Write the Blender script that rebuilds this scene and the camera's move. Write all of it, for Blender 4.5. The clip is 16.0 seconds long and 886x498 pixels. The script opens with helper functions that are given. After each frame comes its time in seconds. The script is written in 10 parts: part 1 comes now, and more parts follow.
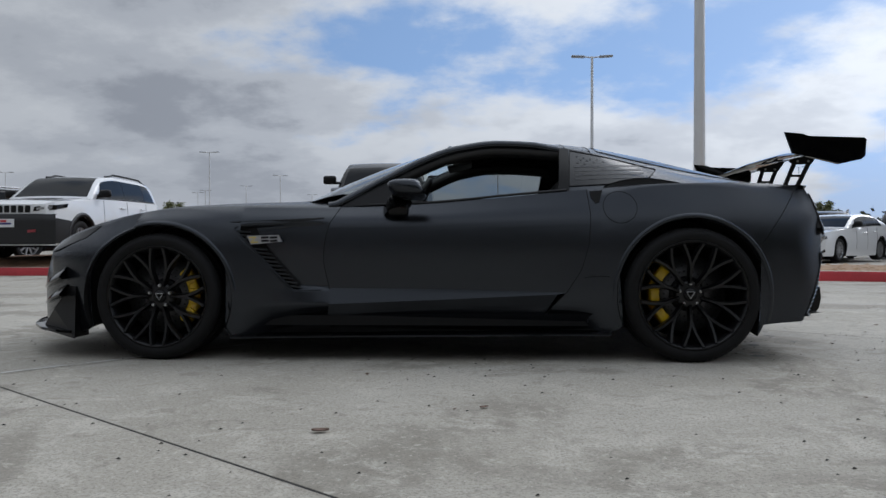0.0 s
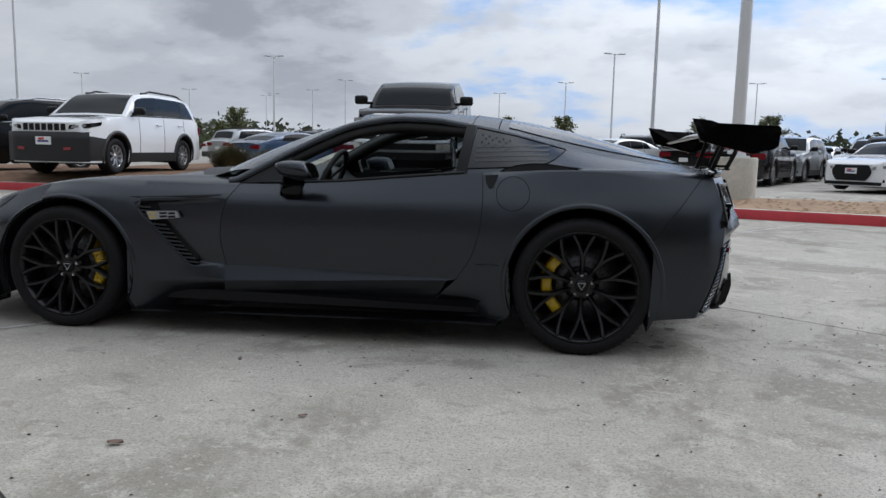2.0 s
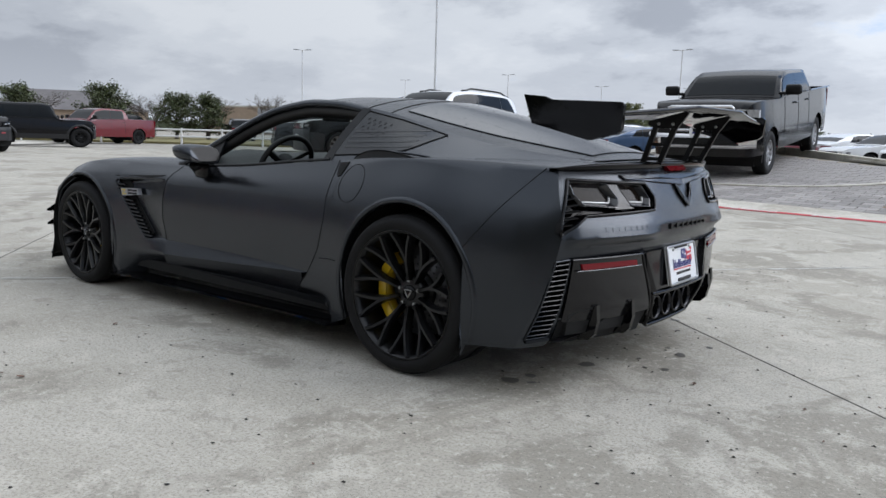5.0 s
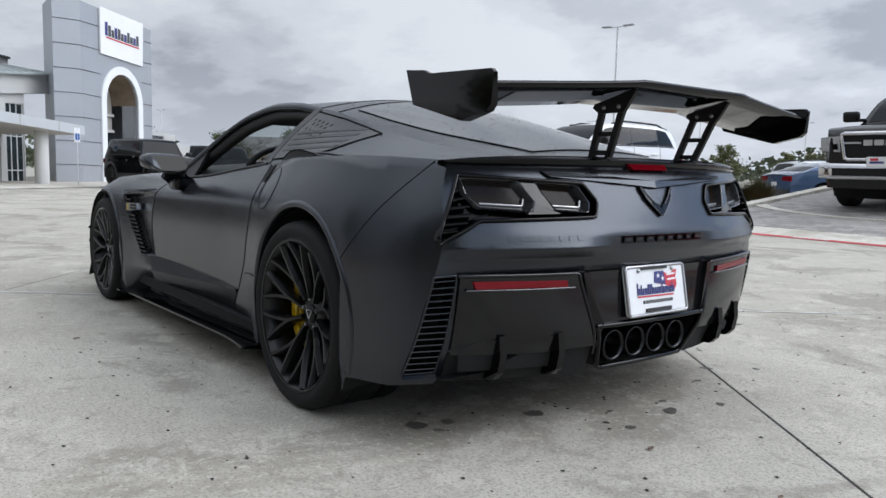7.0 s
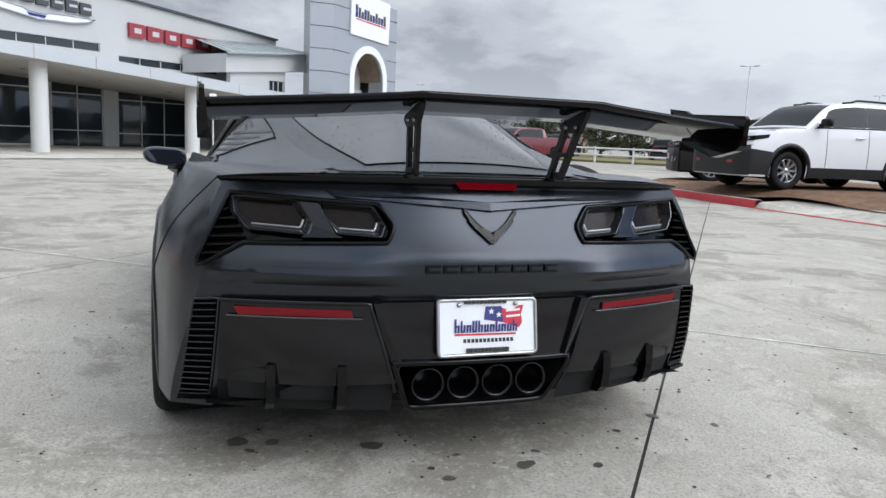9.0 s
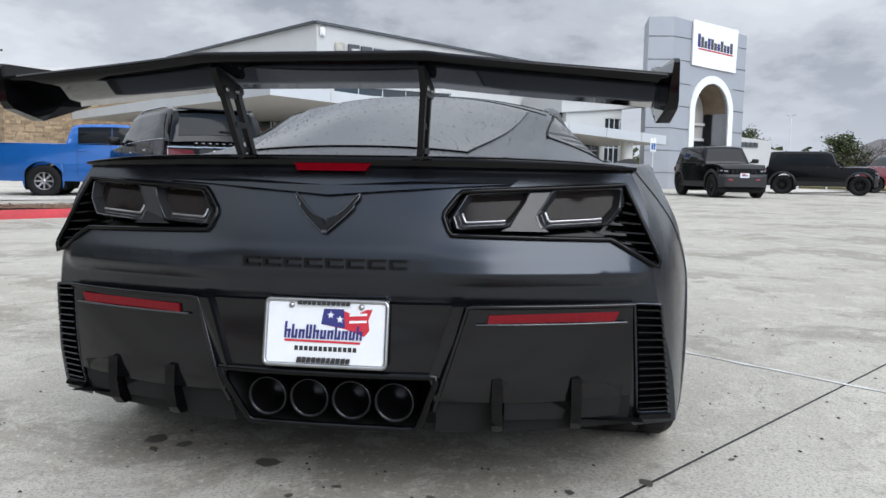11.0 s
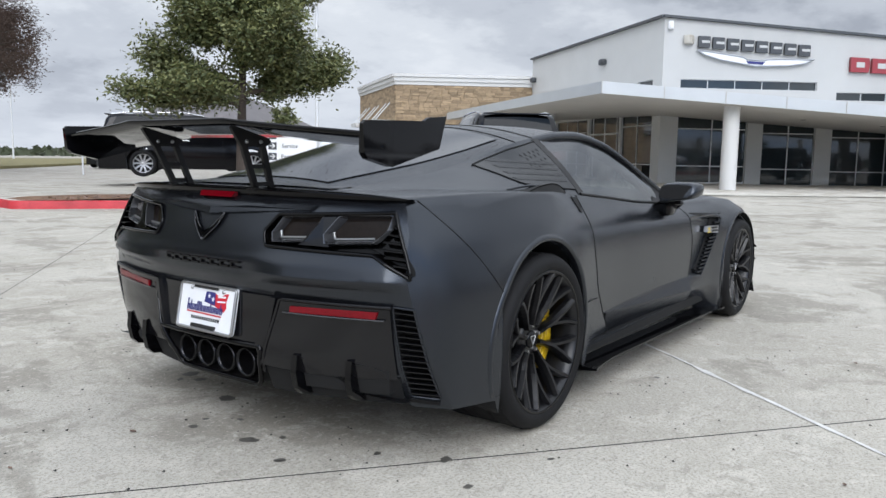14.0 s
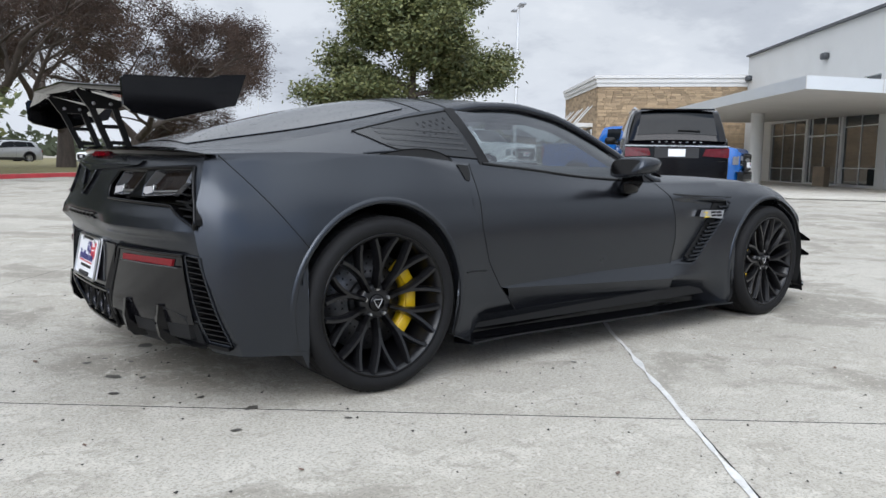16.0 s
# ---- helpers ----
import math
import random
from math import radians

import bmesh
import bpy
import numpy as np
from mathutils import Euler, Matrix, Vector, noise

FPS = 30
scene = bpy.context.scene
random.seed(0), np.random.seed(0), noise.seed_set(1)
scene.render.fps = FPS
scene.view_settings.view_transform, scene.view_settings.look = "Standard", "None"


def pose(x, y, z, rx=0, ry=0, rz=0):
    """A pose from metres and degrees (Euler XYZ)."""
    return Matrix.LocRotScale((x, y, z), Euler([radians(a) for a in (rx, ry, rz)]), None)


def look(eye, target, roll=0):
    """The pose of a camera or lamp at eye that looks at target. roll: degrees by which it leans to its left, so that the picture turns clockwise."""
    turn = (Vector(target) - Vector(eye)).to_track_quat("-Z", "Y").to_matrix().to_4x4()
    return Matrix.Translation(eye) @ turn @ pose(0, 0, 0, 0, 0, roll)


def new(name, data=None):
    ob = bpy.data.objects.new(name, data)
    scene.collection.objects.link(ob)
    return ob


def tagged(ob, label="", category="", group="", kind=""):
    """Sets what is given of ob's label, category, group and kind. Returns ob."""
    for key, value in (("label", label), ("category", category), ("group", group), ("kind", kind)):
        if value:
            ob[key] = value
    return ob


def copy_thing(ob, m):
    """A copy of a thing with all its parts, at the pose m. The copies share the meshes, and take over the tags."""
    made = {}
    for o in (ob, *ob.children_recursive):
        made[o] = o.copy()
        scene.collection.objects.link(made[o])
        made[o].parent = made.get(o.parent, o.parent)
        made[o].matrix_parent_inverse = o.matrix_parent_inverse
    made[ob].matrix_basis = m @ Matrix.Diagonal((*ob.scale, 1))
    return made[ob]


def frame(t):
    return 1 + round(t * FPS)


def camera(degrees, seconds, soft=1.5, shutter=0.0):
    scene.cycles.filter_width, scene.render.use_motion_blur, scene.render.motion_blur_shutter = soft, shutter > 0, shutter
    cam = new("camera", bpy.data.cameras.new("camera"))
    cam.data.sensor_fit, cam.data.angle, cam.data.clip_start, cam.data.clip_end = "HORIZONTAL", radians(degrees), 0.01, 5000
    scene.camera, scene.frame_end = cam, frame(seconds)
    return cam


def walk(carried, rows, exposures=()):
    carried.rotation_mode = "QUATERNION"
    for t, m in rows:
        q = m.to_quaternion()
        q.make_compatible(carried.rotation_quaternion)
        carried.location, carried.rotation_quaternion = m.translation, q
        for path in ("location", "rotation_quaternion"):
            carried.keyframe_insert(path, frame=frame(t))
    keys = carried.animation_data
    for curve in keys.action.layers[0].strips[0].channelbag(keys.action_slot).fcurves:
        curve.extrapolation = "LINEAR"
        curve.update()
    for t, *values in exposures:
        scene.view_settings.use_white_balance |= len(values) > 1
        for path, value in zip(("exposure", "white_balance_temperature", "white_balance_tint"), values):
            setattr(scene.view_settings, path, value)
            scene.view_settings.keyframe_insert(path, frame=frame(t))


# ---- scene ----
cam = camera(60.3, 16.0)
PATH = [
    (0, (0.287, -4.771, 0.6), (0.196, -2.773, 0.583), -0.1),
    (0.5, (0.38, -4.748, 0.629), (0.274, -2.752, 0.574), -0.1),
    (1, (0.54, -4.729, 0.74), (0.411, -2.736, 0.621), 0.2),
    (1.5, (0.784, -4.661, 0.909), (0.609, -2.678, 0.716), 0.7),
    (2, (1.169, -4.631, 0.994), (0.905, -2.666, 0.731), 1.2),
    (2.5, (1.617, -4.545, 1.02), (1.218, -2.611, 0.703), 1.6),
    (3, (2.081, -4.398, 1.041), (1.508, -2.513, 0.694), 1.8),
    (3.5, (2.538, -4.203, 1.047), (1.779, -2.387, 0.691), 2.0),
    (4, (2.934, -3.934, 1.048), (1.991, -2.205, 0.701), 1.7),
    (6.5, (3.712, -2.353, 0.872), (2.203, -1.058, 0.657), 1.6),
    (7, (3.792, -2.151, 0.852), (2.21, -0.943, 0.652), 1.2),
    (7.5, (3.893, -1.937, 0.881), (2.246, -0.821, 0.68), 1.1),
    (8, (4.031, -1.683, 0.94), (2.313, -0.683, 0.713), 1.1),
    (8.5, (4.166, -1.306, 0.989), (2.371, -0.462, 0.73), 1.7),
    (9, (4.238, -0.848, 1.019), (2.364, -0.212, 0.733), 2.4),
    (9.5, (4.184, -0.38, 1.017), (2.244, 0.009, 0.72), 2.7),
    (12, (3.953, 0.891, 0.81), (2.052, 0.284, 0.672), -0.7),
    (12.5, (3.969, 1.063, 0.846), (2.115, 0.326, 0.709), -0.8),
    (13, (4.078, 1.403, 0.94), (2.285, 0.532, 0.775), 0.0),
    (13.5, (4.051, 1.872, 0.994), (2.341, 0.856, 0.792), 0.5),
    (14, (3.885, 2.287, 1.026), (2.276, 1.123, 0.787), 0.9),
    (14.5, (3.642, 2.709, 1.037), (2.142, 1.412, 0.775), 1.1),
    (15, (3.365, 3.006, 0.999), (1.975, 1.594, 0.731), 1.1),
    (15.5, (3.087, 3.175, 0.948), (1.794, 1.671, 0.693), 1.1),
    (16, (2.915, 3.313, 0.886), (1.702, 1.74, 0.653), 1.1),
]
walk(cam, [(t, look(eye, target, roll)) for t, eye, target, roll in PATH], exposures=[(0, -0.93, 6300, 10), (2.5, -0.54, 6300, 10), (4, -0.40, 6300, 10), (7, -0.22, 6300, 10), (9.5, -0.12, 6300, 10), (12.5, -0.04, 6300, 10), (16, -0.02, 6300, 10)])
CLOUD_AT = (5.3, 2.6, 0.0)
SUN_DIR = (-0.62, -0.52, 0.59)  # the way the sunlight travels, z counted downwards

# ---------------------------------------------------------------- light
world = bpy.data.worlds.new("sky")
scene.world = world
world.use_nodes = True
wn, wl = world.node_tree.nodes, world.node_tree.links
wn.clear()
w_out = wn.new("ShaderNodeOutputWorld")
w_bg = wn.new("ShaderNodeBackground")
w_bg.inputs["Strength"].default_value = 1.0
sky = wn.new("ShaderNodeTexSky")
sky.sky_type = "NISHITA"
sky.sun_disc = False
sky.sun_elevation = radians(40)
sky.sun_rotation = radians(55)
sky.air_density, sky.dust_density, sky.ozone_density = 1.0, 0.2, 1.6
w_dim = wn.new("ShaderNodeVectorMath")
w_dim.operation = "SCALE"
w_dim.inputs["Scale"].default_value = 0.24
w_tint = wn.new("ShaderNodeVectorMath")
w_tint.operation = "MULTIPLY"
w_tint.inputs[1].default_value = (1.45, 1.42, 1.34)
wl.new(sky.outputs[0], w_tint.inputs[0])
wl.new(w_tint.outputs[0], w_dim.inputs[0])
w_co = wn.new("ShaderNodeTexCoord")
w_sep = wn.new("ShaderNodeSeparateXYZ")
wl.new(w_co.outputs["Generated"], w_sep.inputs[0])
# the clear sky keeps its deeper blue down to the cloud tops
w_lift = wn.new("ShaderNodeVectorMath")
w_lift.operation = "ADD"
w_lift.inputs[1].default_value = (0.0, 0.0, 0.45)
wl.new(w_co.outputs["Generated"], w_lift.inputs[0])
w_unit = wn.new("ShaderNodeVectorMath")
w_unit.operation = "NORMALIZE"
wl.new(w_lift.outputs[0], w_unit.inputs[0])
wl.new(w_unit.outputs[0], sky.inputs["Vector"])


def w_math(op, a, b=None, c=None):
    nd = wn.new("ShaderNodeMath")
    nd.operation = op
    for i, v in enumerate((a, b, c)):
        if v is None:
            continue
        if isinstance(v, (int, float)):
            nd.inputs[i].default_value = v
        else:
            wl.new(v, nd.inputs[i])
    return nd.outputs[0]


# cloud deck: the view ray meets a flat layer, so clouds crowd towards the horizon
w_up = w_math("MAXIMUM", w_sep.outputs[2], 0.0)
w_den = w_math("ADD", w_up, 0.27)
w_cx = w_math("DIVIDE", w_sep.outputs[0], w_den)
w_cy = w_math("DIVIDE", w_sep.outputs[1], w_den)
w_comb = wn.new("ShaderNodeCombineXYZ")
wl.new(w_cx, w_comb.inputs[0])
wl.new(w_cy, w_comb.inputs[1])


def w_noise(scale, detail, rough, offset):
    mp = wn.new("ShaderNodeMapping")
    mp.inputs["Location"].default_value = offset
    nz = wn.new("ShaderNodeTexNoise")
    nz.inputs["Scale"].default_value = scale
    nz.inputs["Detail"].default_value = detail
    nz.inputs["Roughness"].default_value = rough
    wl.new(w_comb.outputs[0], mp.inputs[0])
    wl.new(mp.outputs[0], nz.inputs["Vector"])
    return nz.outputs["Fac"]


def w_ramp(fac, stops):
    rp = wn.new("ShaderNodeValToRGB")
    rp.color_ramp.interpolation = "EASE"
    el = rp.color_ramp.elements
    el[0].position, el[0].color = stops[0][0], (*stops[0][1], 1)
    el[1].position, el[1].color = stops[-1][0], (*stops[-1][1], 1)
    for pos, col in stops[1:-1]:
        e = el.new(pos)
        e.color = (*col, 1)
    wl.new(fac, rp.inputs[0])
    return rp.outputs[0]


w_big = w_noise(1.25, 8.0, 0.52, CLOUD_AT)
w_fine = w_noise(2.1, 10.0, 0.60, (1.2, 7.7, 0.4))
w_mass = w_math("ADD", w_math("MULTIPLY", w_big, 0.66), w_math("MULTIPLY", w_fine, 0.34))
# the overcast breaks up towards the north, where blue shows between the clouds
w_cover = w_ramp(w_math("ADD", w_math("MULTIPLY_ADD", w_sep.outputs[0], -0.10, w_mass), w_math("MULTIPLY_ADD", w_sep.outputs[1], -0.118, w_math("MULTIPLY_ADD", w_math("SUBTRACT", 0.22, w_math("MINIMUM", w_up, 0.22)), 0.34, 0.060))), [(0.375, (0, 0, 0)), (0.475, (1, 1, 1))])
# thick middles of the clouds are grey underneath, thin rims white
w_shade = w_ramp(w_math("ADD", w_math("MULTIPLY", w_noise(0.95, 10.0, 0.60, (4.4, 2.1, 0.0)), 0.6), w_math("MULTIPLY_ADD", w_math("MULTIPLY", w_sep.outputs[1], w_sep.outputs[1]), -0.035, w_math("MULTIPLY", w_mass, 0.4))),
                 [(0.40, (0.87, 0.905, 0.95)), (0.455, (0.78, 0.82, 0.875)), (0.515, (0.62, 0.66, 0.725)), (0.575, (0.43, 0.465, 0.53))])
w_dot = w_math("MULTIPLY_ADD", w_sep.outputs[0], -SUN_DIR[0], w_math("MULTIPLY_ADD", w_sep.outputs[1], -SUN_DIR[1], w_math("MULTIPLY", w_up, SUN_DIR[2])))
w_glow = w_math("POWER", w_math("MAXIMUM", w_dot, 0.0), 3.4)
# an overcast sky is brightest overhead
w_zen = wn.new("ShaderNodeVectorMath")
w_zen.operation = "SCALE"
wl.new(w_shade, w_zen.inputs[0])
wl.new(w_math("MULTIPLY_ADD", w_math("SMOOTH_MAX", w_math("SUBTRACT", w_up, 0.36), 0.0, 0.1), 2.1,
       # and glows round the veiled sun
       w_math("MULTIPLY_ADD", w_glow, 1.9, w_math("MULTIPLY_ADD", w_math("POWER", w_math("MAXIMUM", w_sep.outputs[1], 0.0), 6.0), 0.16, w_math("MULTIPLY_ADD", w_sep.outputs[1], w_math("MULTIPLY_ADD", w_sep.outputs[1], 0.13, 0.05), 0.92)))), w_zen.inputs["Scale"])
w_mix = wn.new("ShaderNodeMix")
w_mix.data_type = "RGBA"
wl.new(w_cover, w_mix.inputs[0])
wl.new(w_dim.outputs[0], w_mix.inputs[6])
wl.new(w_zen.outputs[0], w_mix.inputs[7])
# pale haze low over the horizon
w_haze = w_ramp(w_sep.outputs[2], [(0.0, (1, 1, 1)), (0.16, (0, 0, 0))])
w_low = wn.new("ShaderNodeMix")
w_low.data_type = "RGBA"
wl.new(w_math("MULTIPLY", w_haze, 0.55), w_low.inputs[0])
wl.new(w_mix.outputs[2], w_low.inputs[6])
w_low.inputs[7].default_value = (0.72, 0.76, 0.83, 1)
wl.new(w_low.outputs[2], w_bg.inputs["Color"])
wl.new(w_bg.outputs[0], w_out.inputs["Surface"])

sun = new("sun", bpy.data.lights.new("sun", "SUN"))
sun.data.energy = 2.1
sun.data.angle = radians(42)
sun.data.color = (1.0, 0.975, 0.95)
sun.matrix_world = look((0, 0, 30), (30 * SUN_DIR[0], 30 * SUN_DIR[1], 30 - 30 * SUN_DIR[2]))


# ---------------------------------------------------------------- materials
def material(name, colour, rough=0.5, metal=0.0, coat=0.0, vary=0.0, scale=6.0, fine=60.0, bump=0.0, bump_scale=80.0,
             coat_rough=0.05, spec=0.5, second=None, rand=0.0, stretch=(1, 1, 1), rough_vary=0.0):
    """A surface with variation at two scales, fine relief and optional random shift from piece to piece."""
    m = bpy.data.materials.new(name)
    m.use_nodes = True
    nd, ln = m.node_tree.nodes, m.node_tree.links
    b = nd["Principled BSDF"]
    b.inputs["Roughness"].default_value = rough
    b.inputs["Metallic"].default_value = metal
    b.inputs["Coat Weight"].default_value = coat
    b.inputs["Coat Roughness"].default_value = coat_rough
    b.inputs["Specular IOR Level"].default_value = spec
    b.inputs["Base Color"].default_value = (*colour, 1)
    if vary or bump or rand or rough_vary:
        tc = nd.new("ShaderNodeTexCoord")
        mp = nd.new("ShaderNodeMapping")
        mp.inputs["Scale"].default_value = stretch
        ln.new(tc.outputs["Object"], mp.inputs[0])

        def noise_of(sc, detail=5.0, rg=0.6):
            n = nd.new("ShaderNodeTexNoise")
            n.inputs["Scale"].default_value = sc
            n.inputs["Detail"].default_value = detail
            n.inputs["Roughness"].default_value = rg
            ln.new(mp.outputs[0], n.inputs["Vector"])
            return n.outputs["Fac"]

        if vary or rand:
            other = second or tuple(c * (1 - vary) for c in colour)
            mx = nd.new("ShaderNodeMix")
            mx.data_type = "RGBA"
            mx.inputs[6].default_value = (*other, 1)
            mx.inputs[7].default_value = (*[min(1, c * (1 + 0.35 * vary)) for c in colour], 1)
            add = nd.new("ShaderNodeMath")
            add.operation = "MULTIPLY_ADD"
            add.inputs[1].default_value = 0.62
            ln.new(noise_of(scale), add.inputs[0])
            mul = nd.new("ShaderNodeMath")
            mul.operation = "MULTIPLY"
            mul.inputs[1].default_value = 0.38
            ln.new(noise_of(fine), mul.inputs[0])
            ln.new(mul.outputs[0], add.inputs[2])
            st = nd.new("ShaderNodeMapRange")
            st.inputs["From Min"].default_value = 0.32
            st.inputs["From Max"].default_value = 0.68
            ln.new(add.outputs[0], st.inputs["Value"])
            ln.new(st.outputs[0], mx.inputs[0])
            out = mx.outputs[2]
            if rand:
                oi = nd.new("ShaderNodeObjectInfo")
                hs = nd.new("ShaderNodeHueSaturation")
                rm = nd.new("ShaderNodeMapRange")
                rm.inputs["To Min"].default_value = 1 - rand
                rm.inputs["To Max"].default_value = 1 + rand
                ln.new(oi.outputs["Random"], rm.inputs["Value"])
                ln.new(rm.outputs[0], hs.inputs["Value"])
                ln.new(out, hs.inputs["Color"])
                out = hs.outputs[0]
            ln.new(out, b.inputs["Base Color"])
        if rough_vary:
            rr = nd.new("ShaderNodeMapRange")
            rr.inputs["To Min"].default_value = rough - rough_vary
            rr.inputs["To Max"].default_value = rough + rough_vary
            ln.new(noise_of(scale * 1.7), rr.inputs["Value"])
            ln.new(rr.outputs[0], b.inputs["Roughness"])
        if bump:
            bp = nd.new("ShaderNodeBump")
            bp.inputs["Strength"].default_value = bump
            bp.inputs["Distance"].default_value = 0.01
            ln.new(noise_of(bump_scale, 6.0, 0.65), bp.inputs["Height"])
            ln.new(bp.outputs[0], b.inputs["Normal"])
    return m


def glass(name, tint=(0.8, 0.85, 0.85), rough=0.0, alpha=0.35):
    """Thin window glass: part of the light goes straight through, the rest is mirrored at the surface."""
    m = bpy.data.materials.new(name)
    m.use_nodes = True
    nd, ln = m.node_tree.nodes, m.node_tree.links
    out = nd["Material Output"]
    nd.remove(nd["Principled BSDF"])
    tr = nd.new("ShaderNodeBsdfTransparent")
    tr.inputs[0].default_value = (*tint, 1)
    gl = nd.new("ShaderNodeBsdfGlossy")
    gl.inputs["Roughness"].default_value = rough
    gl.inputs["Color"].default_value = (0.95, 0.97, 1.0, 1)
    # the same gloss from both sides of the thin pane
    fr = nd.new("ShaderNodeLayerWeight")
    fr.inputs["Blend"].default_value = 0.5
    pw = nd.new("ShaderNodeMath")
    pw.operation = "POWER"
    pw.inputs[1].default_value = 5.0
    ln.new(fr.outputs["Facing"], pw.inputs[0])
    ad = nd.new("ShaderNodeMath")
    ad.operation = "MULTIPLY_ADD"
    ad.inputs[1].default_value = 0.94 - alpha
    ad.inputs[2].default_value = 0.045 + alpha
    ln.new(pw.outputs[0], ad.inputs[0])
    mx = nd.new("ShaderNodeMixShader")
    ln.new(ad.outputs[0], mx.inputs[0])
    ln.new(tr.outputs[0], mx.inputs[1])
    ln.new(gl.outputs[0], mx.inputs[2])
    ln.new(mx.outputs[0], out.inputs["Surface"])
    return m


M = {}
M["satin"] = material("satin_black_paint", (0.0062, 0.0066, 0.0080), 0.26, 0.0, 0.0, spec=0.66, vary=0.10, scale=3, fine=220, rough_vary=0.03)
satin_in = M["satin"].node_tree.nodes["Principled BSDF"].inputs
satin_in["Sheen Weight"].default_value, satin_in["Sheen Roughness"].default_value = 0.05, 0.30
satin_in["Sheen Tint"].default_value = (0.82, 0.90, 1.0, 1)
M["gloss"] = material("gloss_black_carbon", (0.0025, 0.0025, 0.003), 0.04, 0.0, 0.0, coat_rough=0.03, spec=0.24, vary=0.4, scale=40, fine=300)
M["bumper_gloss"] = material("gloss_black_bumper", (0.005, 0.005, 0.006), 0.13, 0.0, 0.0, spec=0.40, vary=0.3, scale=30, fine=200)
M["trim"] = material("black_plastic_trim", (0.005, 0.005, 0.0055), 0.42, spec=0.24, vary=0.25, scale=20, fine=160, bump=0.05, bump_scale=400)
satin_in["Specular Tint"].default_value = (0.82, 0.895, 1.0, 1)
M["gap"] = material("dark_gap", (0.002, 0.002, 0.002), 0.9)
M["rubber"] = material("tyre_rubber", (0.0075, 0.0075, 0.008), 0.68, spec=0.22, vary=0.35, scale=14, fine=120, bump=0.12, bump_scale=220)
M["rim"] = material("satin_black_wheel", (0.007, 0.007, 0.008), 0.33, 0.2, 0.0, spec=0.5, coat_rough=0.25, vary=0.2, scale=30, fine=200)
M["disc"] = material("brake_disc_steel", (0.10, 0.10, 0.105), 0.42, 0.8, vary=0.4, scale=30, fine=140)
M["caliper"] = material("yellow_caliper_paint", (0.62, 0.40, 0.006), 0.38, 0.0, 0.3, vary=0.2, scale=25, fine=120)
M["steel"] = material("bright_steel", (0.42, 0.42, 0.42), 0.28, 0.95, vary=0.15, scale=40, fine=200)
M["lens_red"] = material("red_lens", (0.16, 0.002, 0.007), 0.18, 0.0, 0.0, spec=0.3, vary=0.3, scale=80, fine=300)
M["decal"] = material("faint_grey_decal", (0.0075, 0.008, 0.009), 0.4, vary=0.1, scale=20, fine=90)
M["lens_brown"] = material("brown_smoked_lens", (0.014, 0.010, 0.008), 0.10, spec=0.12, vary=0.4, scale=60, fine=200)
M["smoke"] = material("smoked_lens", (0.003, 0.0028, 0.0028), 0.10, 0.0, 0.0, spec=0.18, coat_rough=0.02, vary=0.3, scale=30, fine=100)
M["light_bezel"] = material("gloss_grey_bezel", (0.055, 0.056, 0.06), 0.16, 0.5, 0.5, coat_rough=0.05, vary=0.2, scale=20, fine=100)
M["tint"] = glass("tinted_car_glass", (0.27, 0.30, 0.31), 0.0, 0.08)
M["quarter"] = material("dark_quarter_glass", (0.004, 0.005, 0.006), 0.16, 0.0, 0.0, spec=0.42, coat_rough=0.03, vary=0.15, scale=8, fine=60)
M["hatch"] = material("wet_dark_hatch_glass", (0.010, 0.012, 0.016), 0.06, 0.0, 0.0, vary=0.2, scale=9, fine=90, spec=0.95, bump=0.03, bump_scale=110)
M["hatch"].node_tree.nodes["Principled BSDF"].inputs["IOR"].default_value = 1.75
M["cabin"] = material("black_cabin_leather", (0.016, 0.0155, 0.0155), 0.6, vary=0.3, scale=10, fine=120, bump=0.15, bump_scale=300)
M["plate"] = material("white_plate", (0.74, 0.75, 0.76), 0.35, vary=0.05, scale=20, fine=90)
M["navy"] = material("navy_print", (0.025, 0.028, 0.16), 0.4, vary=0.1, scale=60, fine=200)
M["redprint"] = material("red_print", (0.52, 0.02, 0.035), 0.4, vary=0.1, scale=60, fine=200)
M["ink"] = material("black_print", (0.02, 0.02, 0.02), 0.5, vary=0.1, scale=60, fine=200)
M["yellow"] = material("yellow_badge", (0.70, 0.52, 0.02), 0.35, vary=0.1, scale=60, fine=200)
M["badge"] = material("silver_badge", (0.45, 0.45, 0.46), 0.28, 0.8, vary=0.1, scale=60, fine=200)
M["tint_front"] = glass("windshield_glass", (0.74, 0.80, 0.78), 0.0, 0.0)
M["exhaust"] = material("dark_chrome", (0.030, 0.030, 0.032), 0.25, 0.9, vary=0.2, scale=30, fine=120)


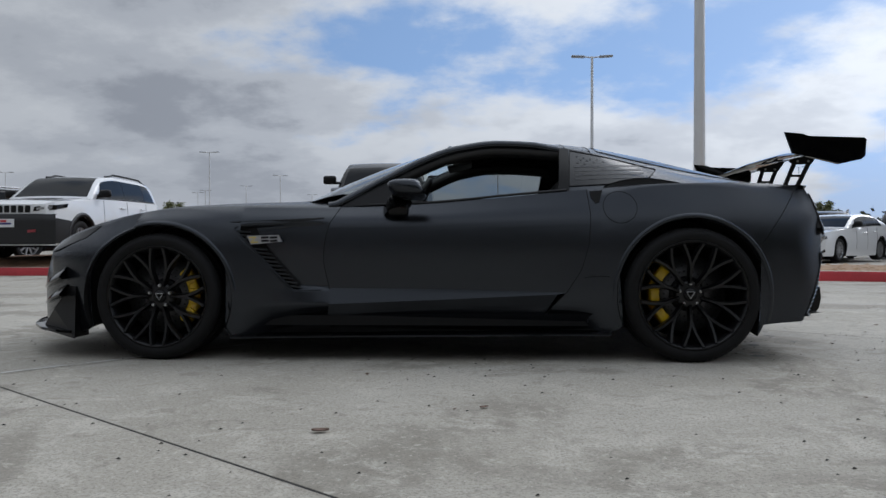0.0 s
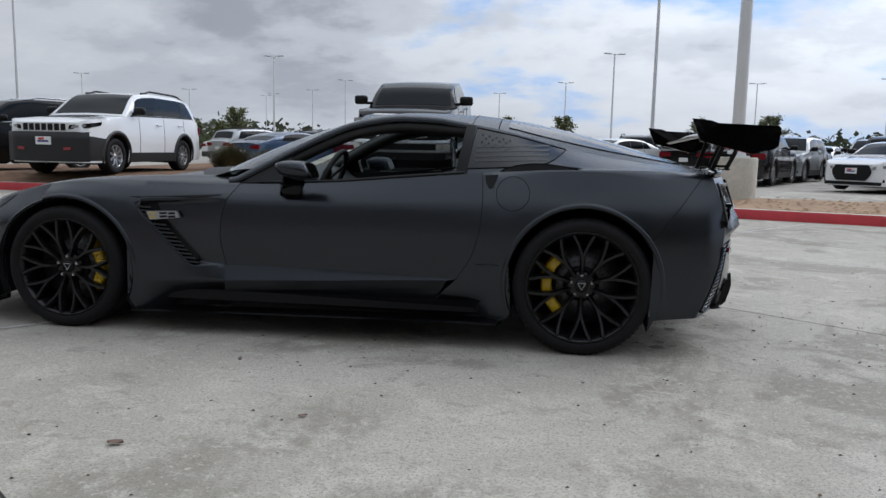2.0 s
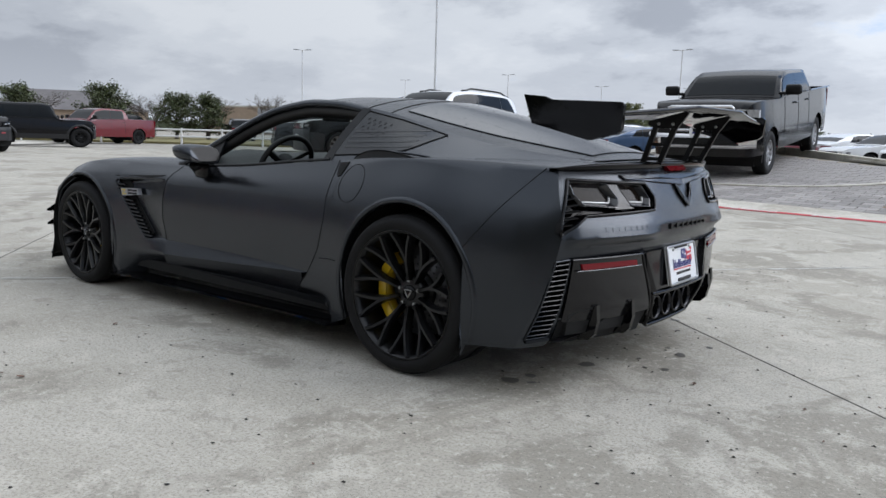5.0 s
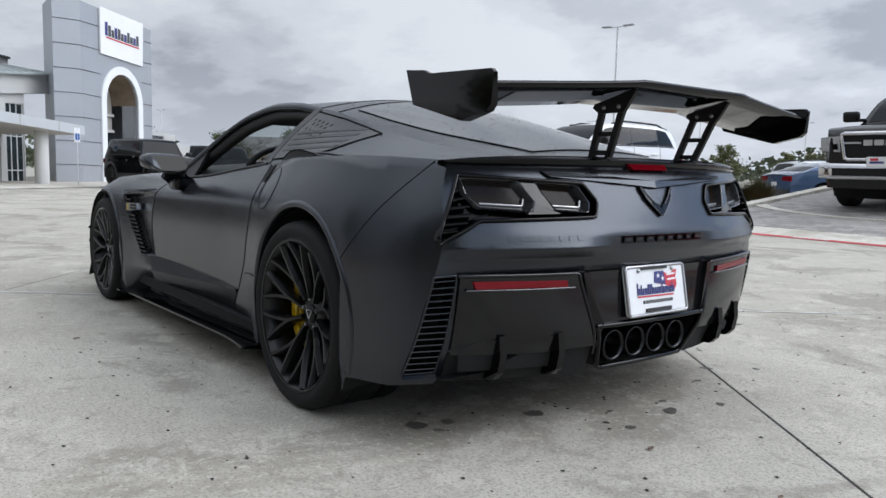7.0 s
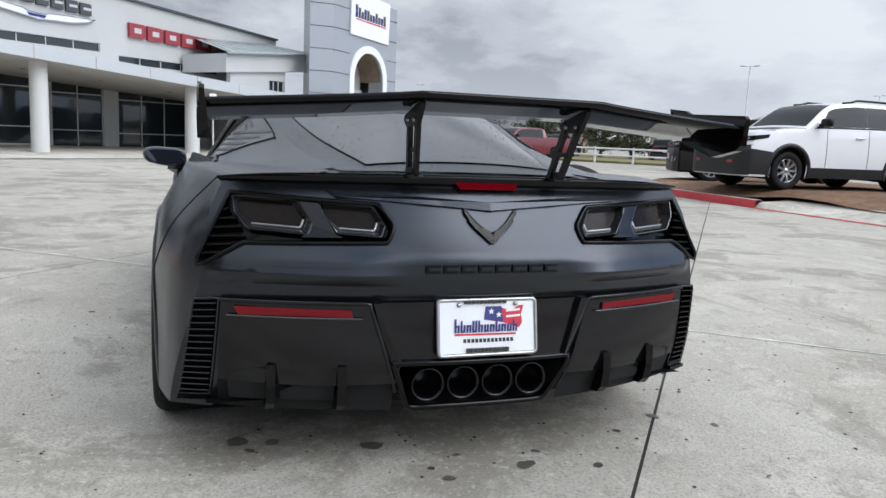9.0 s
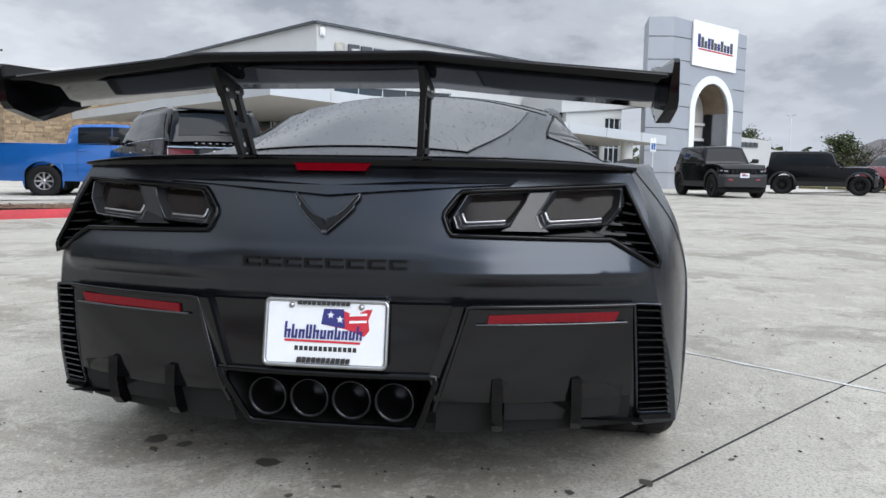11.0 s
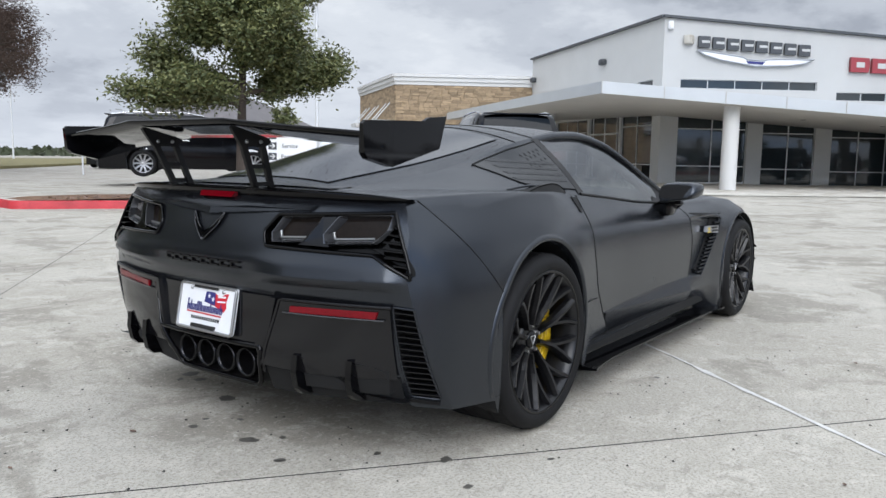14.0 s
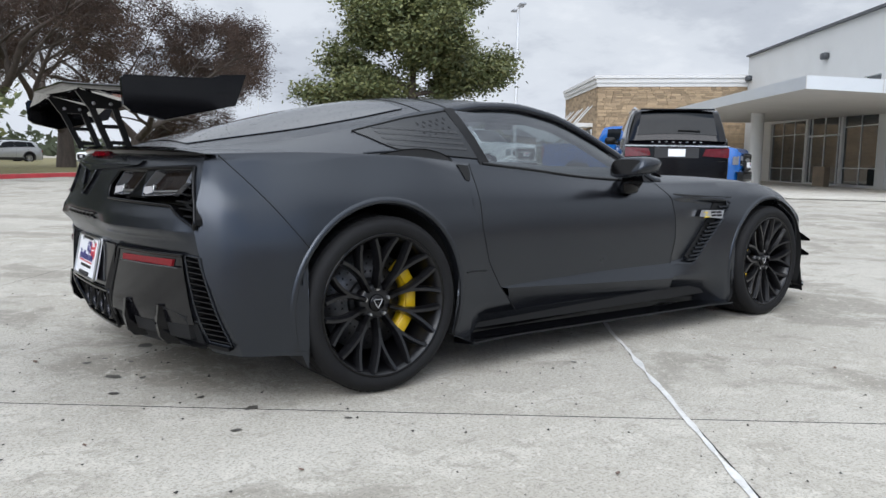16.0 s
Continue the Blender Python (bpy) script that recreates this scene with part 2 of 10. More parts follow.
# ---------------------------------------------------------------- geometry helpers
def curve_of(*pts):
    """A smooth function through (x, value) points, held level beyond its ends."""
    xs, ys = [p[0] for p in pts], [p[1] for p in pts]
    n = len(xs)
    d = [(ys[i + 1] - ys[i]) / (xs[i + 1] - xs[i]) for i in range(n - 1)]
    s = [d[0]] + [0.0 if d[i - 1] * d[i] <= 0 else 2 * d[i - 1] * d[i] / (d[i - 1] + d[i]) for i in range(1, n - 1)] + [d[-1]]

    def f(x):
        if x <= xs[0]:
            return ys[0]
        if x >= xs[-1]:
            return ys[-1]
        i = 0
        while xs[i + 1] < x:
            i += 1
        h = xs[i + 1] - xs[i]
        t = (x - xs[i]) / h
        return ((2 * t**3 - 3 * t * t + 1) * ys[i] + (t**3 - 2 * t * t + t) * h * s[i]
                + (3 * t * t - 2 * t**3) * ys[i + 1] + (t**3 - t * t) * h * s[i + 1])
    return f


def resample(poly, n):
    """n + 1 points at even steps along a polyline of any dimension."""
    P = [np.array(p, float) for p in poly]
    L = [0.0]
    for a, b in zip(P, P[1:]):
        L.append(L[-1] + float(np.linalg.norm(b - a)))
    out, j = [], 0
    for i in range(n + 1):
        t = L[-1] * i / n
        while j < len(P) - 2 and L[j + 1] < t:
            j += 1
        k = (t - L[j]) / max(1e-9, L[j + 1] - L[j])
        out.append(P[j] * (1 - k) + P[j + 1] * k)
    return out


class Geo:
    """Vertices and faces gathered for one mesh."""

    def __init__(self):
        self.v, self.f, self.sm = [], [], []

    def add(self, verts, faces, smooth=True):
        o = len(self.v)
        self.v += [tuple(map(float, p)) for p in verts]
        self.f += [tuple(i + o for i in q) for q in faces]
        self.sm += [smooth] * len(faces)
        return self

    def grid(self, fn, nu, nv, flip=False, smooth=True):
        vs = [fn(i / nu, j / nv) for i in range(nu + 1) for j in range(nv + 1)]
        fs = []
        for i in range(nu):
            for j in range(nv):
                a = i * (nv + 1) + j
                q = (a, a + nv + 1, a + nv + 2, a + 1)
                fs.append(q[::-1] if flip else q)
        return self.add(vs, fs, smooth)

    def coons(self, bottom, top, left, right, nu, nv, fn, flip=False):
        """A patch between four 2D edges (bottom and top run left to right, left and right run upwards), laid on a surface by fn."""
        B, T, L, R = resample(bottom, nu), resample(top, nu), resample(left, nv), resample(right, nv)

        def at(u, v):
            i, j = round(u * nu), round(v * nv)
            p = ((1 - v) * B[i] + v * T[i] + (1 - u) * L[j] + u * R[j]
                 - ((1 - u) * (1 - v) * B[0] + u * (1 - v) * B[nu] + (1 - u) * v * T[0] + u * v * T[nu]))
            return fn(p[0], p[1])
        return self.grid(at, nu, nv, flip)

    def box(self, c, s, turn=None, smooth=False):
        vs = [Vector(((i - .5) * s[0], (j - .5) * s[1], (k - .5) * s[2])) for i in (0, 1) for j in (0, 1) for k in (0, 1)]
        if turn:
            vs = [turn @ p for p in vs]
        vs = [p + Vector(c) for p in vs]
        return self.add(vs, [(0, 1, 3, 2), (4, 6, 7, 5), (0, 4, 5, 1), (2, 3, 7, 6), (0, 2, 6, 4), (1, 5, 7, 3)], smooth)

    def soft_box(self, c, s, r=0.02, seg=2, turn=None):
        bm = bmesh.new()
        bmesh.ops.create_cube(bm, size=1.0)
        bmesh.ops.scale(bm, vec=s, verts=bm.verts)
        bmesh.ops.bevel(bm, geom=bm.edges[:], offset=min(r, 0.45 * min(s)), segments=seg, profile=0.5, affect="EDGES")
        if turn:
            bmesh.ops.transform(bm, matrix=turn.to_4x4(), verts=bm.verts)
        bmesh.ops.translate(bm, vec=c, verts=bm.verts)
        return self.take(bm)

    def take(self, bm, smooth=True):
        bm.verts.index_update()
        self.add([v.co for v in bm.verts], [[v.index for v in f.verts] for f in bm.faces], smooth)
        bm.free()
        return self

    def tube(self, path, r, n=8, caps=True, flat=1.0):
        """A round bar along 3D points; r may be a number or a function of 0..1."""
        P = [Vector(p) for p in path]
        rings, up = [], None
        for i, p in enumerate(P):
            d = (P[min(i + 1, len(P) - 1)] - P[max(i - 1, 0)]).normalized()
            if up is None:
                up = d.orthogonal().normalized()
            up = (up - d * up.dot(d)).normalized()
            side = d.cross(up)
            rr = r(i / (len(P) - 1)) if callable(r) else r
            rings.append([p + rr * (math.cos(2 * math.pi * k / n) * up + flat * math.sin(2 * math.pi * k / n) * side) for k in range(n)])
        vs = [q for ring in rings for q in ring]
        fs = [(i * n + k, i * n + (k + 1) % n, (i + 1) * n + (k + 1) % n, (i + 1) * n + k) for i in range(len(P) - 1) for k in range(n)]
        self.add(vs, fs, True)
        if caps:
            self.add(rings[0], [tuple(range(n))[::-1]], False)
            self.add(rings[-1], [tuple(range(n))], False)
        return self

    def sweep(self, path, section, ups, closed=True, smooth=True):
        """A section of (side, up) offsets carried along 3D points; ups: the up vector at each point."""
        P = [Vector(p) for p in path]
        n = len(section)
        vs = []
        for i, p in enumerate(P):
            d = (P[min(i + 1, len(P) - 1)] - P[max(i - 1, 0)]).normalized()
            up = Vector(ups[i] if isinstance(ups, list) else ups)
            up = (up - d * up.dot(d)).normalized()
            side = d.cross(up)
            vs += [p + a * side + b * up for a, b in section]
        m = n if closed else n - 1
        fs = [(i * n + k, i * n + (k + 1) % n, (i + 1) * n + (k + 1) % n, (i + 1) * n + k) for i in range(len(P) - 1) for k in range(m)]
        self.add(vs, fs, smooth)
        if closed:
            self.add(vs[:n], [tuple(range(n))], False)
            self.add(vs[-n:], [tuple(range(n))[::-1]], False)
        return self

    def lathe(self, profile, n=32, axis="y", c=(0, 0, 0), smooth=True):
        """Turns (radius, along) points round an axis."""
        vs = []
        for r, h in profile:
            for k in range(n):
                a = 2 * math.pi * k / n
                p, q = r * math.cos(a), r * math.sin(a)
                vs.append({"y": (p, h, q), "z": (p, q, h), "x": (h, p, q)}[axis])
        vs = [(a + c[0], b + c[1], d + c[2]) for a, b, d in vs]
        fs = [(i * n + k, i * n + (k + 1) % n, (i + 1) * n + (k + 1) % n, (i + 1) * n + k) for i in range(len(profile) - 1) for k in range(n)]
        return self.add(vs, fs, smooth)

    def slab(self, poly, front, back, smooth=False):
        """A plate with a 2D outline; front and back lay (a, b) into 3D."""
        n = len(poly)
        F, B = [front(*p) for p in poly], [back(*p) for p in poly]
        self.add(F, [tuple(range(n))], smooth)
        self.add(B, [tuple(range(n))[::-1]], smooth)
        return self.add(F + B, [(k, n + k, n + (k + 1) % n, (k + 1) % n) for k in range(n)], smooth)

    def fan(self, poly, fn, rings=4, centre=None):
        """Fills a star-shaped 2D outline with rings of faces, laid on a surface by fn."""
        n = len(poly)
        c = np.array(centre) if centre is not None else np.mean(np.array(poly, float), axis=0)
        vs = [fn(*c)]
        for k in range(1, rings + 1):
            vs += [fn(*(c + (np.array(p) - c) * k / rings)) for p in poly]
        fs = [(0, 1 + i, 1 + (i + 1) % n) for i in range(n)]
        for k in range(rings - 1):
            o = 1 + k * n
            fs += [(o + i, o + n + i, o + n + (i + 1) % n, o + (i + 1) % n) for i in range(n)]
        return self.add(vs, fs, True)

    def mirrored(self):
        """The same shape on the other side of the plane y = 0."""
        g = Geo()
        g.v = [(a, -b, c) for a, b, c in self.v]
        g.f = [q[::-1] for q in self.f]
        g.sm = list(self.sm)
        return g

    def with_mirror(self):
        g = self.mirrored()
        o = len(self.v)
        self.v += g.v
        self.f += [tuple(i + o for i in q) for q in g.f]
        self.sm += g.sm
        return self

    def moved(self, m):
        self.v = [tuple(m @ Vector(p)) for p in self.v]
        return self

    def mesh(self, name, weld=0.0, orient=False):
        me = bpy.data.meshes.new(name)
        me.from_pydata(self.v, [], self.f)
        me.polygons.foreach_set("use_smooth", self.sm)
        if weld or orient:
            bm = bmesh.new()
            bm.from_mesh(me)
            if weld:
                bmesh.ops.remove_doubles(bm, verts=bm.verts, dist=weld)
            if orient:
                bmesh.ops.recalc_face_normals(bm, faces=bm.faces)
            bm.to_mesh(me)
            bm.free()
        me.update()
        return me


def part(name, geo, mat, parent=None, label="", weld=0.0, orient=True):
    """Links a Geo as one mesh object, under a thing or a part where one is given."""
    me = geo if isinstance(geo, bpy.types.Mesh) else geo.mesh(name, weld, orient)
    if not me.materials:
        me.materials.append(M[mat] if isinstance(mat, str) else mat)
    ob = new(name, me)
    if parent is not None:
        ob.parent = parent
    if label:
        ob["label"] = label
    return ob


def thing(name, label, category, m=None, group="", kind=""):
    """An Empty at a thing's base, to which its parts are tied."""
    ob = new(name)
    ob.empty_display_size = 0.1
    if m is not None:
        ob.matrix_basis = m
    return tagged(ob, label, category, group, kind)


def circle(cx, cy, r, n=24, a0=0.0, a1=360.0):
    k = n if abs(a1 - a0) >= 360 else n - 1
    return [(cx + r * math.cos(radians(a0 + (a1 - a0) * i / k)), cy + r * math.sin(radians(a0 + (a1 - a0) * i / k))) for i in range(n)]


# ---------------------------------------------------------------- the sports car
# x runs from nose to tail, the driver's side lies at negative y
STN = (-1.6, -1.35, -1.0, -0.75, -0.45, 0.0, 0.45, 0.8, 1.05, 1.35, 1.65, 1.85, 1.95, 2.03)
LEVELS = {
    0.12: (0.91, 0.935, 0.920, 0.895, 0.850, 0.845, 0.85, 0.875, 0.925, 0.945, 0.934, 0.905, 0.878, 0.835),
    0.25: (0.92, 0.945, 0.930, 0.903, 0.874, 0.868, 0.875, 0.895, 0.935, 0.958, 0.948, 0.914, 0.884, 0.838),
    0.37: (0.925, 0.950, 0.935, 0.905, 0.880, 0.875, 0.88, 0.905, 0.940, 0.965, 0.953, 0.915, 0.883, 0.835),
    0.55: (0.925, 0.950, 0.930, 0.900, 0.885, 0.880, 0.885, 0.905, 0.938, 0.965, 0.951, 0.911, 0.874, 0.820),
    0.70: (0.885, 0.925, 0.905, 0.885, 0.873, 0.867, 0.872, 0.89, 0.922, 0.948, 0.930, 0.886, 0.850, 0.795),
}
LEVEL_F = [(z, curve_of(*zip(STN, ys))) for z, ys in LEVELS.items()]
SH_Z = curve_of((-2.34, 0.47), (-2.2, 0.545), (-2.05, 0.605), (-1.9, 0.655), (-1.7, 0.712), (-1.5, 0.757), (-1.25, 0.785), (-1.0, 0.79), (-0.43, 0.785),
                (0.0, 0.80), (0.5, 0.842), (0.85, 0.872), (1.2, 0.897), (1.6, 0.902), (1.97, 0.888))
SH_Y = curve_of((-1.6, 0.80), (-1.35, 0.835), (-1.0, 0.825), (-0.43, 0.79), (0.0, 0.785), (0.5, 0.785), (0.85, 0.80), (1.2, 0.845), (1.5, 0.85), (1.75, 0.815), (1.97, 0.745))


def half_width(x, z):
    """The half width of the lower body at a station and height."""
    k = 1.0
    if x < -1.6:
        t = min(1.0, (-1.6 - x) / 0.73)
        k = max(0.0, 1 - t**1.8) ** 0.55
    zs = SH_Z(x)
    pts = [(z0, f(x)) for z0, f in LEVEL_F if z0 < zs - 0.06] + [(zs, SH_Y(x))]
    return k * curve_of(*pts)(z)


def on_side(x, z, out=0.0):
    return (x, -half_width(x, z) - out, z)


CORNER_X = curve_of((0.17, 1.885), (0.23, 1.91), (0.4, 1.98), (0.54, 2.02), (0.65, 2.03), (0.8, 1.995), (0.888, 1.965))
MID_X = curve_of((0.17, 2.10), (0.24, 2.130), (0.36, 2.175), (0.42, 2.170), (0.54, 2.158), (0.575, 2.18), (0.63, 2.203), (0.66, 2.203), (0.70, 2.192), (0.80, 2.156), (0.86, 2.130), (0.888, 2.10))


def shelf(y, z, hw):
    """The tail swells out below each light to a soft edge and turns under it."""
    a = abs(y)
    k = min(1.0, max(0.0, (a - 0.20) / 0.22)) * min(1.0, max(0.0, (hw - a) / 0.06))
    if z >= 0.628:
        h = max(0.0, (0.725 - z) / 0.097) ** 1.4
    else:
        h = max(0.0, 1 - (0.628 - z) / 0.034)
    return 0.024 * k * k * (3 - 2 * k) * h


def on_tail(y, z, out=0.0):
    """The rear panel: bowed in plan between the two corners."""
    xc = CORNER_X(z)
    hw = half_width(xc, z)
    t = min(1.0, abs(y) / max(0.05, hw))
    return (xc + (MID_X(z) - xc) * (1 - t**2.3) + shelf(y, z, hw) + out, y, z)


def ellipse(cx, cz, rx, rz, a0, a1, n):
    return [(cx + rx * math.cos(radians(a0 + (a1 - a0) * i / n)), cz + rz * math.sin(radians(a0 + (a1 - a0) * i / n))) for i in range(n + 1)]


def shoulder(x0, x1, n=12):
    return [(x0 + (x1 - x0) * i / n, SH_Z(x0 + (x1 - x0) * i / n)) for i in range(n + 1)]


FRONT_ARCH = [(-1.76, 0.14)] + ellipse(-1.355, 0.325, 0.385, 0.368, 205, -25, 40) + [(-0.975, 0.12)]
REAR_ARCH = [(0.955, 0.15)] + ellipse(1.355, 0.338, 0.372, 0.384, 205, -33, 40) + [(1.690, 0.190)]
DOOR_FRONT = [(-0.485, 0.225), (-0.475, 0.286), (-0.475, 0.366), (-0.505, 0.50), (-0.50, 0.60), (-0.475, 0.70), (-0.43, 0.785)]
DOOR_REAR = [(0.625, 0.228), (0.69, 0.30), (0.735, 0.345), (0.81, 0.46), (0.85, 0.60), (0.858, 0.74), (0.848, SH_Z(0.848))]
CREASE_TOP = [(-0.475, 0.366), (0.1, 0.362), (0.735, 0.345)]
CREASE_LOW = [(-0.475, 0.286), (0.1, 0.308), (0.69, 0.336)]

car = thing("sports_car", "satin black two-door sports coupe with big rear wing, parked on concrete", "sports car")

# lower body, one side patch by patch, then mirrored
body = Geo()
body.coons([(-2.329, 0.20), (-2.15, 0.155), (-1.80, 0.14)], shoulder(-2.329, -1.80), [(-2.329, 0.20), (-2.329, SH_Z(-2.329))], [(-1.80, 0.14), (-1.80, SH_Z(-1.80))], 44, 16, on_side)
body.coons([(-1.80, 0.14)] + FRONT_ARCH + [(-0.93, 0.12)], shoulder(-1.80, -0.93), [(-1.80, 0.14), (-1.80, SH_Z(-1.80))], [(-0.93, 0.12), (-0.93, SH_Z(-0.93))], 76, 14, on_side)


def vent_depth(x, z):
    """How far the fender is pressed in behind its slanted vent: deep at the slot, running out to the door."""
    if not 0.345 < z < 0.72:
        return 0.0
    line = -0.962 + (0.675 - z) * 0.952
    if x < line or x > -0.47:
        return 0.0
    k = (x - line) / (-0.47 - line)
    top = min(1.0, max(0.0, (0.684 + 0.03 * k - z) / 0.012))
    low = min(1.0, max(0.0, (z - 0.358) / 0.012))
    return 0.042 * (1 - k) ** 0.8 * top * low * min(1.0, (x - line) / 0.008)


def sill_fold(x, z):
    """The door's lower facet runs out forwards over the fender."""
    fade = min(1.0, max(0.0, (x + 0.84) / 0.36)) ** 1.5
    if z > 0.366:
        k = 0.0
    elif z > 0.286:
        k = 0.024 * (0.366 - z) / 0.08
    else:
        k = 0.024 - 0.034 * min(1.0, (0.286 - z) / 0.06)
    return k * fade - tuck(z) * min(1.0, max(0.0, (x + 0.93) / 0.16))


def tuck(z):
    """The body turns under towards the sill blade."""
    return 0.085 * min(1.0, max(0.0, (0.275 - z) / 0.15)) ** 1.25


body.coons([(-0.93, 0.12), (-0.485, 0.125)], shoulder(-0.93, -0.43), [(-0.93, 0.12), (-0.93, SH_Z(-0.93))], [(-0.485, 0.125)] + DOOR_FRONT, 60, 72, lambda x, z: on_side(x, z, sill_fold(x, z) - vent_depth(x, z)))
body.coons([(0.625, 0.228), (0.70, 0.20), (0.90, 0.15)], shoulder(0.848, 0.90), DOOR_REAR, [(0.90, 0.15), (0.90, SH_Z(0.90))], 14, 40, lambda x, z: on_side(x, z, -tuck(z) * min(1.0, max(0.0, (0.90 - x) / 0.12))))
body.coons([(0.90, 0.15)] + REAR_ARCH + [(1.76, 0.197)], shoulder(0.90, 1.76), [(0.90, 0.15), (0.90, SH_Z(0.90))], [(1.76, 0.197), (1.76, SH_Z(1.76))], 76, 16, on_side)
corner = [(CORNER_X(z), z) for z in [0.205 + (0.888 - 0.205) * i / 24 for i in range(25)]]
body.coons([(1.76, 0.197), (1.89, 0.205)], shoulder(1.76, 1.965), [(1.76, 0.197), (1.76, SH_Z(1.76))], corner, 16, 24, on_side)
# rocker under the door, tucked in
body.grid(lambda u, v: (-0.485 + 1.40 * u, -(0.87 - 0.075 * (1 - v) + 0.03 * u), 0.12 + 0.11 * v + 0.01 * u), 24, 4)
body.with_mirror()
# hood
HOOD_Z = curve_of((-2.33, 0.475), (-2.2, 0.555), (-2.0, 0.63), (-1.6, 0.725), (-1.2, 0.785), (-0.8, 0.83), (-0.43, 0.855))


def on_hood(u, v):
    x = -2.33 + 2.0 * (1 - (1 - u) ** 1.0)
    w = SH_Y(x) * (max(0.0, 1 - min(1.0, max(0.0, (-1.6 - x) / 0.73)) ** 1.8) ** 0.55 if x < -1.6 else 1)
    y = w * (2 * v - 1)
    t = abs(2 * v - 1)
    crest = 0.02 * math.exp(-((t - 0.86) / 0.13) ** 2) * min(1, max(0, (x + 2.1) / 0.5)) - 0.010 * math.exp(-((t - 0.62) / 0.14) ** 2)
    return (x, y, SH_Z(x) + (HOOD_Z(x) - SH_Z(x)) * (1 - t**2.4) + crest * (1 - t**12))


edge_f = [resample(shoulder(a, b), n) for a, b, n in ((-2.329, -1.80, 44), (-1.80, -0.93, 76), (-0.93, -0.43, 60))]
edge_f = edge_f[0] + edge_f[1][1:] + edge_f[2][1:] + [np.array((-0.40, SH_Z(-0.40))), np.array((-0.34, SH_Z(-0.34)))]


def hood_point(u, v):
    x, z = edge_f[round(u * (len(edge_f) - 1))]
    p = on_hood((x + 2.33) / 2.0, v)
    return p if 0 < v < 1 else (x, math.copysign(half_width(x, z), v - 0.5), z)


body.grid(hood_point, len(edge_f) - 1, 36)
# rear deck and haunches
DECK_Z = curve_of((0.60, 0.86), (1.2, 0.905), (1.7, 0.915), (1.965, 0.905))


def on_deck(u, v):
    x = 0.60 + 1.365 * u
    t = 2 * v - 1
    bow = 0.125 * (1 - abs(t) ** 2.3) * u**4
    return (x + bow, SH_Y(x) * t, SH_Z(x) + (DECK_Z(x) - SH_Z(x)) * (1 - abs(t) ** 3))


edge_r = [resample(shoulder(a, b), n) for a, b, n in ((0.848, 0.90, 12), (0.90, 1.76, 76), (1.76, 1.965, 16))]
edge_r = [np.array((0.60, SH_Z(0.60))), np.array((0.75, SH_Z(0.75)))] + edge_r[0] + edge_r[1][1:] + edge_r[2][1:]


def deck_point(u, v):
    x, z = edge_r[round(u * (len(edge_r) - 1))]
    return on_deck((x - 0.60) / 1.365, v) if 0 < v < 1 else (x, math.copysign(half_width(x, z), v - 0.5), z)


body.grid(deck_point, len(edge_r) - 1, 30)
car_body = part("body", body, "satin", car, weld=0.0025)

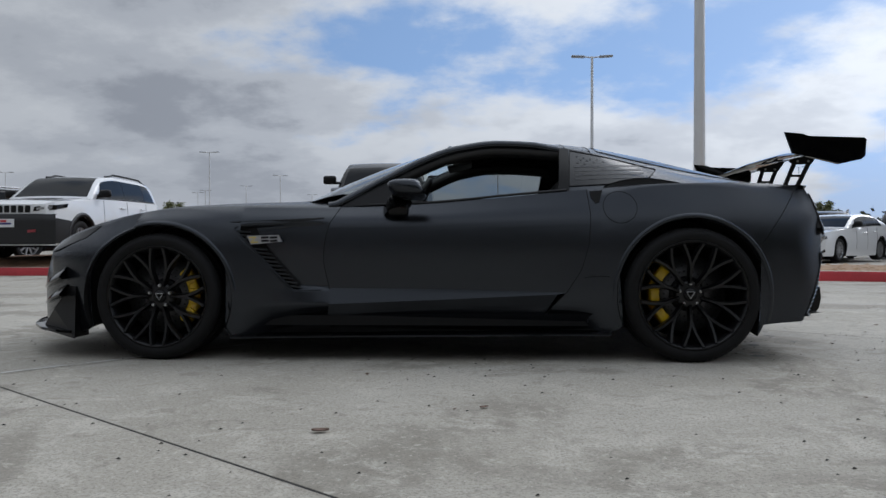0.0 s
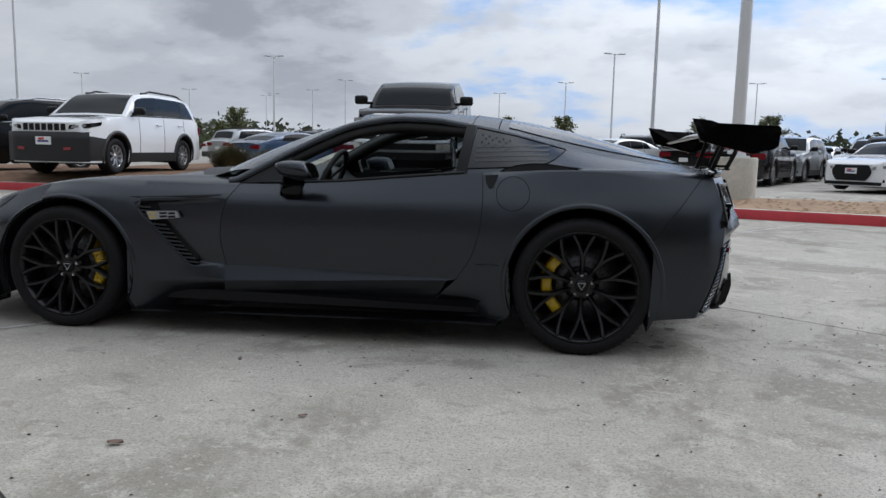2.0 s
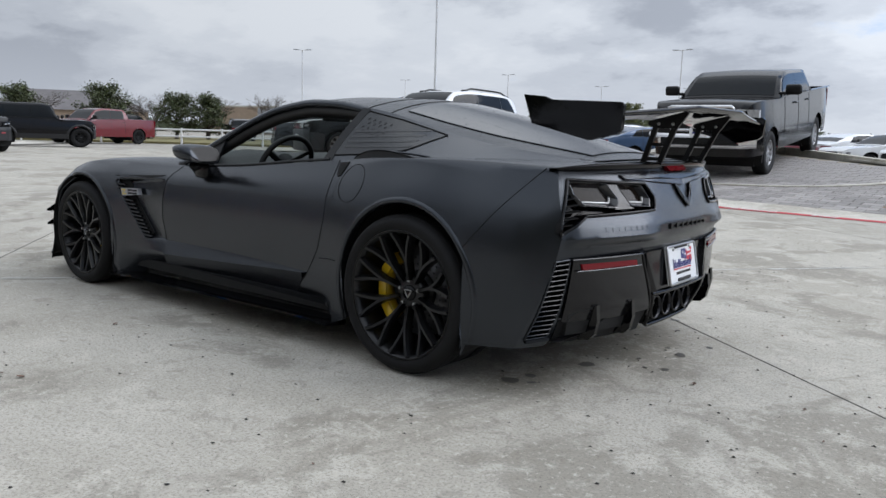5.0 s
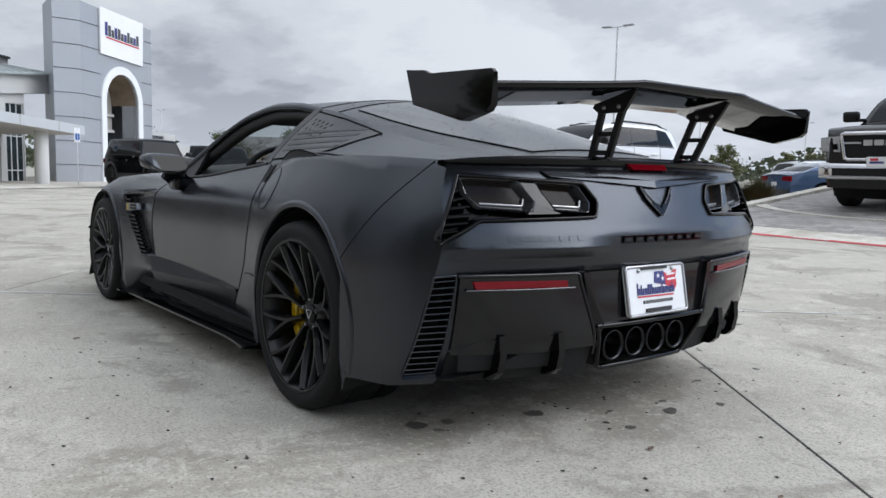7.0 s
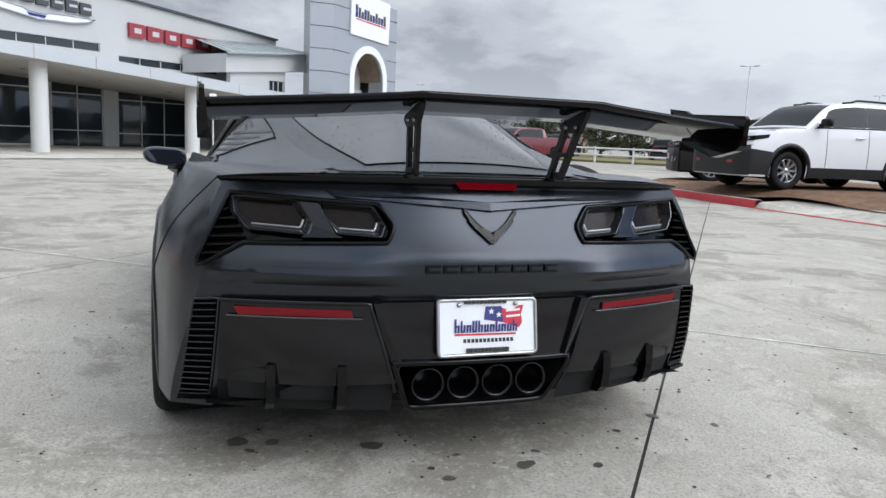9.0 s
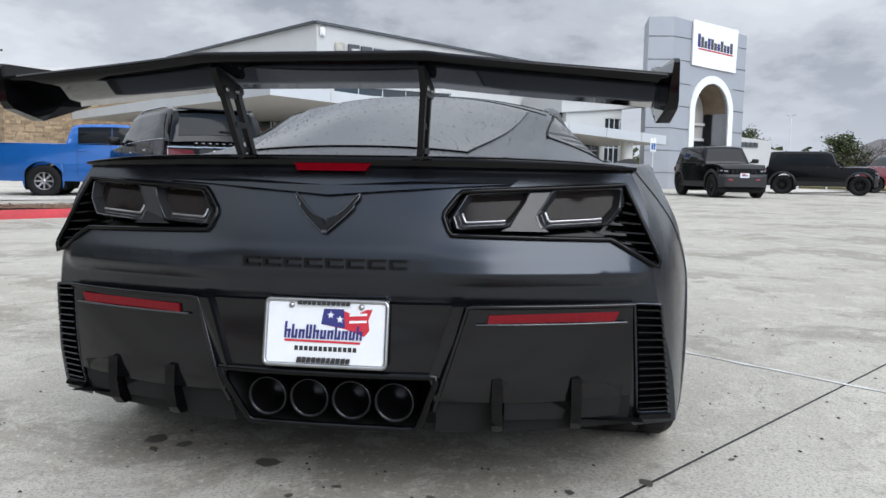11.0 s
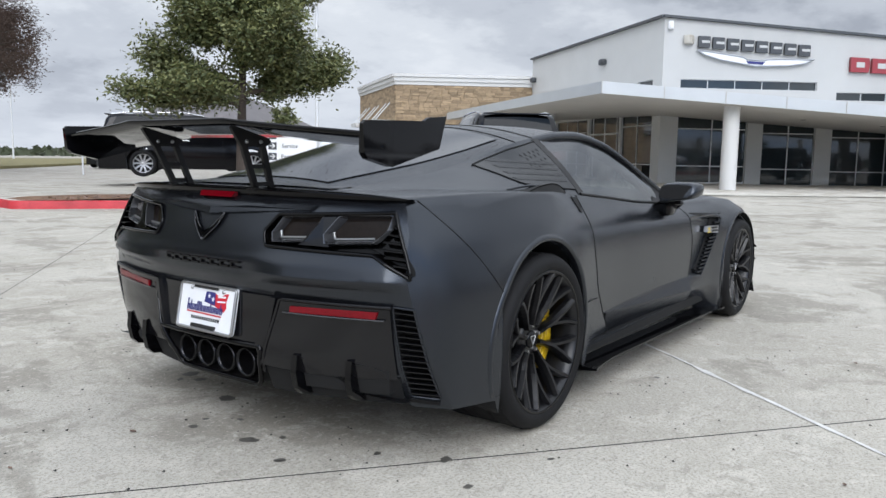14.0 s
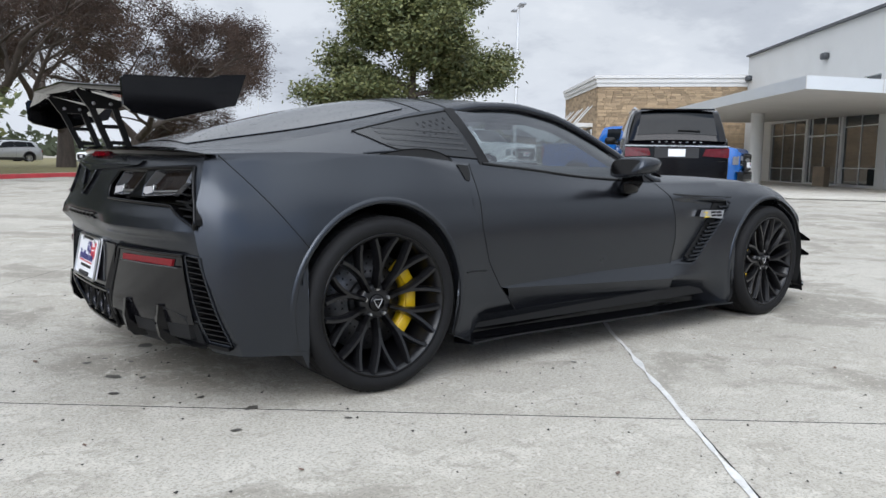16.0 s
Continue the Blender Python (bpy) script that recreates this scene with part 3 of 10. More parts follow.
# door skins, each with the bright lower facet
for sgn, nm in ((1, "left"), (-1, "right")):
    d = Geo()
    d.coons(CREASE_TOP, shoulder(-0.43, 0.848), [p for p in DOOR_FRONT if p[1] > 0.36], [p for p in DOOR_REAR if p[1] > 0.34], 40, 18, on_side)

    def facet(x, z):
        top = CREASE_TOP[0][1] + (0.345 - 0.366) * (x + 0.475) / 1.21
        k = min(1.0, max(0.0, (top - z) / 0.08))
        return (x, -half_width(x, top) - 0.024 * k, z)

    d.coons(CREASE_LOW, CREASE_TOP, [(-0.475, 0.286), (-0.475, 0.366)], [(0.69, 0.336), (0.735, 0.345)], 40, 4, facet)

    def under(x, z):
        low = 0.286 + 0.05 * (x + 0.475) / 1.165
        y0 = facet(x, low)[1]
        k = min(1.0, max(0.0, (low - z) / 0.07))
        return (x, y0 + 0.034 * k, z)

    d.coons([(-0.485, 0.226), (0.625, 0.228)], CREASE_LOW, [(-0.485, 0.226), (-0.475, 0.286)], [(0.625, 0.228), (0.69, 0.336)], 40, 4, under)
    door = part("door", d if sgn > 0 else d.mirrored(), "satin", car)
    seam = Geo()
    for line in (DOOR_FRONT, DOOR_REAR):
        seam.tube([on_side(x, z, 0.0005) for x, z in resample(line, 30)], 0.0019, 5)
    seam.tube([on_side(x, z, -0.012) for x, z in resample([(-0.485, 0.226), (0.625, 0.228)], 20)], 0.002, 5)
    part("door_seam", seam if sgn > 0 else seam.mirrored(), "gap", door)
    notch = Geo()
    notch.slab([(0.862, 0.862), (0.925, 0.868), (0.905, 0.805), (0.885, 0.80), (0.866, 0.83)], lambda x, z: on_side(x, z, 0.004), lambda x, z: on_side(x, z, -0.02))
    part("door_release", notch if sgn > 0 else notch.mirrored(), "gap", door, "dark recessed door release")

    # blade along the sill
    sk = Geo()
    path = [(x, 0) for x in np.linspace(-0.97, 0.955, 40)]
    pts, ups = [], []
    for x, _ in path:
        k = (x + 0.97) / 1.925
        flare = 0.02 * math.exp(-((x + 0.95) / 0.12) ** 2) + 0.035 * max(0, (x - 0.6) / 0.35) ** 2
        pts.append((x, -(0.895 + flare), 0.118 + 0.022 * k))
        ups.append(Vector((0, 0, 1)))
    sk.sweep(pts, [(-0.06, 0.012), (0.045, 0.004), (0.047, -0.004), (-0.06, -0.012)], ups, smooth=False)
    part("side_skirt", sk if sgn > 0 else sk.mirrored(), "gloss", car, "thin gloss black sill blade")

    # fender vent: slanted slot with slats, and the ledge's shade painted black over it
    va, vb = np.array((-0.962, 0.675)), np.array((-0.663, 0.360))
    slot = Geo()
    slot.slab([tuple(va + (0.006, 0.0)), tuple(va + (0.10, 0.004)), tuple(va + (0.170, -0.104)), tuple(vb + (0.034, 0.030)), tuple(vb + (0.004, 0.004))], lambda x, z: on_side(x, z, 0.004 - vent_depth(x, z)), lambda x, z: on_side(x, z, -0.06))
    vent = part("fender_vent", slot if sgn > 0 else slot.mirrored(), "gap", car, "slanted dark fender vent")
    for k in [0.05, 0.115, 0.18] + [0.335 + 0.61 * i / 9 for i in range(10)]:
        p = va + (vb - va) * k
        w = 0.066 - 0.022 * max(0.0, k - 0.35)
        sl = Geo().sweep([on_side(p[0] + 0.004, p[1] + 0.002, 0.002), on_side(p[0] + w * 0.5, p[1] - 0.002, 0.001 - 0.25 * vent_depth(p[0] + w, p[1])), on_side(p[0] + w, p[1] - 0.005, 0.006 - 0.6 * vent_depth(p[0] + w, p[1]))],
                         [(-0.009, 0.0045), (0.009, 0.0045), (0.009, -0.0045), (-0.009, -0.0045)], Vector((0, 0, 1)), smooth=False)
        part("slat", sl if sgn > 0 else sl.mirrored(), "satin", vent)
    rim_line = Geo().tube([on_side(x, z, 0.003) for x, z in resample([tuple(va + (0.02, 0.012)), tuple(va), tuple(vb), tuple(vb + (0.02, -0.004)), tuple(vb + (0.145, -0.002))], 44)], 0.0036, 6)
    part("vent_edge", rim_line if sgn > 0 else rim_line.mirrored(), "satin", vent)
    cove = Geo().coons([(-0.972, 0.675), (-0.75, 0.690), (-0.505, 0.726)], [(-0.990, 0.708), (-0.75, 0.718), (-0.505, 0.731)], [(-0.972, 0.675), (-0.990, 0.708)], [(-0.505, 0.726), (-0.505, 0.731)], 24, 3,
                       lambda x, z: on_side(x, z, 0.0015 - 0.016 * max(0, min(1, (0.712 - z) / 0.03)) * min(1, max(0, (-0.505 - x) / 0.2))))
    part("vent_ledge", cove if sgn > 0 else cove.mirrored(), "gap", vent, "wedge painted black for the shade of the fold over the vent")
    bd = Geo().slab([(-0.892, 0.636), (-0.735, 0.640), (-0.716, 0.606), (-0.872, 0.592)], lambda x, z: on_side(x, z, 0.010), lambda x, z: on_side(x, z, -0.012))
    badge = part("badge", bd if sgn > 0 else bd.mirrored(), "badge", vent, "silver badge with yellow and black marks")
    face = (lambda x, z: (x, z)) if sgn > 0 else (lambda x, z: (-1.604 - x, z))   # the marks read from left to right on both sides
    for poly in ([(-0.880, 0.630), (-0.844, 0.631), (-0.866, 0.605), (-0.838, 0.607), (-0.836, 0.602), (-0.874, 0.600), (-0.853, 0.6265), (-0.879, 0.6255)],):
        by = Geo().slab([face(*p) for p in poly], lambda x, z: on_side(x, z, 0.0125), lambda x, z: on_side(x, z, 0.008))
        part("badge_stripe", by if sgn > 0 else by.mirrored(), "yellow", badge)
    for x0 in (-0.824, -0.780):
        for dz in (0.0, 0.017):
            poly = [(x0 + 0.006 - 0.1 * dz, 0.604 + dz), (x0 + 0.044 - 0.1 * dz, 0.606 + dz), (x0 + 0.041 - 0.1 * dz, 0.617 + dz), (x0 + 0.003 - 0.1 * dz, 0.615 + dz)]
            bb = Geo().slab([face(*p) for p in poly], lambda x, z: on_side(x, z, 0.0125), lambda x, z: on_side(x, z, 0.008))
            part("badge_mark", bb if sgn > 0 else bb.mirrored(), "trim", badge)

    # wheel openings: rolled lip and dark liner
    for arch, c in ((FRONT_ARCH, (-1.355, 0.325)), (REAR_ARCH, (1.355, 0.338))):
        A = resample(arch, 56)
        lip, liner = Geo(), Geo()
        section = ((1.060, 0.0004), (1.050, 0.0050), (1.030, 0.0070), (1.008, 0.0050), (0.992, -0.006), (0.985, -0.035))

        def lip_at(u, v, A=A, c=c, section=section):
            p = A[round(u * 56)]
            k, out = section[round(v * 5)]
            fade = min(1.0, max(0.15, (p[1] - 0.15) / 0.2))
            q = (c[0] + (p[0] - c[0]) * k, c[1] + (p[1] - c[1]) * (k if p[1] > c[1] else 1 + (k - 1) * 0.6))
            return on_side(q[0], max(q[1], 0.125 if c[0] < 0 or q[0] < c[0] else 0.205), out * fade)

        lip.grid(lip_at, 56, 5)
        liner.grid(lambda u, v, A=A: (A[round(u * 56)][0], -0.935 + 0.40 * v, A[round(u * 56)][1] + (0.02 if v > 0 else 0)), 56, 2)
        liner.slab([(p[0], p[1]) for p in A], lambda x, z: (x, -0.54, z), lambda x, z: (x, -0.53, z))
        part("wheel_arch_lip", lip if sgn > 0 else lip.mirrored(), "satin", car, weld=0.0005)
        part("wheel_well", liner if sgn > 0 else liner.mirrored(), "gap", car)
    tail_seam = Geo().tube([on_side(x, z, 0.0005) for x, z in resample([(1.925, 0.886), (1.80, 0.73), (1.67, 0.565)], 24)], 0.0017, 5)
    part("bumper_seam", tail_seam if sgn > 0 else tail_seam.mirrored(), "gap", car)
    low_mark = Geo().tube([on_side(x, z, 0.002) for x, z in resample([(0.83, 0.425), (0.90, 0.432), (0.945, 0.428)], 8)], 0.004, 5, flat=0.5)
    part("side_marker", low_mark if sgn > 0 else low_mark.mirrored(), "trim", car)
    # scoop on the haunch behind the window
    def scoop_rise(u):
        return 0.037 * max(0.0, math.sin(math.pi * u ** 0.75)) ** 0.85

    mouth = Geo().grid(lambda u, v: (lambda x: (x, -(SH_Y(x) + 0.004 - 0.020 * v), SH_Z(x) - 0.010 + (scoop_rise(u) + 0.004) * v))(0.925 + 0.41 * u), 24, 3)
    intake = part("haunch_intake", mouth if sgn > 0 else mouth.mirrored(), "gap", car, "black crescent intake on the haunch")
    # cover painted black, standing for the dark inside of the opening
    hood_s = Geo().grid(lambda u, v: (lambda x: (x, -(SH_Y(x) - 0.014 - 0.085 * v), SH_Z(x) - 0.005 + scoop_rise(u) * (1 - v ** 1.5) + 0.003))(0.925 + 0.41 * u), 24, 5)
    part("intake_cover", hood_s if sgn > 0 else hood_s.mirrored(), "gap", intake)
    lip_s = Geo().tube([(x, -(SH_Y(x) - 0.10), SH_Z(x) + 0.004 + 0.5 * scoop_rise(u)) for u, x in [(u, 0.925 + 0.41 * u) for u in np.linspace(0, 1, 24)]], 0.006, 6)
    part("intake_lip", lip_s if sgn > 0 else lip_s.mirrored(), "satin", intake)

for sgn in (1, -1):
    for z0, ln in ((0.0, 0.30), (-0.092, 0.30)):
        def canard_at(u, v, z0=z0, ln=ln):
            """A drooping wedge, wider towards its rear; v runs from the inner top over the tip to the inner bottom."""
            x = -2.185 + ln * min(1.0, u)
            w = 0.082 * min(1.0, u) ** 0.75
            zc = z0 + 0.345 + 0.078 * min(1.0, u)
            k = (0.0, 1.0, 1.0, 0.0)[round(v * 3)]
            h = (0.062, 0.006, -0.006, -0.012)[round(v * 3)] * (0.35 + 0.65 * min(1.0, u))
            return (x, -(half_width(x, zc) - 0.012 + (w + 0.012) * k), zc + h)
        cn = Geo().grid(canard_at, 14, 3)
        cn.add([canard_at(1, v) for v in (0, 1 / 3, 2 / 3, 1)], [(0, 1, 2, 3)], False)
        part("canard", cn if sgn > 0 else cn.mirrored(), "gloss", car, "gloss black drooping front canard")
fuel = Geo()
ring = circle(1.005, 0.778, 0.082, 40)
fuel.tube([on_side(x, z, 0.0005) for x, z in ring + ring[:1]], 0.0016, 5, caps=False)
part("fuel_door", fuel, "gap", car, "round flush fuel door outline")

# ---- roof, glass and pillars
RAIL_Y = curve_of((-0.47, 0.755), (-0.2, 0.672), (0.0, 0.617), (0.16, 0.578), (0.4, 0.548), (0.76, 0.528), (0.9, 0.520), (1.2, 0.500), (1.5, 0.470), (1.9, 0.41))
RAIL_Z = curve_of((-0.47, 0.795), (-0.2, 0.945), (0.0, 1.048), (0.16, 1.108), (0.4, 1.142), (0.76, 1.120), (0.9, 1.098), (1.2, 1.022), (1.5, 0.960), (1.9, 0.912))
ROOF_Z = curve_of((0.10, 1.172), (0.4, 1.196), (0.76, 1.186), (0.9, 1.172), (1.2, 1.118), (1.5, 1.048), (1.8, 0.965), (1.97, 0.915))
BASE_Y = curve_of((-0.45, 0.765), (0.0, 0.772), (0.5, 0.775), (0.85, 0.772), (1.2, 0.752), (1.5, 0.69), (1.8, 0.58), (1.97, 0.47))
BASE_Z = curve_of((-0.45, 0.79), (0.0, 0.805), (0.5, 0.848), (0.85, 0.876), (1.2, 0.898), (1.5, 0.905), (1.97, 0.905))


def on_top(x, y, out=0.0):
    yr = RAIL_Y(x)
    return (x, y, RAIL_Z(x) + (ROOF_Z(x) - RAIL_Z(x)) * (1 - (abs(y) / yr) ** 2.2) + out)


def on_glass_side(x, z, out=0.0):
    z0, z1 = BASE_Z(x), RAIL_Z(x)
    t = (z - z0) / max(0.01, z1 - z0)
    y = BASE_Y(x) + (RAIL_Y(x) - BASE_Y(x)) * t + 0.014 * math.sin(math.pi * max(0, min(1, t)))
    return (x, -y - out, z + out * 0.4)


roof = Geo().grid(lambda u, v: on_top(0.12 + 0.78 * u, RAIL_Y(0.12 + 0.78 * u) * (2 * v - 1)), 24, 28)
roof_ob = part("roof_panel", roof, "satin", car, "lift-out satin black roof panel")
for x in (0.765, 0.905):
    part("roof_seam", Geo().tube([on_top(x + 0.05 * (1 - abs(t)) ** 0.5 * 0, RAIL_Y(x) * t, 0.001) for t in np.linspace(-1, 1, 30)], 0.002, 5), "gap", roof_ob)
hatch = Geo().grid(lambda u, v: on_top(0.905 + 1.06 * u, RAIL_Y(0.905 + 1.06 * u) * (2 * v - 1)), 36, 28)
sides = Geo().grid(lambda u, v: on_glass_side(0.74 + 1.225 * u, BASE_Z(0.74 + 1.225 * u) - 0.012 + (RAIL_Z(0.74 + 1.225 * u) - BASE_Z(0.74 + 1.225 * u) + 0.012) * v), 36, 8)
hatch.add(sides.v, sides.f)
hatch.add(sides.mirrored().v, sides.mirrored().f)
hatch_ob = part("rear_hatch", hatch, "satin", car, weld=0.002)
HATCH_W = curve_of((0.95, 0.452), (1.3, 0.415), (1.6, 0.370), (1.88, 0.315))
part("rear_window", Geo().grid(lambda u, v: on_top(0.955 + 0.925 * u, HATCH_W(0.955 + 0.925 * u) * (2 * v - 1), 0.004), 36, 24), "hatch", hatch_ob, "wide rear glass speckled with rain drops")
for sgn in (-1, 1):
    part("window_seal", Geo().tube([on_top(x, sgn * HATCH_W(x), 0.003) for x in np.linspace(0.955, 1.88, 30)], 0.002, 5), "satin", hatch_ob)
# windshield
def on_shield(u, v, out=0.0):
    s = 2 * u - 1
    a = Vector((-0.74 + 0.29 * s * s, 0.735 * s, 0.855 - 0.06 * abs(s) ** 2.2))
    b = Vector((0.115 + 0.045 * s * s, 0.565 * s, 1.172 - 0.066 * s * s))
    p = a.lerp(b, v)
    return (p.x - out, p.y, p.z + 0.020 * math.sin(math.pi * v) + out)


ws = part("windshield", Geo().grid(lambda u, v: on_shield(u, v), 24, 12), "tint_front", car, "raked windshield")
part("header", Geo().tube([on_shield(u, 1.0, 0.002) for u in np.linspace(0, 1, 20)], 0.012, 6), "satin", car)
part("cowl", Geo().grid(lambda u, v: (lambda p: (p[0] - 0.16 * v, p[1], p[2] - 0.012 * v))(on_shield(u, 0.0)), 20, 2), "trim", car)
for sgn in (1, -1):
    rail = Geo()
    xs = list(np.linspace(-0.50, 0.775, 30))
    rail.sweep([(x, -RAIL_Y(x) - 0.002 + 0.10 * max(0, x - 0.60), RAIL_Z(x) - 0.09 * max(0, x - 0.60)) for x in xs], [(-0.026, 0.004), (-0.012, 0.016), (0.012, 0.018), (0.026, 0.006), (0.018, -0.014), (-0.020, -0.016)],
               [Vector((0.05, -0.55, 0.85))] * 30)
    part("roof_rail", rail if sgn > 0 else rail.mirrored(), "satin", car)
    inner = Geo().sweep([(x, -RAIL_Y(x) + 0.02, RAIL_Z(x) - 0.03) for x in xs], [(-0.03, 0.02), (0.03, 0.02), (0.03, -0.03), (-0.03, -0.03)], [Vector((0.05, -0.55, 0.85))] * 30)
    part("pillar_trim", inner if sgn > 0 else inner.mirrored(), "cabin", car)
    post = Geo().coons([(0.705, 0.855), (0.765, 0.862)], [(0.735, 1.118), (0.785, 1.115)], [(0.705, 0.855), (0.735, 1.118)], [(0.765, 0.862), (0.785, 1.115)], 4, 8, lambda x, z: on_glass_side(x, z, 0.003))
    part("door_post", post if sgn > 0 else post.mirrored(), "smoke", car)
    q = Geo().coons([(0.765, 0.892), (1.0, 0.905), (1.16, 0.925)], [(0.79, 1.102), (1.0, 1.062), (1.262, 0.996)], [(0.765, 0.892), (0.79, 1.102)], [(1.16, 0.925), (1.20, 0.945), (1.262, 0.996)], 18, 8, lambda x, z: on_glass_side(x, z, 0.004))
    qw = part("quarter_window", q if sgn > 0 else q.mirrored(), "quarter", car, "fixed dark quarter glass")
    for k in range(4):
        z0 = 0.925 + 0.024 * k
        stripe = Geo().coons([(0.80, z0), (1.17, z0 + 0.014)], [(0.80, z0 + 0.011), (1.18, z0 + 0.024)], [(0.80, z0), (0.80, z0 + 0.011)], [(1.17, z0 + 0.014), (1.18, z0 + 0.024)], 12, 1, lambda x, z: on_glass_side(x, z, 0.0052))
        part("decal_stripe", stripe if sgn > 0 else stripe.mirrored(), "decal", qw, "faint grey decal stripe")
    for k in range(4):
        for n in range(5 - k % 2):
            cx, cz = 0.825 + 0.036 * n + 0.018 * (k % 2), 1.064 - 0.019 * k - 0.007 * n
            star = Geo().fan([(cx + (0.008 if a % 2 == 0 else 0.0035) * math.sin(a * math.pi / 5), cz + (0.008 if a % 2 == 0 else 0.0035) * math.cos(a * math.pi / 5)) for a in range(10)], lambda x, z: on_glass_side(x, z, 0.0052), 1)
            part("decal_star", star if sgn > 0 else star.mirrored(), "trim", qw, "small dark decal star")
    qs = Geo().tube([on_glass_side(x, z, 0.003) for x, z in resample([(0.765, 0.892), (0.79, 1.102), (1.0, 1.062), (1.262, 0.996), (1.20, 0.945), (1.16, 0.925), (1.0, 0.905), (0.765, 0.892)], 60)], 0.0022, 5)
    part("glass_seal", qs if sgn > 0 else qs.mirrored(), "gap", qw)
    crown = Geo().tube([on_glass_side(x, z, 0.004) for x, z in resample([(0.79, 1.102), (1.0, 1.062), (1.262, 0.996)], 24)], 0.0042, 6)
    part("crown_seal", crown if sgn > 0 else crown.mirrored(), "gap", qw)
    sill = Geo().tube([on_glass_side(x, BASE_Z(x) + 0.002, 0.004) for x in np.linspace(-0.28, 0.75, 24)], 0.009, 6, flat=0.6)
    part("window_seal", sill if sgn > 0 else sill.mirrored(), "trim", car)
    tri = Geo().slab([(-0.43, 0.79), (-0.16, 0.80), (-0.18, 0.945)], lambda x, z: on_glass_side(x, z, 0.004), lambda x, z: on_glass_side(x, z, -0.01))
    part("mirror_sail", tri if sgn > 0 else tri.mirrored(), "trim", car)
pane = Geo().coons([(-0.25, 0.80), (0.71, 0.862)], [(-0.22, 0.925), (0.0, 1.038), (0.2, 1.11), (0.45, 1.132), (0.735, 1.116)], [(-0.25, 0.80), (-0.22, 0.925)], [(0.71, 0.862), (0.735, 1.116)], 24, 10, lambda x, z: on_glass_side(x, z, -0.002)).mirrored()
part("door_window", pane, "tint", car, "closed tinted passenger window")

# ---- cabin seen through the open driver's window
cabin = Geo()
cabin.box((0.2, 0, 0.30), (1.6, 1.50, 0.06))
cabin.box((0.93, 0, 0.60), (0.08, 1.46, 0.60))
cabin.box((1.35, 0, 0.84), (0.90, 1.20, 0.04))
cabin.box((-0.40, 0, 0.52), (0.06, 1.46, 0.50))
part("cabin_floor", cabin, "cabin", car)
dash = Geo().grid(lambda u, v: (-0.62 + 0.46 * v, 0.70 * (2 * u - 1), 0.815 + 0.045 * math.sin(math.pi * min(1, v * 1.1)) - 0.16 * max(0, v - 0.8) * 5 * 0.4 + 0.02 * math.exp(-((2 * u - 1 + 0.5) / 0.25) ** 2)), 24, 10)
dash.box((-0.30, 0, 0.62), (0.24, 1.40, 0.26))
part("dashboard", dash, "cabin", car)
for sgn in (-1, 1):
    trim = Geo().grid(lambda u, v: (-0.35 + 1.2 * u, sgn * (0.745 + 0.02 * math.sin(3 * v)), 0.36 + 0.44 * v + 0.05 * u * v), 12, 6)
    part("door_card", trim, "cabin", car)
    seat = Geo()
    seat.soft_box((0.18, sgn * 0.36, 0.44), (0.50, 0.46, 0.14), 0.05, 3)
    tilt = Euler((0, radians(34), 0)).to_matrix()
    seat.soft_box((0.56, sgn * 0.36, 0.62), (0.13, 0.46, 0.50), 0.05, 3, tilt)
    seat.soft_box((0.75, sgn * 0.36, 0.885), (0.09, 0.26, 0.13), 0.04, 3, tilt)
    part("seat", seat, "cabin", car, "black bucket seat")
wheel_turn = Euler((0, radians(-66), 0)).to_matrix()
sw = Geo()
ringp = [Vector((-0.06, -0.36, 0.80)) + wheel_turn @ Vector((0.175 * math.cos(a), 0.182 * math.sin(a), 0)) for a in np.linspace(0, 2 * math.pi, 33)]
sw.tube(ringp, 0.016, 8, caps=False)
for a in (90, 210, 330):
    sw.tube([Vector((-0.08, -0.36, 0.80)), Vector((-0.06, -0.36, 0.80)) + wheel_turn @ Vector((0.17 * math.sin(radians(a)) * -1, 0.175 * math.cos(radians(a)), 0))], 0.018, 6, flat=0.5)
sw.lathe([(0.0, -0.02), (0.06, -0.02), (0.07, 0.01), (0.0, 0.02)], 16, "x", (-0.08, -0.36, 0.80))
part("steering_wheel", sw, "cabin", car)
part("inside_mirror", Geo().soft_box((-0.02, 0, 1.09), (0.03, 0.22, 0.06), 0.012), "cabin", car)
for sgn in (-1, 1):
    part("sun_visor", Geo().soft_box((0.17, sgn * 0.30, 1.10), (0.16, 0.36, 0.02), 0.008, 2, Euler((0, radians(-12), 0)).to_matrix()), "cabin", car)

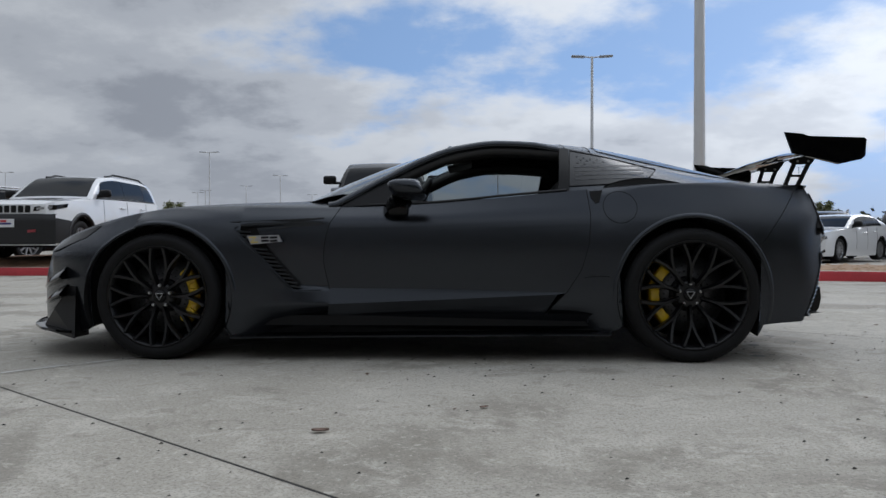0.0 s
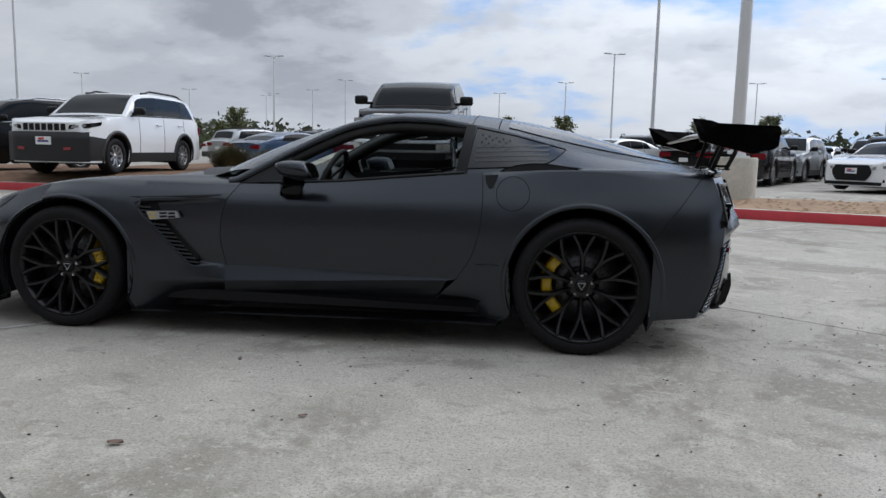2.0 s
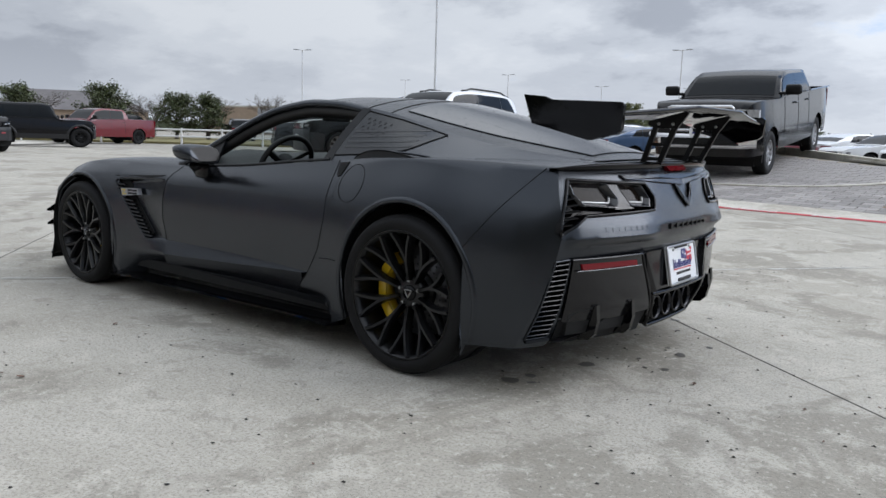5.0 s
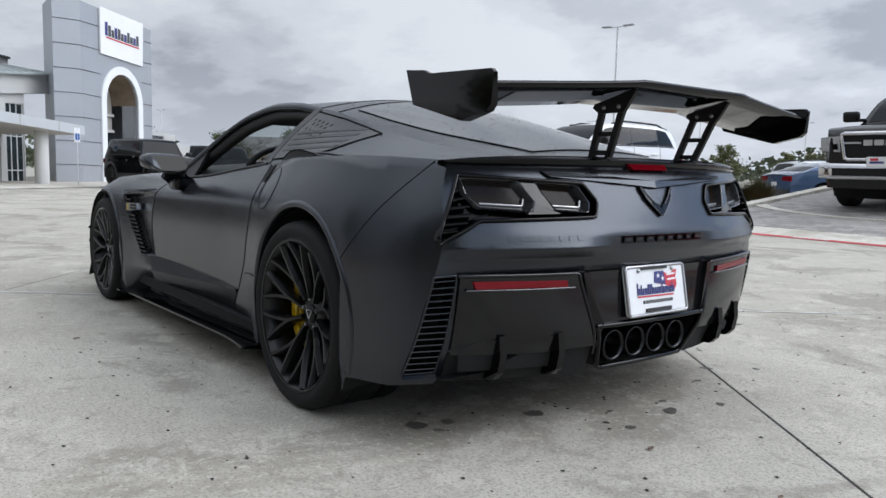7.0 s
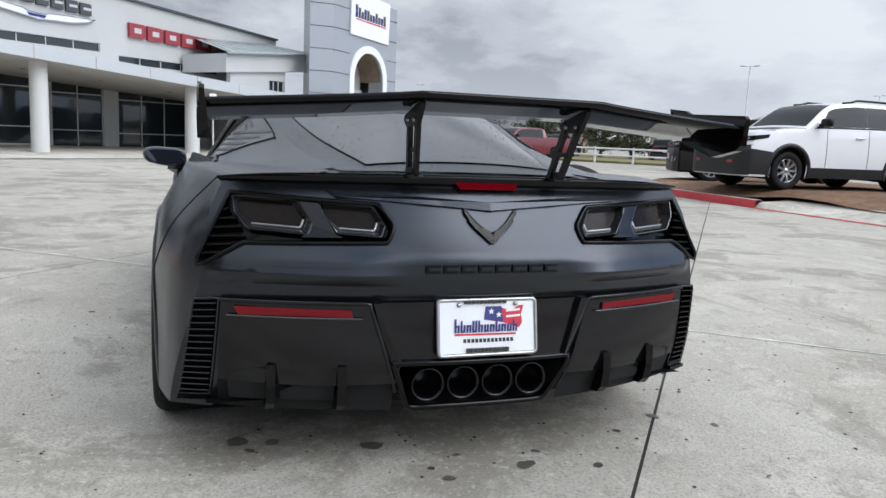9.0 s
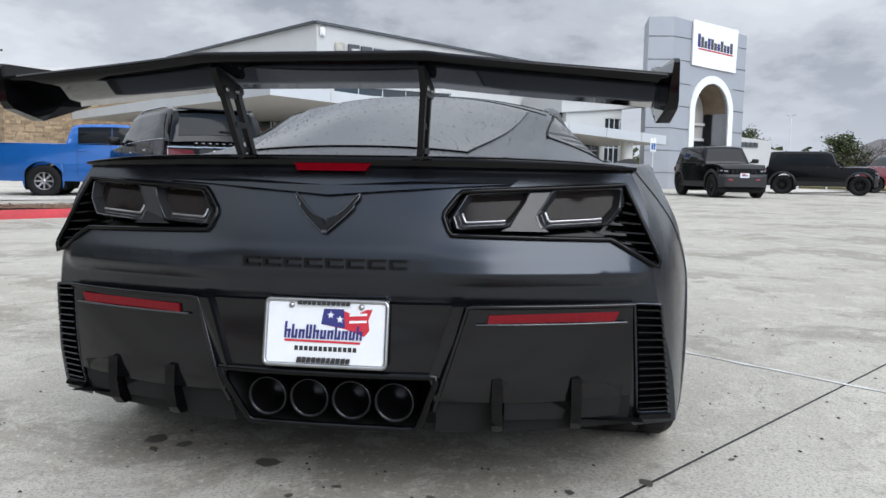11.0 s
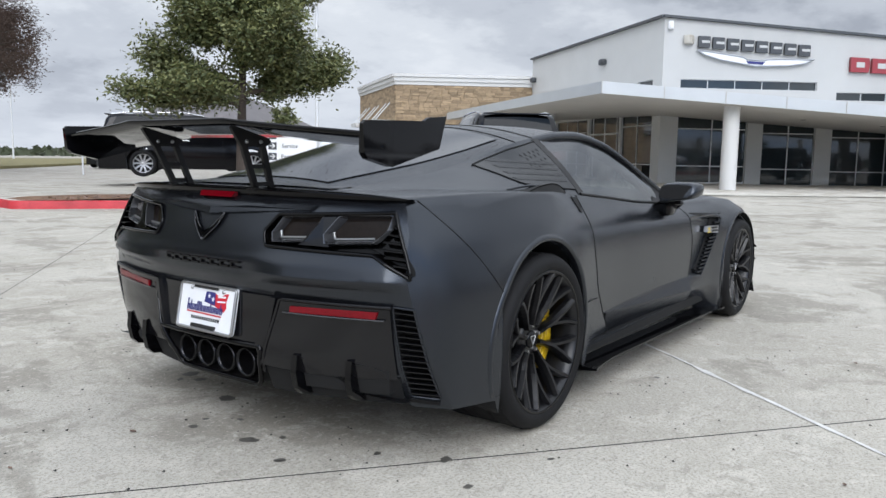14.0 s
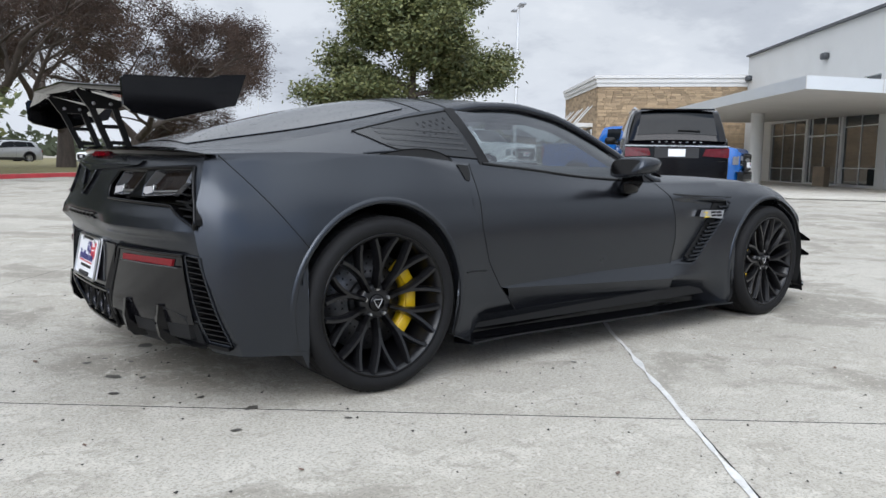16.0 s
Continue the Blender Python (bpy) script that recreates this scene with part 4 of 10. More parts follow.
# ---- door mirrors
for sgn in (1, -1):
    mm = Geo()
    bm = bmesh.new()
    bmesh.ops.create_uvsphere(bm, u_segments=20, v_segments=12, radius=1.0)
    for v in bm.verts:
        x, y, z = v.co
        flat = min(x, 0.55)
        y, z = math.copysign(abs(y) ** 0.62, y), math.copysign(abs(z) ** 0.62, z)
        v.co = (0.110 * flat - 0.050 - 0.02 * z, -0.955 + 0.108 * y * (1 - 0.12 * x), 0.868 + 0.048 * z * (1 + 0.12 * y) - 0.010 * y)
    mm.take(bm)
    mir = part("door_mirror", mm if sgn > 0 else mm.mirrored(), "satin", car)
    st = Geo().sweep([(-0.155, -0.80, 0.765), (-0.135, -0.85, 0.785), (-0.10, -0.905, 0.825)], [(-0.05, 0.02), (0.05, 0.02), (0.055, -0.03), (-0.055, -0.03)], [Vector((0, 0, 1))] * 3, smooth=False)
    st.soft_box((-0.120, -0.872, 0.785), (0.110, 0.055, 0.10), 0.02)
    part("mirror_stalk", st if sgn > 0 else st.mirrored(), "gloss", mir)
    # mirror face painted near-black, in place of its reflection of the dark car
    mg = Geo().fan([(-0.955 + 0.088 * math.copysign(abs(math.cos(a)) ** 0.5, math.cos(a)), 0.868 + 0.036 * math.copysign(abs(math.sin(a)) ** 0.5, math.sin(a))) for a in np.linspace(0, 2 * math.pi, 24, endpoint=False)], lambda y, z: (0.0130 - 0.02 * (z - 0.868) / 0.048, y, z), 3)
    part("mirror_glass", mg if sgn > 0 else mg.mirrored(), "smoke", mir)

# ---- front splitter, dive planes and lamps
for sgn in (1, -1):
    sp = Geo()
    line = [(-2.30, -0.16), (-2.25, -0.36), (-2.16, -0.56), (-2.03, -0.73), (-1.88, -0.835), (-1.80, -0.875)]
    rs = resample(line, 24)
    sp.sweep([(p[0], p[1], 0.150 - 0.012 * i / 24) for i, p in enumerate(rs)], [(-0.06, 0.02), (0.05, 0.008), (0.052, -0.004), (-0.06, -0.006)], Vector((0, 0, 1)), smooth=False)
    part("front_splitter", sp if sgn > 0 else sp.mirrored(), "gloss", car)
    def flare(x, z, out):
        return on_side(x, z, out + 0.062 * max(0.0, min(1.0, (0.37 - z) / 0.26)))
    flap = Geo().slab([(-2.13, 0.125), (-1.79, 0.108), (-1.80, 0.24), (-1.815, 0.375), (-1.86, 0.375), (-1.98, 0.25)], lambda x, z: flare(x, z, 0.007), lambda x, z: flare(x, z, -0.003))
    part("splitter_winglet", flap if sgn > 0 else flap.mirrored(), "trim", car, "flared matt black flap ahead of the wheel")
    web = Geo().grid(lambda u, v: (lambda p: (p[0] + 0.004, p[1] * (1 - 0.15 * u), p[2]))(flare(-1.815 + 0.02 * (1 - v), 0.112 + 0.26 * v, 0.0)), 4, 6)
    part("flap_web", web if sgn > 0 else web.mirrored(), "trim", car)
    hl = Geo().coons([(-2.10, 0.535), (-1.95, 0.57), (-1.78, 0.63)], [(-2.06, 0.585), (-1.9, 0.64), (-1.70, 0.70)], [(-2.10, 0.535), (-2.06, 0.585)], [(-1.78, 0.63), (-1.70, 0.70)], 16, 6, lambda x, z: on_side(x, z, 0.004))
    part("headlight", hl if sgn > 0 else hl.mirrored(), "smoke", car, "smoked wraparound headlight")

# ---- tail
def tail_plate(poly, out0, out1):
    return Geo().slab(poly, lambda y, z: on_tail(y, z, out1), lambda y, z: on_tail(y, z, out0))


def mirror_poly(poly):
    return [(-y, z) for y, z in poly]


LIGHT = [(-0.735, 0.846), (-0.33, 0.826), (-0.288, 0.770), (-0.308, 0.722), (-0.700, 0.712), (-0.822, 0.640), (-0.824, 0.662)]
VENT = [(-0.832, 0.545), (-0.764, 0.550), (-0.787, 0.246), (-0.874, 0.240)]
EXHAUST = [(-0.285, 0.368), (0.285, 0.368), (0.225, 0.215), (-0.225, 0.215)]
POCKETS = ([(-0.745, 0.335), (-0.628, 0.358), (-0.622, 0.250), (-0.735, 0.250)], [(-0.598, 0.275), (-0.448, 0.358), (-0.445, 0.250), (-0.592, 0.250)])


def inside(y, z, poly):
    """Whether a point lies within a 2D outline."""
    hit_, j = False, len(poly) - 1
    for i in range(len(poly)):
        (a, b), (c, d) = poly[i], poly[j]
        if (b > z) != (d > z) and y < (c - a) * (z - b) / (d - b) + a:
            hit_ = not hit_
        j = i
    return hit_


def recess(poly, front, depth, mat, name, parent, label=""):
    """A pocket sunk into the tail: side walls and a back."""
    loop = resample(poly + poly[:1], 60)[:-1]
    g = Geo()
    n = len(loop)
    vs = [on_tail(y, z, front) for y, z in loop] + [on_tail(y, z, -depth) for y, z in loop]
    g.add(vs, [(k, (k + 1) % n, n + (k + 1) % n, n + k) for k in range(n)], False)
    g.fan([tuple(p) for p in loop], lambda y, z: on_tail(y, z, -depth), 3)
    return part(name, g, mat, parent, label)


TAIL_LOW = curve_of((0.0, 0.30), (0.70, 0.30), (0.735, 0.205), (1.0, 0.205))
shell = Geo().grid(lambda u, v: (lambda z: on_tail((2 * u - 1) * half_width(CORNER_X(z), z), z))(TAIL_LOW(abs(2 * u - 1) * 0.845) + (0.888 - TAIL_LOW(abs(2 * u - 1) * 0.845)) * v), 230, 104)
tail = Geo()
keep = []
for q in shell.f:
    cy, cz = sum(shell.v[i][1] for i in q) / 4, sum(shell.v[i][2] for i in q) / 4
    if not any(inside(-abs(cy), cz, poly) for poly in (LIGHT, VENT)) and not inside(cy, cz, EXHAUST):
        keep.append(q)
tail.add(shell.v, keep)
tail_ob = part("rear_bumper", tail, "satin", car)
# lip spoiler
lip = Geo()
lipline = []
for t in np.linspace(-1, 1, 41):
    y = 0.765 * t
    lipline.append((1.965 + 0.13 * (1 - abs(t) ** 2.3), y, 0.893 + 0.006 * (1 - t * t)))
lip_sec = ((-0.09, 0.000), (-0.02, 0.012), (0.020, 0.015), (0.026, 0.008), (0.008, -0.030), (-0.09, -0.03))


def lip_point(u, v):
    p = lipline[round(u * 40)]
    a, h = lip_sec[round(v * 5)]
    k = 1 - abs(2 * u - 1) ** 5
    return (p[0] + a * (0.35 + 0.65 * k), p[1], p[2] - 0.006 * (1 - k) + h * (0.2 + 0.8 * k))


lip.grid(lip_point, 40, 5)
lip_ob = part("lip_spoiler", lip, "gloss", car, "gloss black lip spoiler")
under_lip = tail_plate([(-0.47, 0.862), (-0.20, 0.850), (0, 0.838), (0.20, 0.850), (0.47, 0.862), (0.45, 0.846), (0.20, 0.830), (0, 0.815), (-0.20, 0.830), (-0.45, 0.846)], -0.01, 0.012)
part("spoiler_fold", under_lip, "satin", car)
part("brake_light", tail_plate([(-0.10, 0.893), (0.10, 0.893), (0.088, 0.874), (-0.088, 0.874)], -0.01, 0.019), "lens_red", lip_ob, "red high brake light")

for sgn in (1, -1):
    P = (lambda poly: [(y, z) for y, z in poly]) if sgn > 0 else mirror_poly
    tl = recess(P(LIGHT), 0.003, 0.045, "smoke", "tail_light", car, "smoked tail light with grey bezels in a black frame")
    part("light_frame", Geo().tube([on_tail(y, z, 0.004) for y, z in resample(P(LIGHT + LIGHT[:1]), 80)], 0.0065, 6), "gloss", tl)
    for poly in ([(-0.513, 0.769), (-0.553, 0.832), (-0.728, 0.838), (-0.722, 0.790), (-0.688, 0.748), (-0.524, 0.738)],
                 [(-0.314, 0.765), (-0.345, 0.820), (-0.498, 0.829), (-0.486, 0.800), (-0.446, 0.742), (-0.325, 0.735)]):
        loop = resample(P(poly + poly[:1]), 48)[:-1]
        c = np.mean(np.array(loop), axis=0)
        n = len(loop)
        levels = ((1.10, 1.12, -0.016), (1.0, 1.0, -0.003), (0.97, 0.96, -0.004), (0.80, 0.70, -0.036))
        vs = [on_tail(c[0] + (p[0] - c[0]) * a, c[1] + (p[1] - c[1]) * b, o) for a, b, o in levels for p in loop]
        part("bezel", Geo().add(vs, [(r * n + k, r * n + (k + 1) % n, (r + 1) * n + (k + 1) % n, (r + 1) * n + k) for r in range(3) for k in range(n)], False), "light_bezel", tl, "grey gloss bezel")
        inner = [(c[0] + (p[0] - c[0]) * 0.81, c[1] + (p[1] - c[1]) * 0.72) for p in loop]
        part("lens", Geo().fan(inner, lambda y, z: on_tail(y, z, -0.034), 3), "lens_brown", tl, "dark brown smoked lens")
        lit = P(poly)
        bar = [(c[0] + (y - c[0]) * 0.80, c[1] + (z - c[1]) * 0.70) for y, z in (lit[4], lit[5], lit[0])]
        part("inner_bezel", Geo().tube([on_tail(y, z, -0.026) for y, z in resample(bar, 24)], 0.0045, 5), "steel", tl)
    bridge = P([(-0.548, 0.830), (-0.500, 0.828), (-0.452, 0.742), (-0.430, 0.732), (-0.545, 0.730), (-0.512, 0.762)])
    part("bezel_bridge", tail_plate(bridge, -0.02, -0.004), "bumper_gloss", tl)
    for k in range(7):
        z0 = 0.800 - 0.024 * k
        y0, y1 = -0.748 - 0.0115 * k, -0.735 + 0.010 * k if k < 4 else -0.700 - 0.030 * (k - 3)
        part("light_slat", Geo().sweep([on_tail(y, z, -0.012) for y, z in resample(P([(y0, z0 - 0.004), (y1, z0 + 0.002)]), 4)], [(-0.012, 0.002), (0.012, 0.001), (0.012, -0.003), (-0.012, -0.002)], Vector((0, 0, 1)), smooth=False), "trim", tl)
    # corner vent
    cv = recess(P(VENT), 0.002, 0.05, "gap", "corner_vent", car, "dark slatted corner vent")
    for k in range(15):
        f = (k + 0.6) / 15.4
        ya, yb, zc = -0.830 - 0.042 * f, -0.766 - 0.022 * f, 0.546 - 0.302 * f
        part("slat", Geo().sweep([on_tail(y, z, -0.006) for y, z in resample(P([(ya, zc - 0.004), (yb, zc)]), 6)], [(-0.016, 0.001), (0.014, 0.003), (0.016, 0.0005), (-0.016, -0.002)], Vector((0, 0, 1)), smooth=False), "bumper_gloss", cv)
    part("vent_edge", Geo().tube([on_tail(y, z, 0.003) for y, z in resample(P(VENT + VENT[:1]), 60)], 0.0045, 5), "satin", cv)
    part("vent_lip", Geo().sweep([on_tail(y, z, 0.004) for y, z in resample(P([(-0.872, 0.232), (-0.785, 0.238)]), 5)], [(-0.02, 0.006), (0.012, 0.006), (0.016, -0.004), (-0.02, -0.006)], Vector((0, 0, 1)), smooth=False), "gloss", cv)
    # lower gloss panel with reflector
    lower = Geo().coons(P([(-0.767, 0.306), (-0.50, 0.298), (-0.2745, 0.305)]), P([(-0.760, 0.548), (-0.352, 0.543)]), P([(-0.767, 0.306), (-0.760, 0.548)]), P([(-0.2745, 0.305), (-0.352, 0.543)]), 20, 12, lambda y, z: on_tail(y, z, 0.012 + 0.012 * max(0, (0.35 - z) / 0.1)))
    lower.add(*(lambda g: (g.v, g.f))(Geo().tube([on_tail(y, z, 0.012) for y, z in resample(P([(-0.765, 0.548), (-0.352, 0.543), (-0.27, 0.275)]), 40)], 0.007, 5)))
    lp = part("lower_panel", lower, "bumper_gloss", car, "gloss black lower bumper panel")
    part("reflector", tail_plate(P([(-0.725, 0.532), (-0.405, 0.524), (-0.402, 0.503), (-0.715, 0.508)]), 0.0, 0.020), "lens_red", lp, "red reflector strip")
    part("reflector_trim", Geo().tube([on_tail(y, z, 0.020) for y, z in resample(P([(-0.745, 0.505), (-0.55, 0.502), (-0.375, 0.500)]), 12)], 0.0035, 5), "light_bezel", lp)
    # black patch painted over the lower tail for the shade of the open void
    void_shade = Geo().coons(P([(-0.765, 0.215), (-0.27, 0.205)]), P([(-0.767, 0.310), (-0.276, 0.310)]), P([(-0.765, 0.215), (-0.767, 0.310)]), P([(-0.27, 0.205), (-0.276, 0.310)]), 14, 4, lambda y, z: on_tail(y, z, 0.004))
    part("diffuser_valance", void_shade, "gap", car, "black patch painted for the dark void behind the fins")
    # diffuser fins under the bumper
    for fy in (-0.625, -0.43):
        y0 = fy * sgn
        xt = on_tail(y0, 0.30)[0]
        fin = Geo()
        fin.slab([(xt + 0.040, 0.362), (xt + 0.046, 0.300), (xt + 0.034, 0.245), (xt + 0.010, 0.222), (xt - 0.16, 0.205), (xt - 0.16, 0.30)], lambda x, z: (x, y0 - 0.013, z), lambda x, z: (x, y0 + 0.013, z))
        part("diffuser_fin", fin, "gloss", car)
    skin = Geo().grid(lambda u, v: (1.62 + 0.42 * u, sgn * (-0.80 + 0.56 * v), 0.19 + 0.05 * u), 8, 6)
    part("diffuser_floor", skin, "trim", car)
    # flat plates painted black for the shade inside the pockets beside the fins
    scallop = Geo()
    for pocket in POCKETS:
        scallop.slab(P(pocket), lambda y, z: on_tail(y, z, 0.0135 + 0.012 * max(0, (0.35 - z) / 0.1)), lambda y, z: on_tail(y, z, 0.0))
    part("diffuser_opening", scallop, "gap", car)

# plate recess, emblem, lettering bars, exhausts
part("plate_panel", Geo().coons([(-0.272, 0.372), (0.272, 0.372)], [(-0.335, 0.545), (0.335, 0.545)], [(-0.272, 0.372), (-0.335, 0.545)], [(0.272, 0.372), (0.335, 0.545)], 20, 10, lambda y, z: on_tail(y, z, 0.006)), "bumper_gloss", car, "gloss black plate recess")
TILT_P = math.atan2(0.028, 0.148)


def on_plate(y, z, out=0.0):
    """The plate leans back a little; z counts from its middle."""
    return (2.174 - z * math.tan(TILT_P) + out, y, 0.470 + z)


def plate_poly(poly, o0, o1):
    return Geo().slab(poly, lambda y, z: on_plate(y, z, o1), lambda y, z: on_plate(y, z, o0))


def rounded(w, h, r, n=5):
    out = []
    for cx, cz, a in ((w / 2 - r, h / 2 - r, 0), (-w / 2 + r, h / 2 - r, 90), (-w / 2 + r, -h / 2 + r, 180), (w / 2 - r, -h / 2 + r, 270)):
        out += [(cx + r * math.cos(radians(a + 90 * i / n)), cz + r * math.sin(radians(a + 90 * i / n))) for i in range(n + 1)]
    return out


lic = part("licence_plate", plate_poly(rounded(0.318, 0.166, 0.012), 0.0, 0.010), "plate", car, "white dealer plate with red and blue print")
part("plate_frame", Geo().tube([on_plate(y, z, 0.010) for y, z in rounded(0.312, 0.160, 0.012) + rounded(0.312, 0.160, 0.012)[:1]], 0.006, 6, caps=False), "steel", lic, "bright metal plate frame")
part("map_print", plate_poly([(0.0, 0.058), (0.035, 0.060), (0.075, 0.045), (0.10, 0.060), (0.118, 0.062), (0.108, 0.035), (0.112, 0.010), (0.10, -0.005), (0.05, 0.012), (0.0, 0.02), (-0.005, 0.04)], 0.010, 0.0112), "redprint", lic)
part("map_print", plate_poly([(-0.006, 0.060), (0.045, 0.060), (0.05, 0.014), (-0.012, 0.022)], 0.0112, 0.0118), "navy", lic)
for y0, z0 in ((0.012, 0.045), (0.036, 0.035)):
    star = [(y0 + (0.010 if i % 2 == 0 else 0.004) * math.sin(math.pi * i / 5), z0 + (0.010 if i % 2 == 0 else 0.004) * math.cos(math.pi * i / 5)) for i in range(10)]
    part("star_print", plate_poly(star, 0.0118, 0.0123), "plate", lic)
for z0 in (0.047, 0.030):
    part("stripe_print", plate_poly([(0.06, z0 - 0.004), (0.105, z0 - 0.001), (0.105, z0 + 0.005), (0.06, z0 + 0.002)], 0.0112, 0.0118), "plate", lic)
for k in range(11):
    y0 = -0.106 + 0.0185 * k
    tall = k in (1, 3, 4, 7, 10)
    for j, (dx, h) in enumerate(((0.0, 0.040 if k == 0 else 0.034 if tall else 0.022), (0.009, 0.022 if k != 3 else 0.034))):
        part("print_bar", plate_poly([(y0 + dx, -0.014), (y0 + dx + 0.0058, -0.014), (y0 + dx + 0.0075, -0.014 + h), (y0 + dx + 0.0017, -0.014 + h)], 0.0122, 0.0130), "navy", lic)
    part("print_bar", plate_poly([(y0 + 0.004, -0.0135), (y0 + 0.012, -0.0135), (y0 + 0.0125, -0.0085), (y0 + 0.0045, -0.0085)] if k % 2 else [(y0 + 0.005, 0.002), (y0 + 0.013, 0.002), (y0 + 0.0135, 0.007), (y0 + 0.0055, 0.007)], 0.0122, 0.0130), "navy", lic)
part("print_underline", plate_poly([(-0.105, -0.022), (0.09, -0.024), (0.09, -0.019), (-0.105, -0.017)], 0.0112, 0.0122), "redprint", lic)
for k in range(13):
    y0 = -0.078 + 0.0125 * k
    part("print_bar", plate_poly([(y0, -0.044), (y0 + 0.009, -0.044), (y0 + 0.009, -0.033), (y0, -0.033)], 0.010, 0.0112), "ink", lic)
for k in range(11):
    y0 = -0.070 + 0.0125 * k
    part("print_bar", plate_poly([(y0, -0.072), (y0 + 0.0095, -0.072), (y0 + 0.011, -0.060), (y0 + 0.0015, -0.060)], 0.010, 0.0165), "ink", lic)
    part("print_bar", plate_poly([(y0 - 0.004, 0.069), (y0 + 0.005, 0.069), (y0 + 0.005, 0.078), (y0 - 0.004, 0.078)], 0.010, 0.0168), "ink", lic)
for y0 in (-0.09, 0.09):
    part("plate_screw", Geo().lathe([(0.0, 0.016), (0.006, 0.015), (0.0075, 0.010)], 12, "x", (2.162, y0, 0.470 + 0.066)), "steel", lic)

for sgn in (1, -1):
    wing_v = [(0.003, 0.722), (0.003, 0.742), (0.020, 0.760), (0.044, 0.778), (0.083, 0.822), (0.080, 0.806), (0.066, 0.790), (0.072, 0.788), (0.052, 0.766), (0.026, 0.742)]
    em = part("emblem", tail_plate([(sgn * y, z) for y, z in wing_v], 0.0, 0.010), "gloss", car, "gloss black V-shaped emblem")
    for k in range(3):
        f = 0.30 + 0.22 * k
        a, b = np.array((wing_v[0][0], wing_v[0][1])), np.array((wing_v[2][0], wing_v[2][1]))
        feather = [tuple(a + (b - a) * f + d) for d in (np.array((-0.012, 0.006)), np.array((0.020, 0.026 - 0.004 * k)), np.array((0.026, 0.018 - 0.004 * k)), np.array((-0.004, -0.004)))]
        part("emblem_feather", tail_plate([(sgn * y, z) for y, z in feather], 0.008, 0.0135), "gloss", em)
    part("emblem_rim", Geo().tube([on_tail(sgn * y, z, 0.011) for y, z in resample(wing_v + wing_v[:1], 50)], 0.0022, 5), "light_bezel", em)
for k in range(8):
    y0 = -0.205 + 0.053 * k
    for z0 in (0.637, 0.655):
        part("lettering_bar", tail_plate([(y0, z0), (y0 + 0.043, z0), (y0 + 0.043, z0 + 0.006), (y0, z0 + 0.006)], 0.0, 0.008), "gloss", car)
    part("lettering_bar", tail_plate([(y0, 0.643), (y0 + 0.008, 0.643), (y0 + 0.008, 0.655), (y0, 0.655)], 0.0, 0.008), "gloss", car)
for k in range(8):
    y0 = -0.63 + 0.033 * k
    part("lettering_bar", tail_plate([(y0, 0.652), (y0 + 0.024, 0.652), (y0 + 0.024, 0.667), (y0, 0.667)], 0.0, 0.0022), "satin", car)
ex = part("exhaust_surround", Geo().tube([on_tail(y, z, 0.012) for y, z in resample(EXHAUST + EXHAUST[:1], 60)], 0.010, 6), "gloss", car, "gloss black exhaust surround")
recess(EXHAUST, 0.006, 0.16, "gap", "exhaust_recess", ex)
for y0 in (-0.168, -0.056, 0.056, 0.168):
    pipe = Geo().lathe([(0.0, 2.03), (0.042, 2.03), (0.044, 2.135), (0.048, 2.150), (0.0525, 2.146), (0.0535, 2.135), (0.0525, 2.02)], 28, "x", (0, y0, 0.290))
    part("exhaust_tip", pipe, "exhaust", ex, "dark chrome exhaust tip")
for sgn in (1, -1):
    sidefold = tail_plate([(sgn * -0.345, 0.545), (sgn * -0.318, 0.545), (sgn * -0.262, 0.375), (sgn * -0.275, 0.300)], 0.0, 0.022)
    part("panel_fold", sidefold, "bumper_gloss", car)

# ---- rear wing
WING_Z = curve_of((0.0, 1.136), (0.262, 1.136), (0.278, 1.134), (0.81, 1.092))      # trailing edge
WING_X = curve_of((0.0, 2.305), (0.262, 2.305), (0.278, 2.302), (0.81, 2.235))
airfoil = [(-0.285, -0.040), (-0.270, -0.030), (-0.18, -0.012), (-0.08, 0.000), (0.0, 0.005), (0.003, -0.006), (-0.08, -0.020), (-0.18, -0.040), (-0.270, -0.050)]


def wing_at(u, v):
    y = -0.805 + 1.61 * u
    a, b = airfoil[round(v * 9) % 9]
    return (WING_X(abs(y)) + a, y, WING_Z(abs(y)) + b)


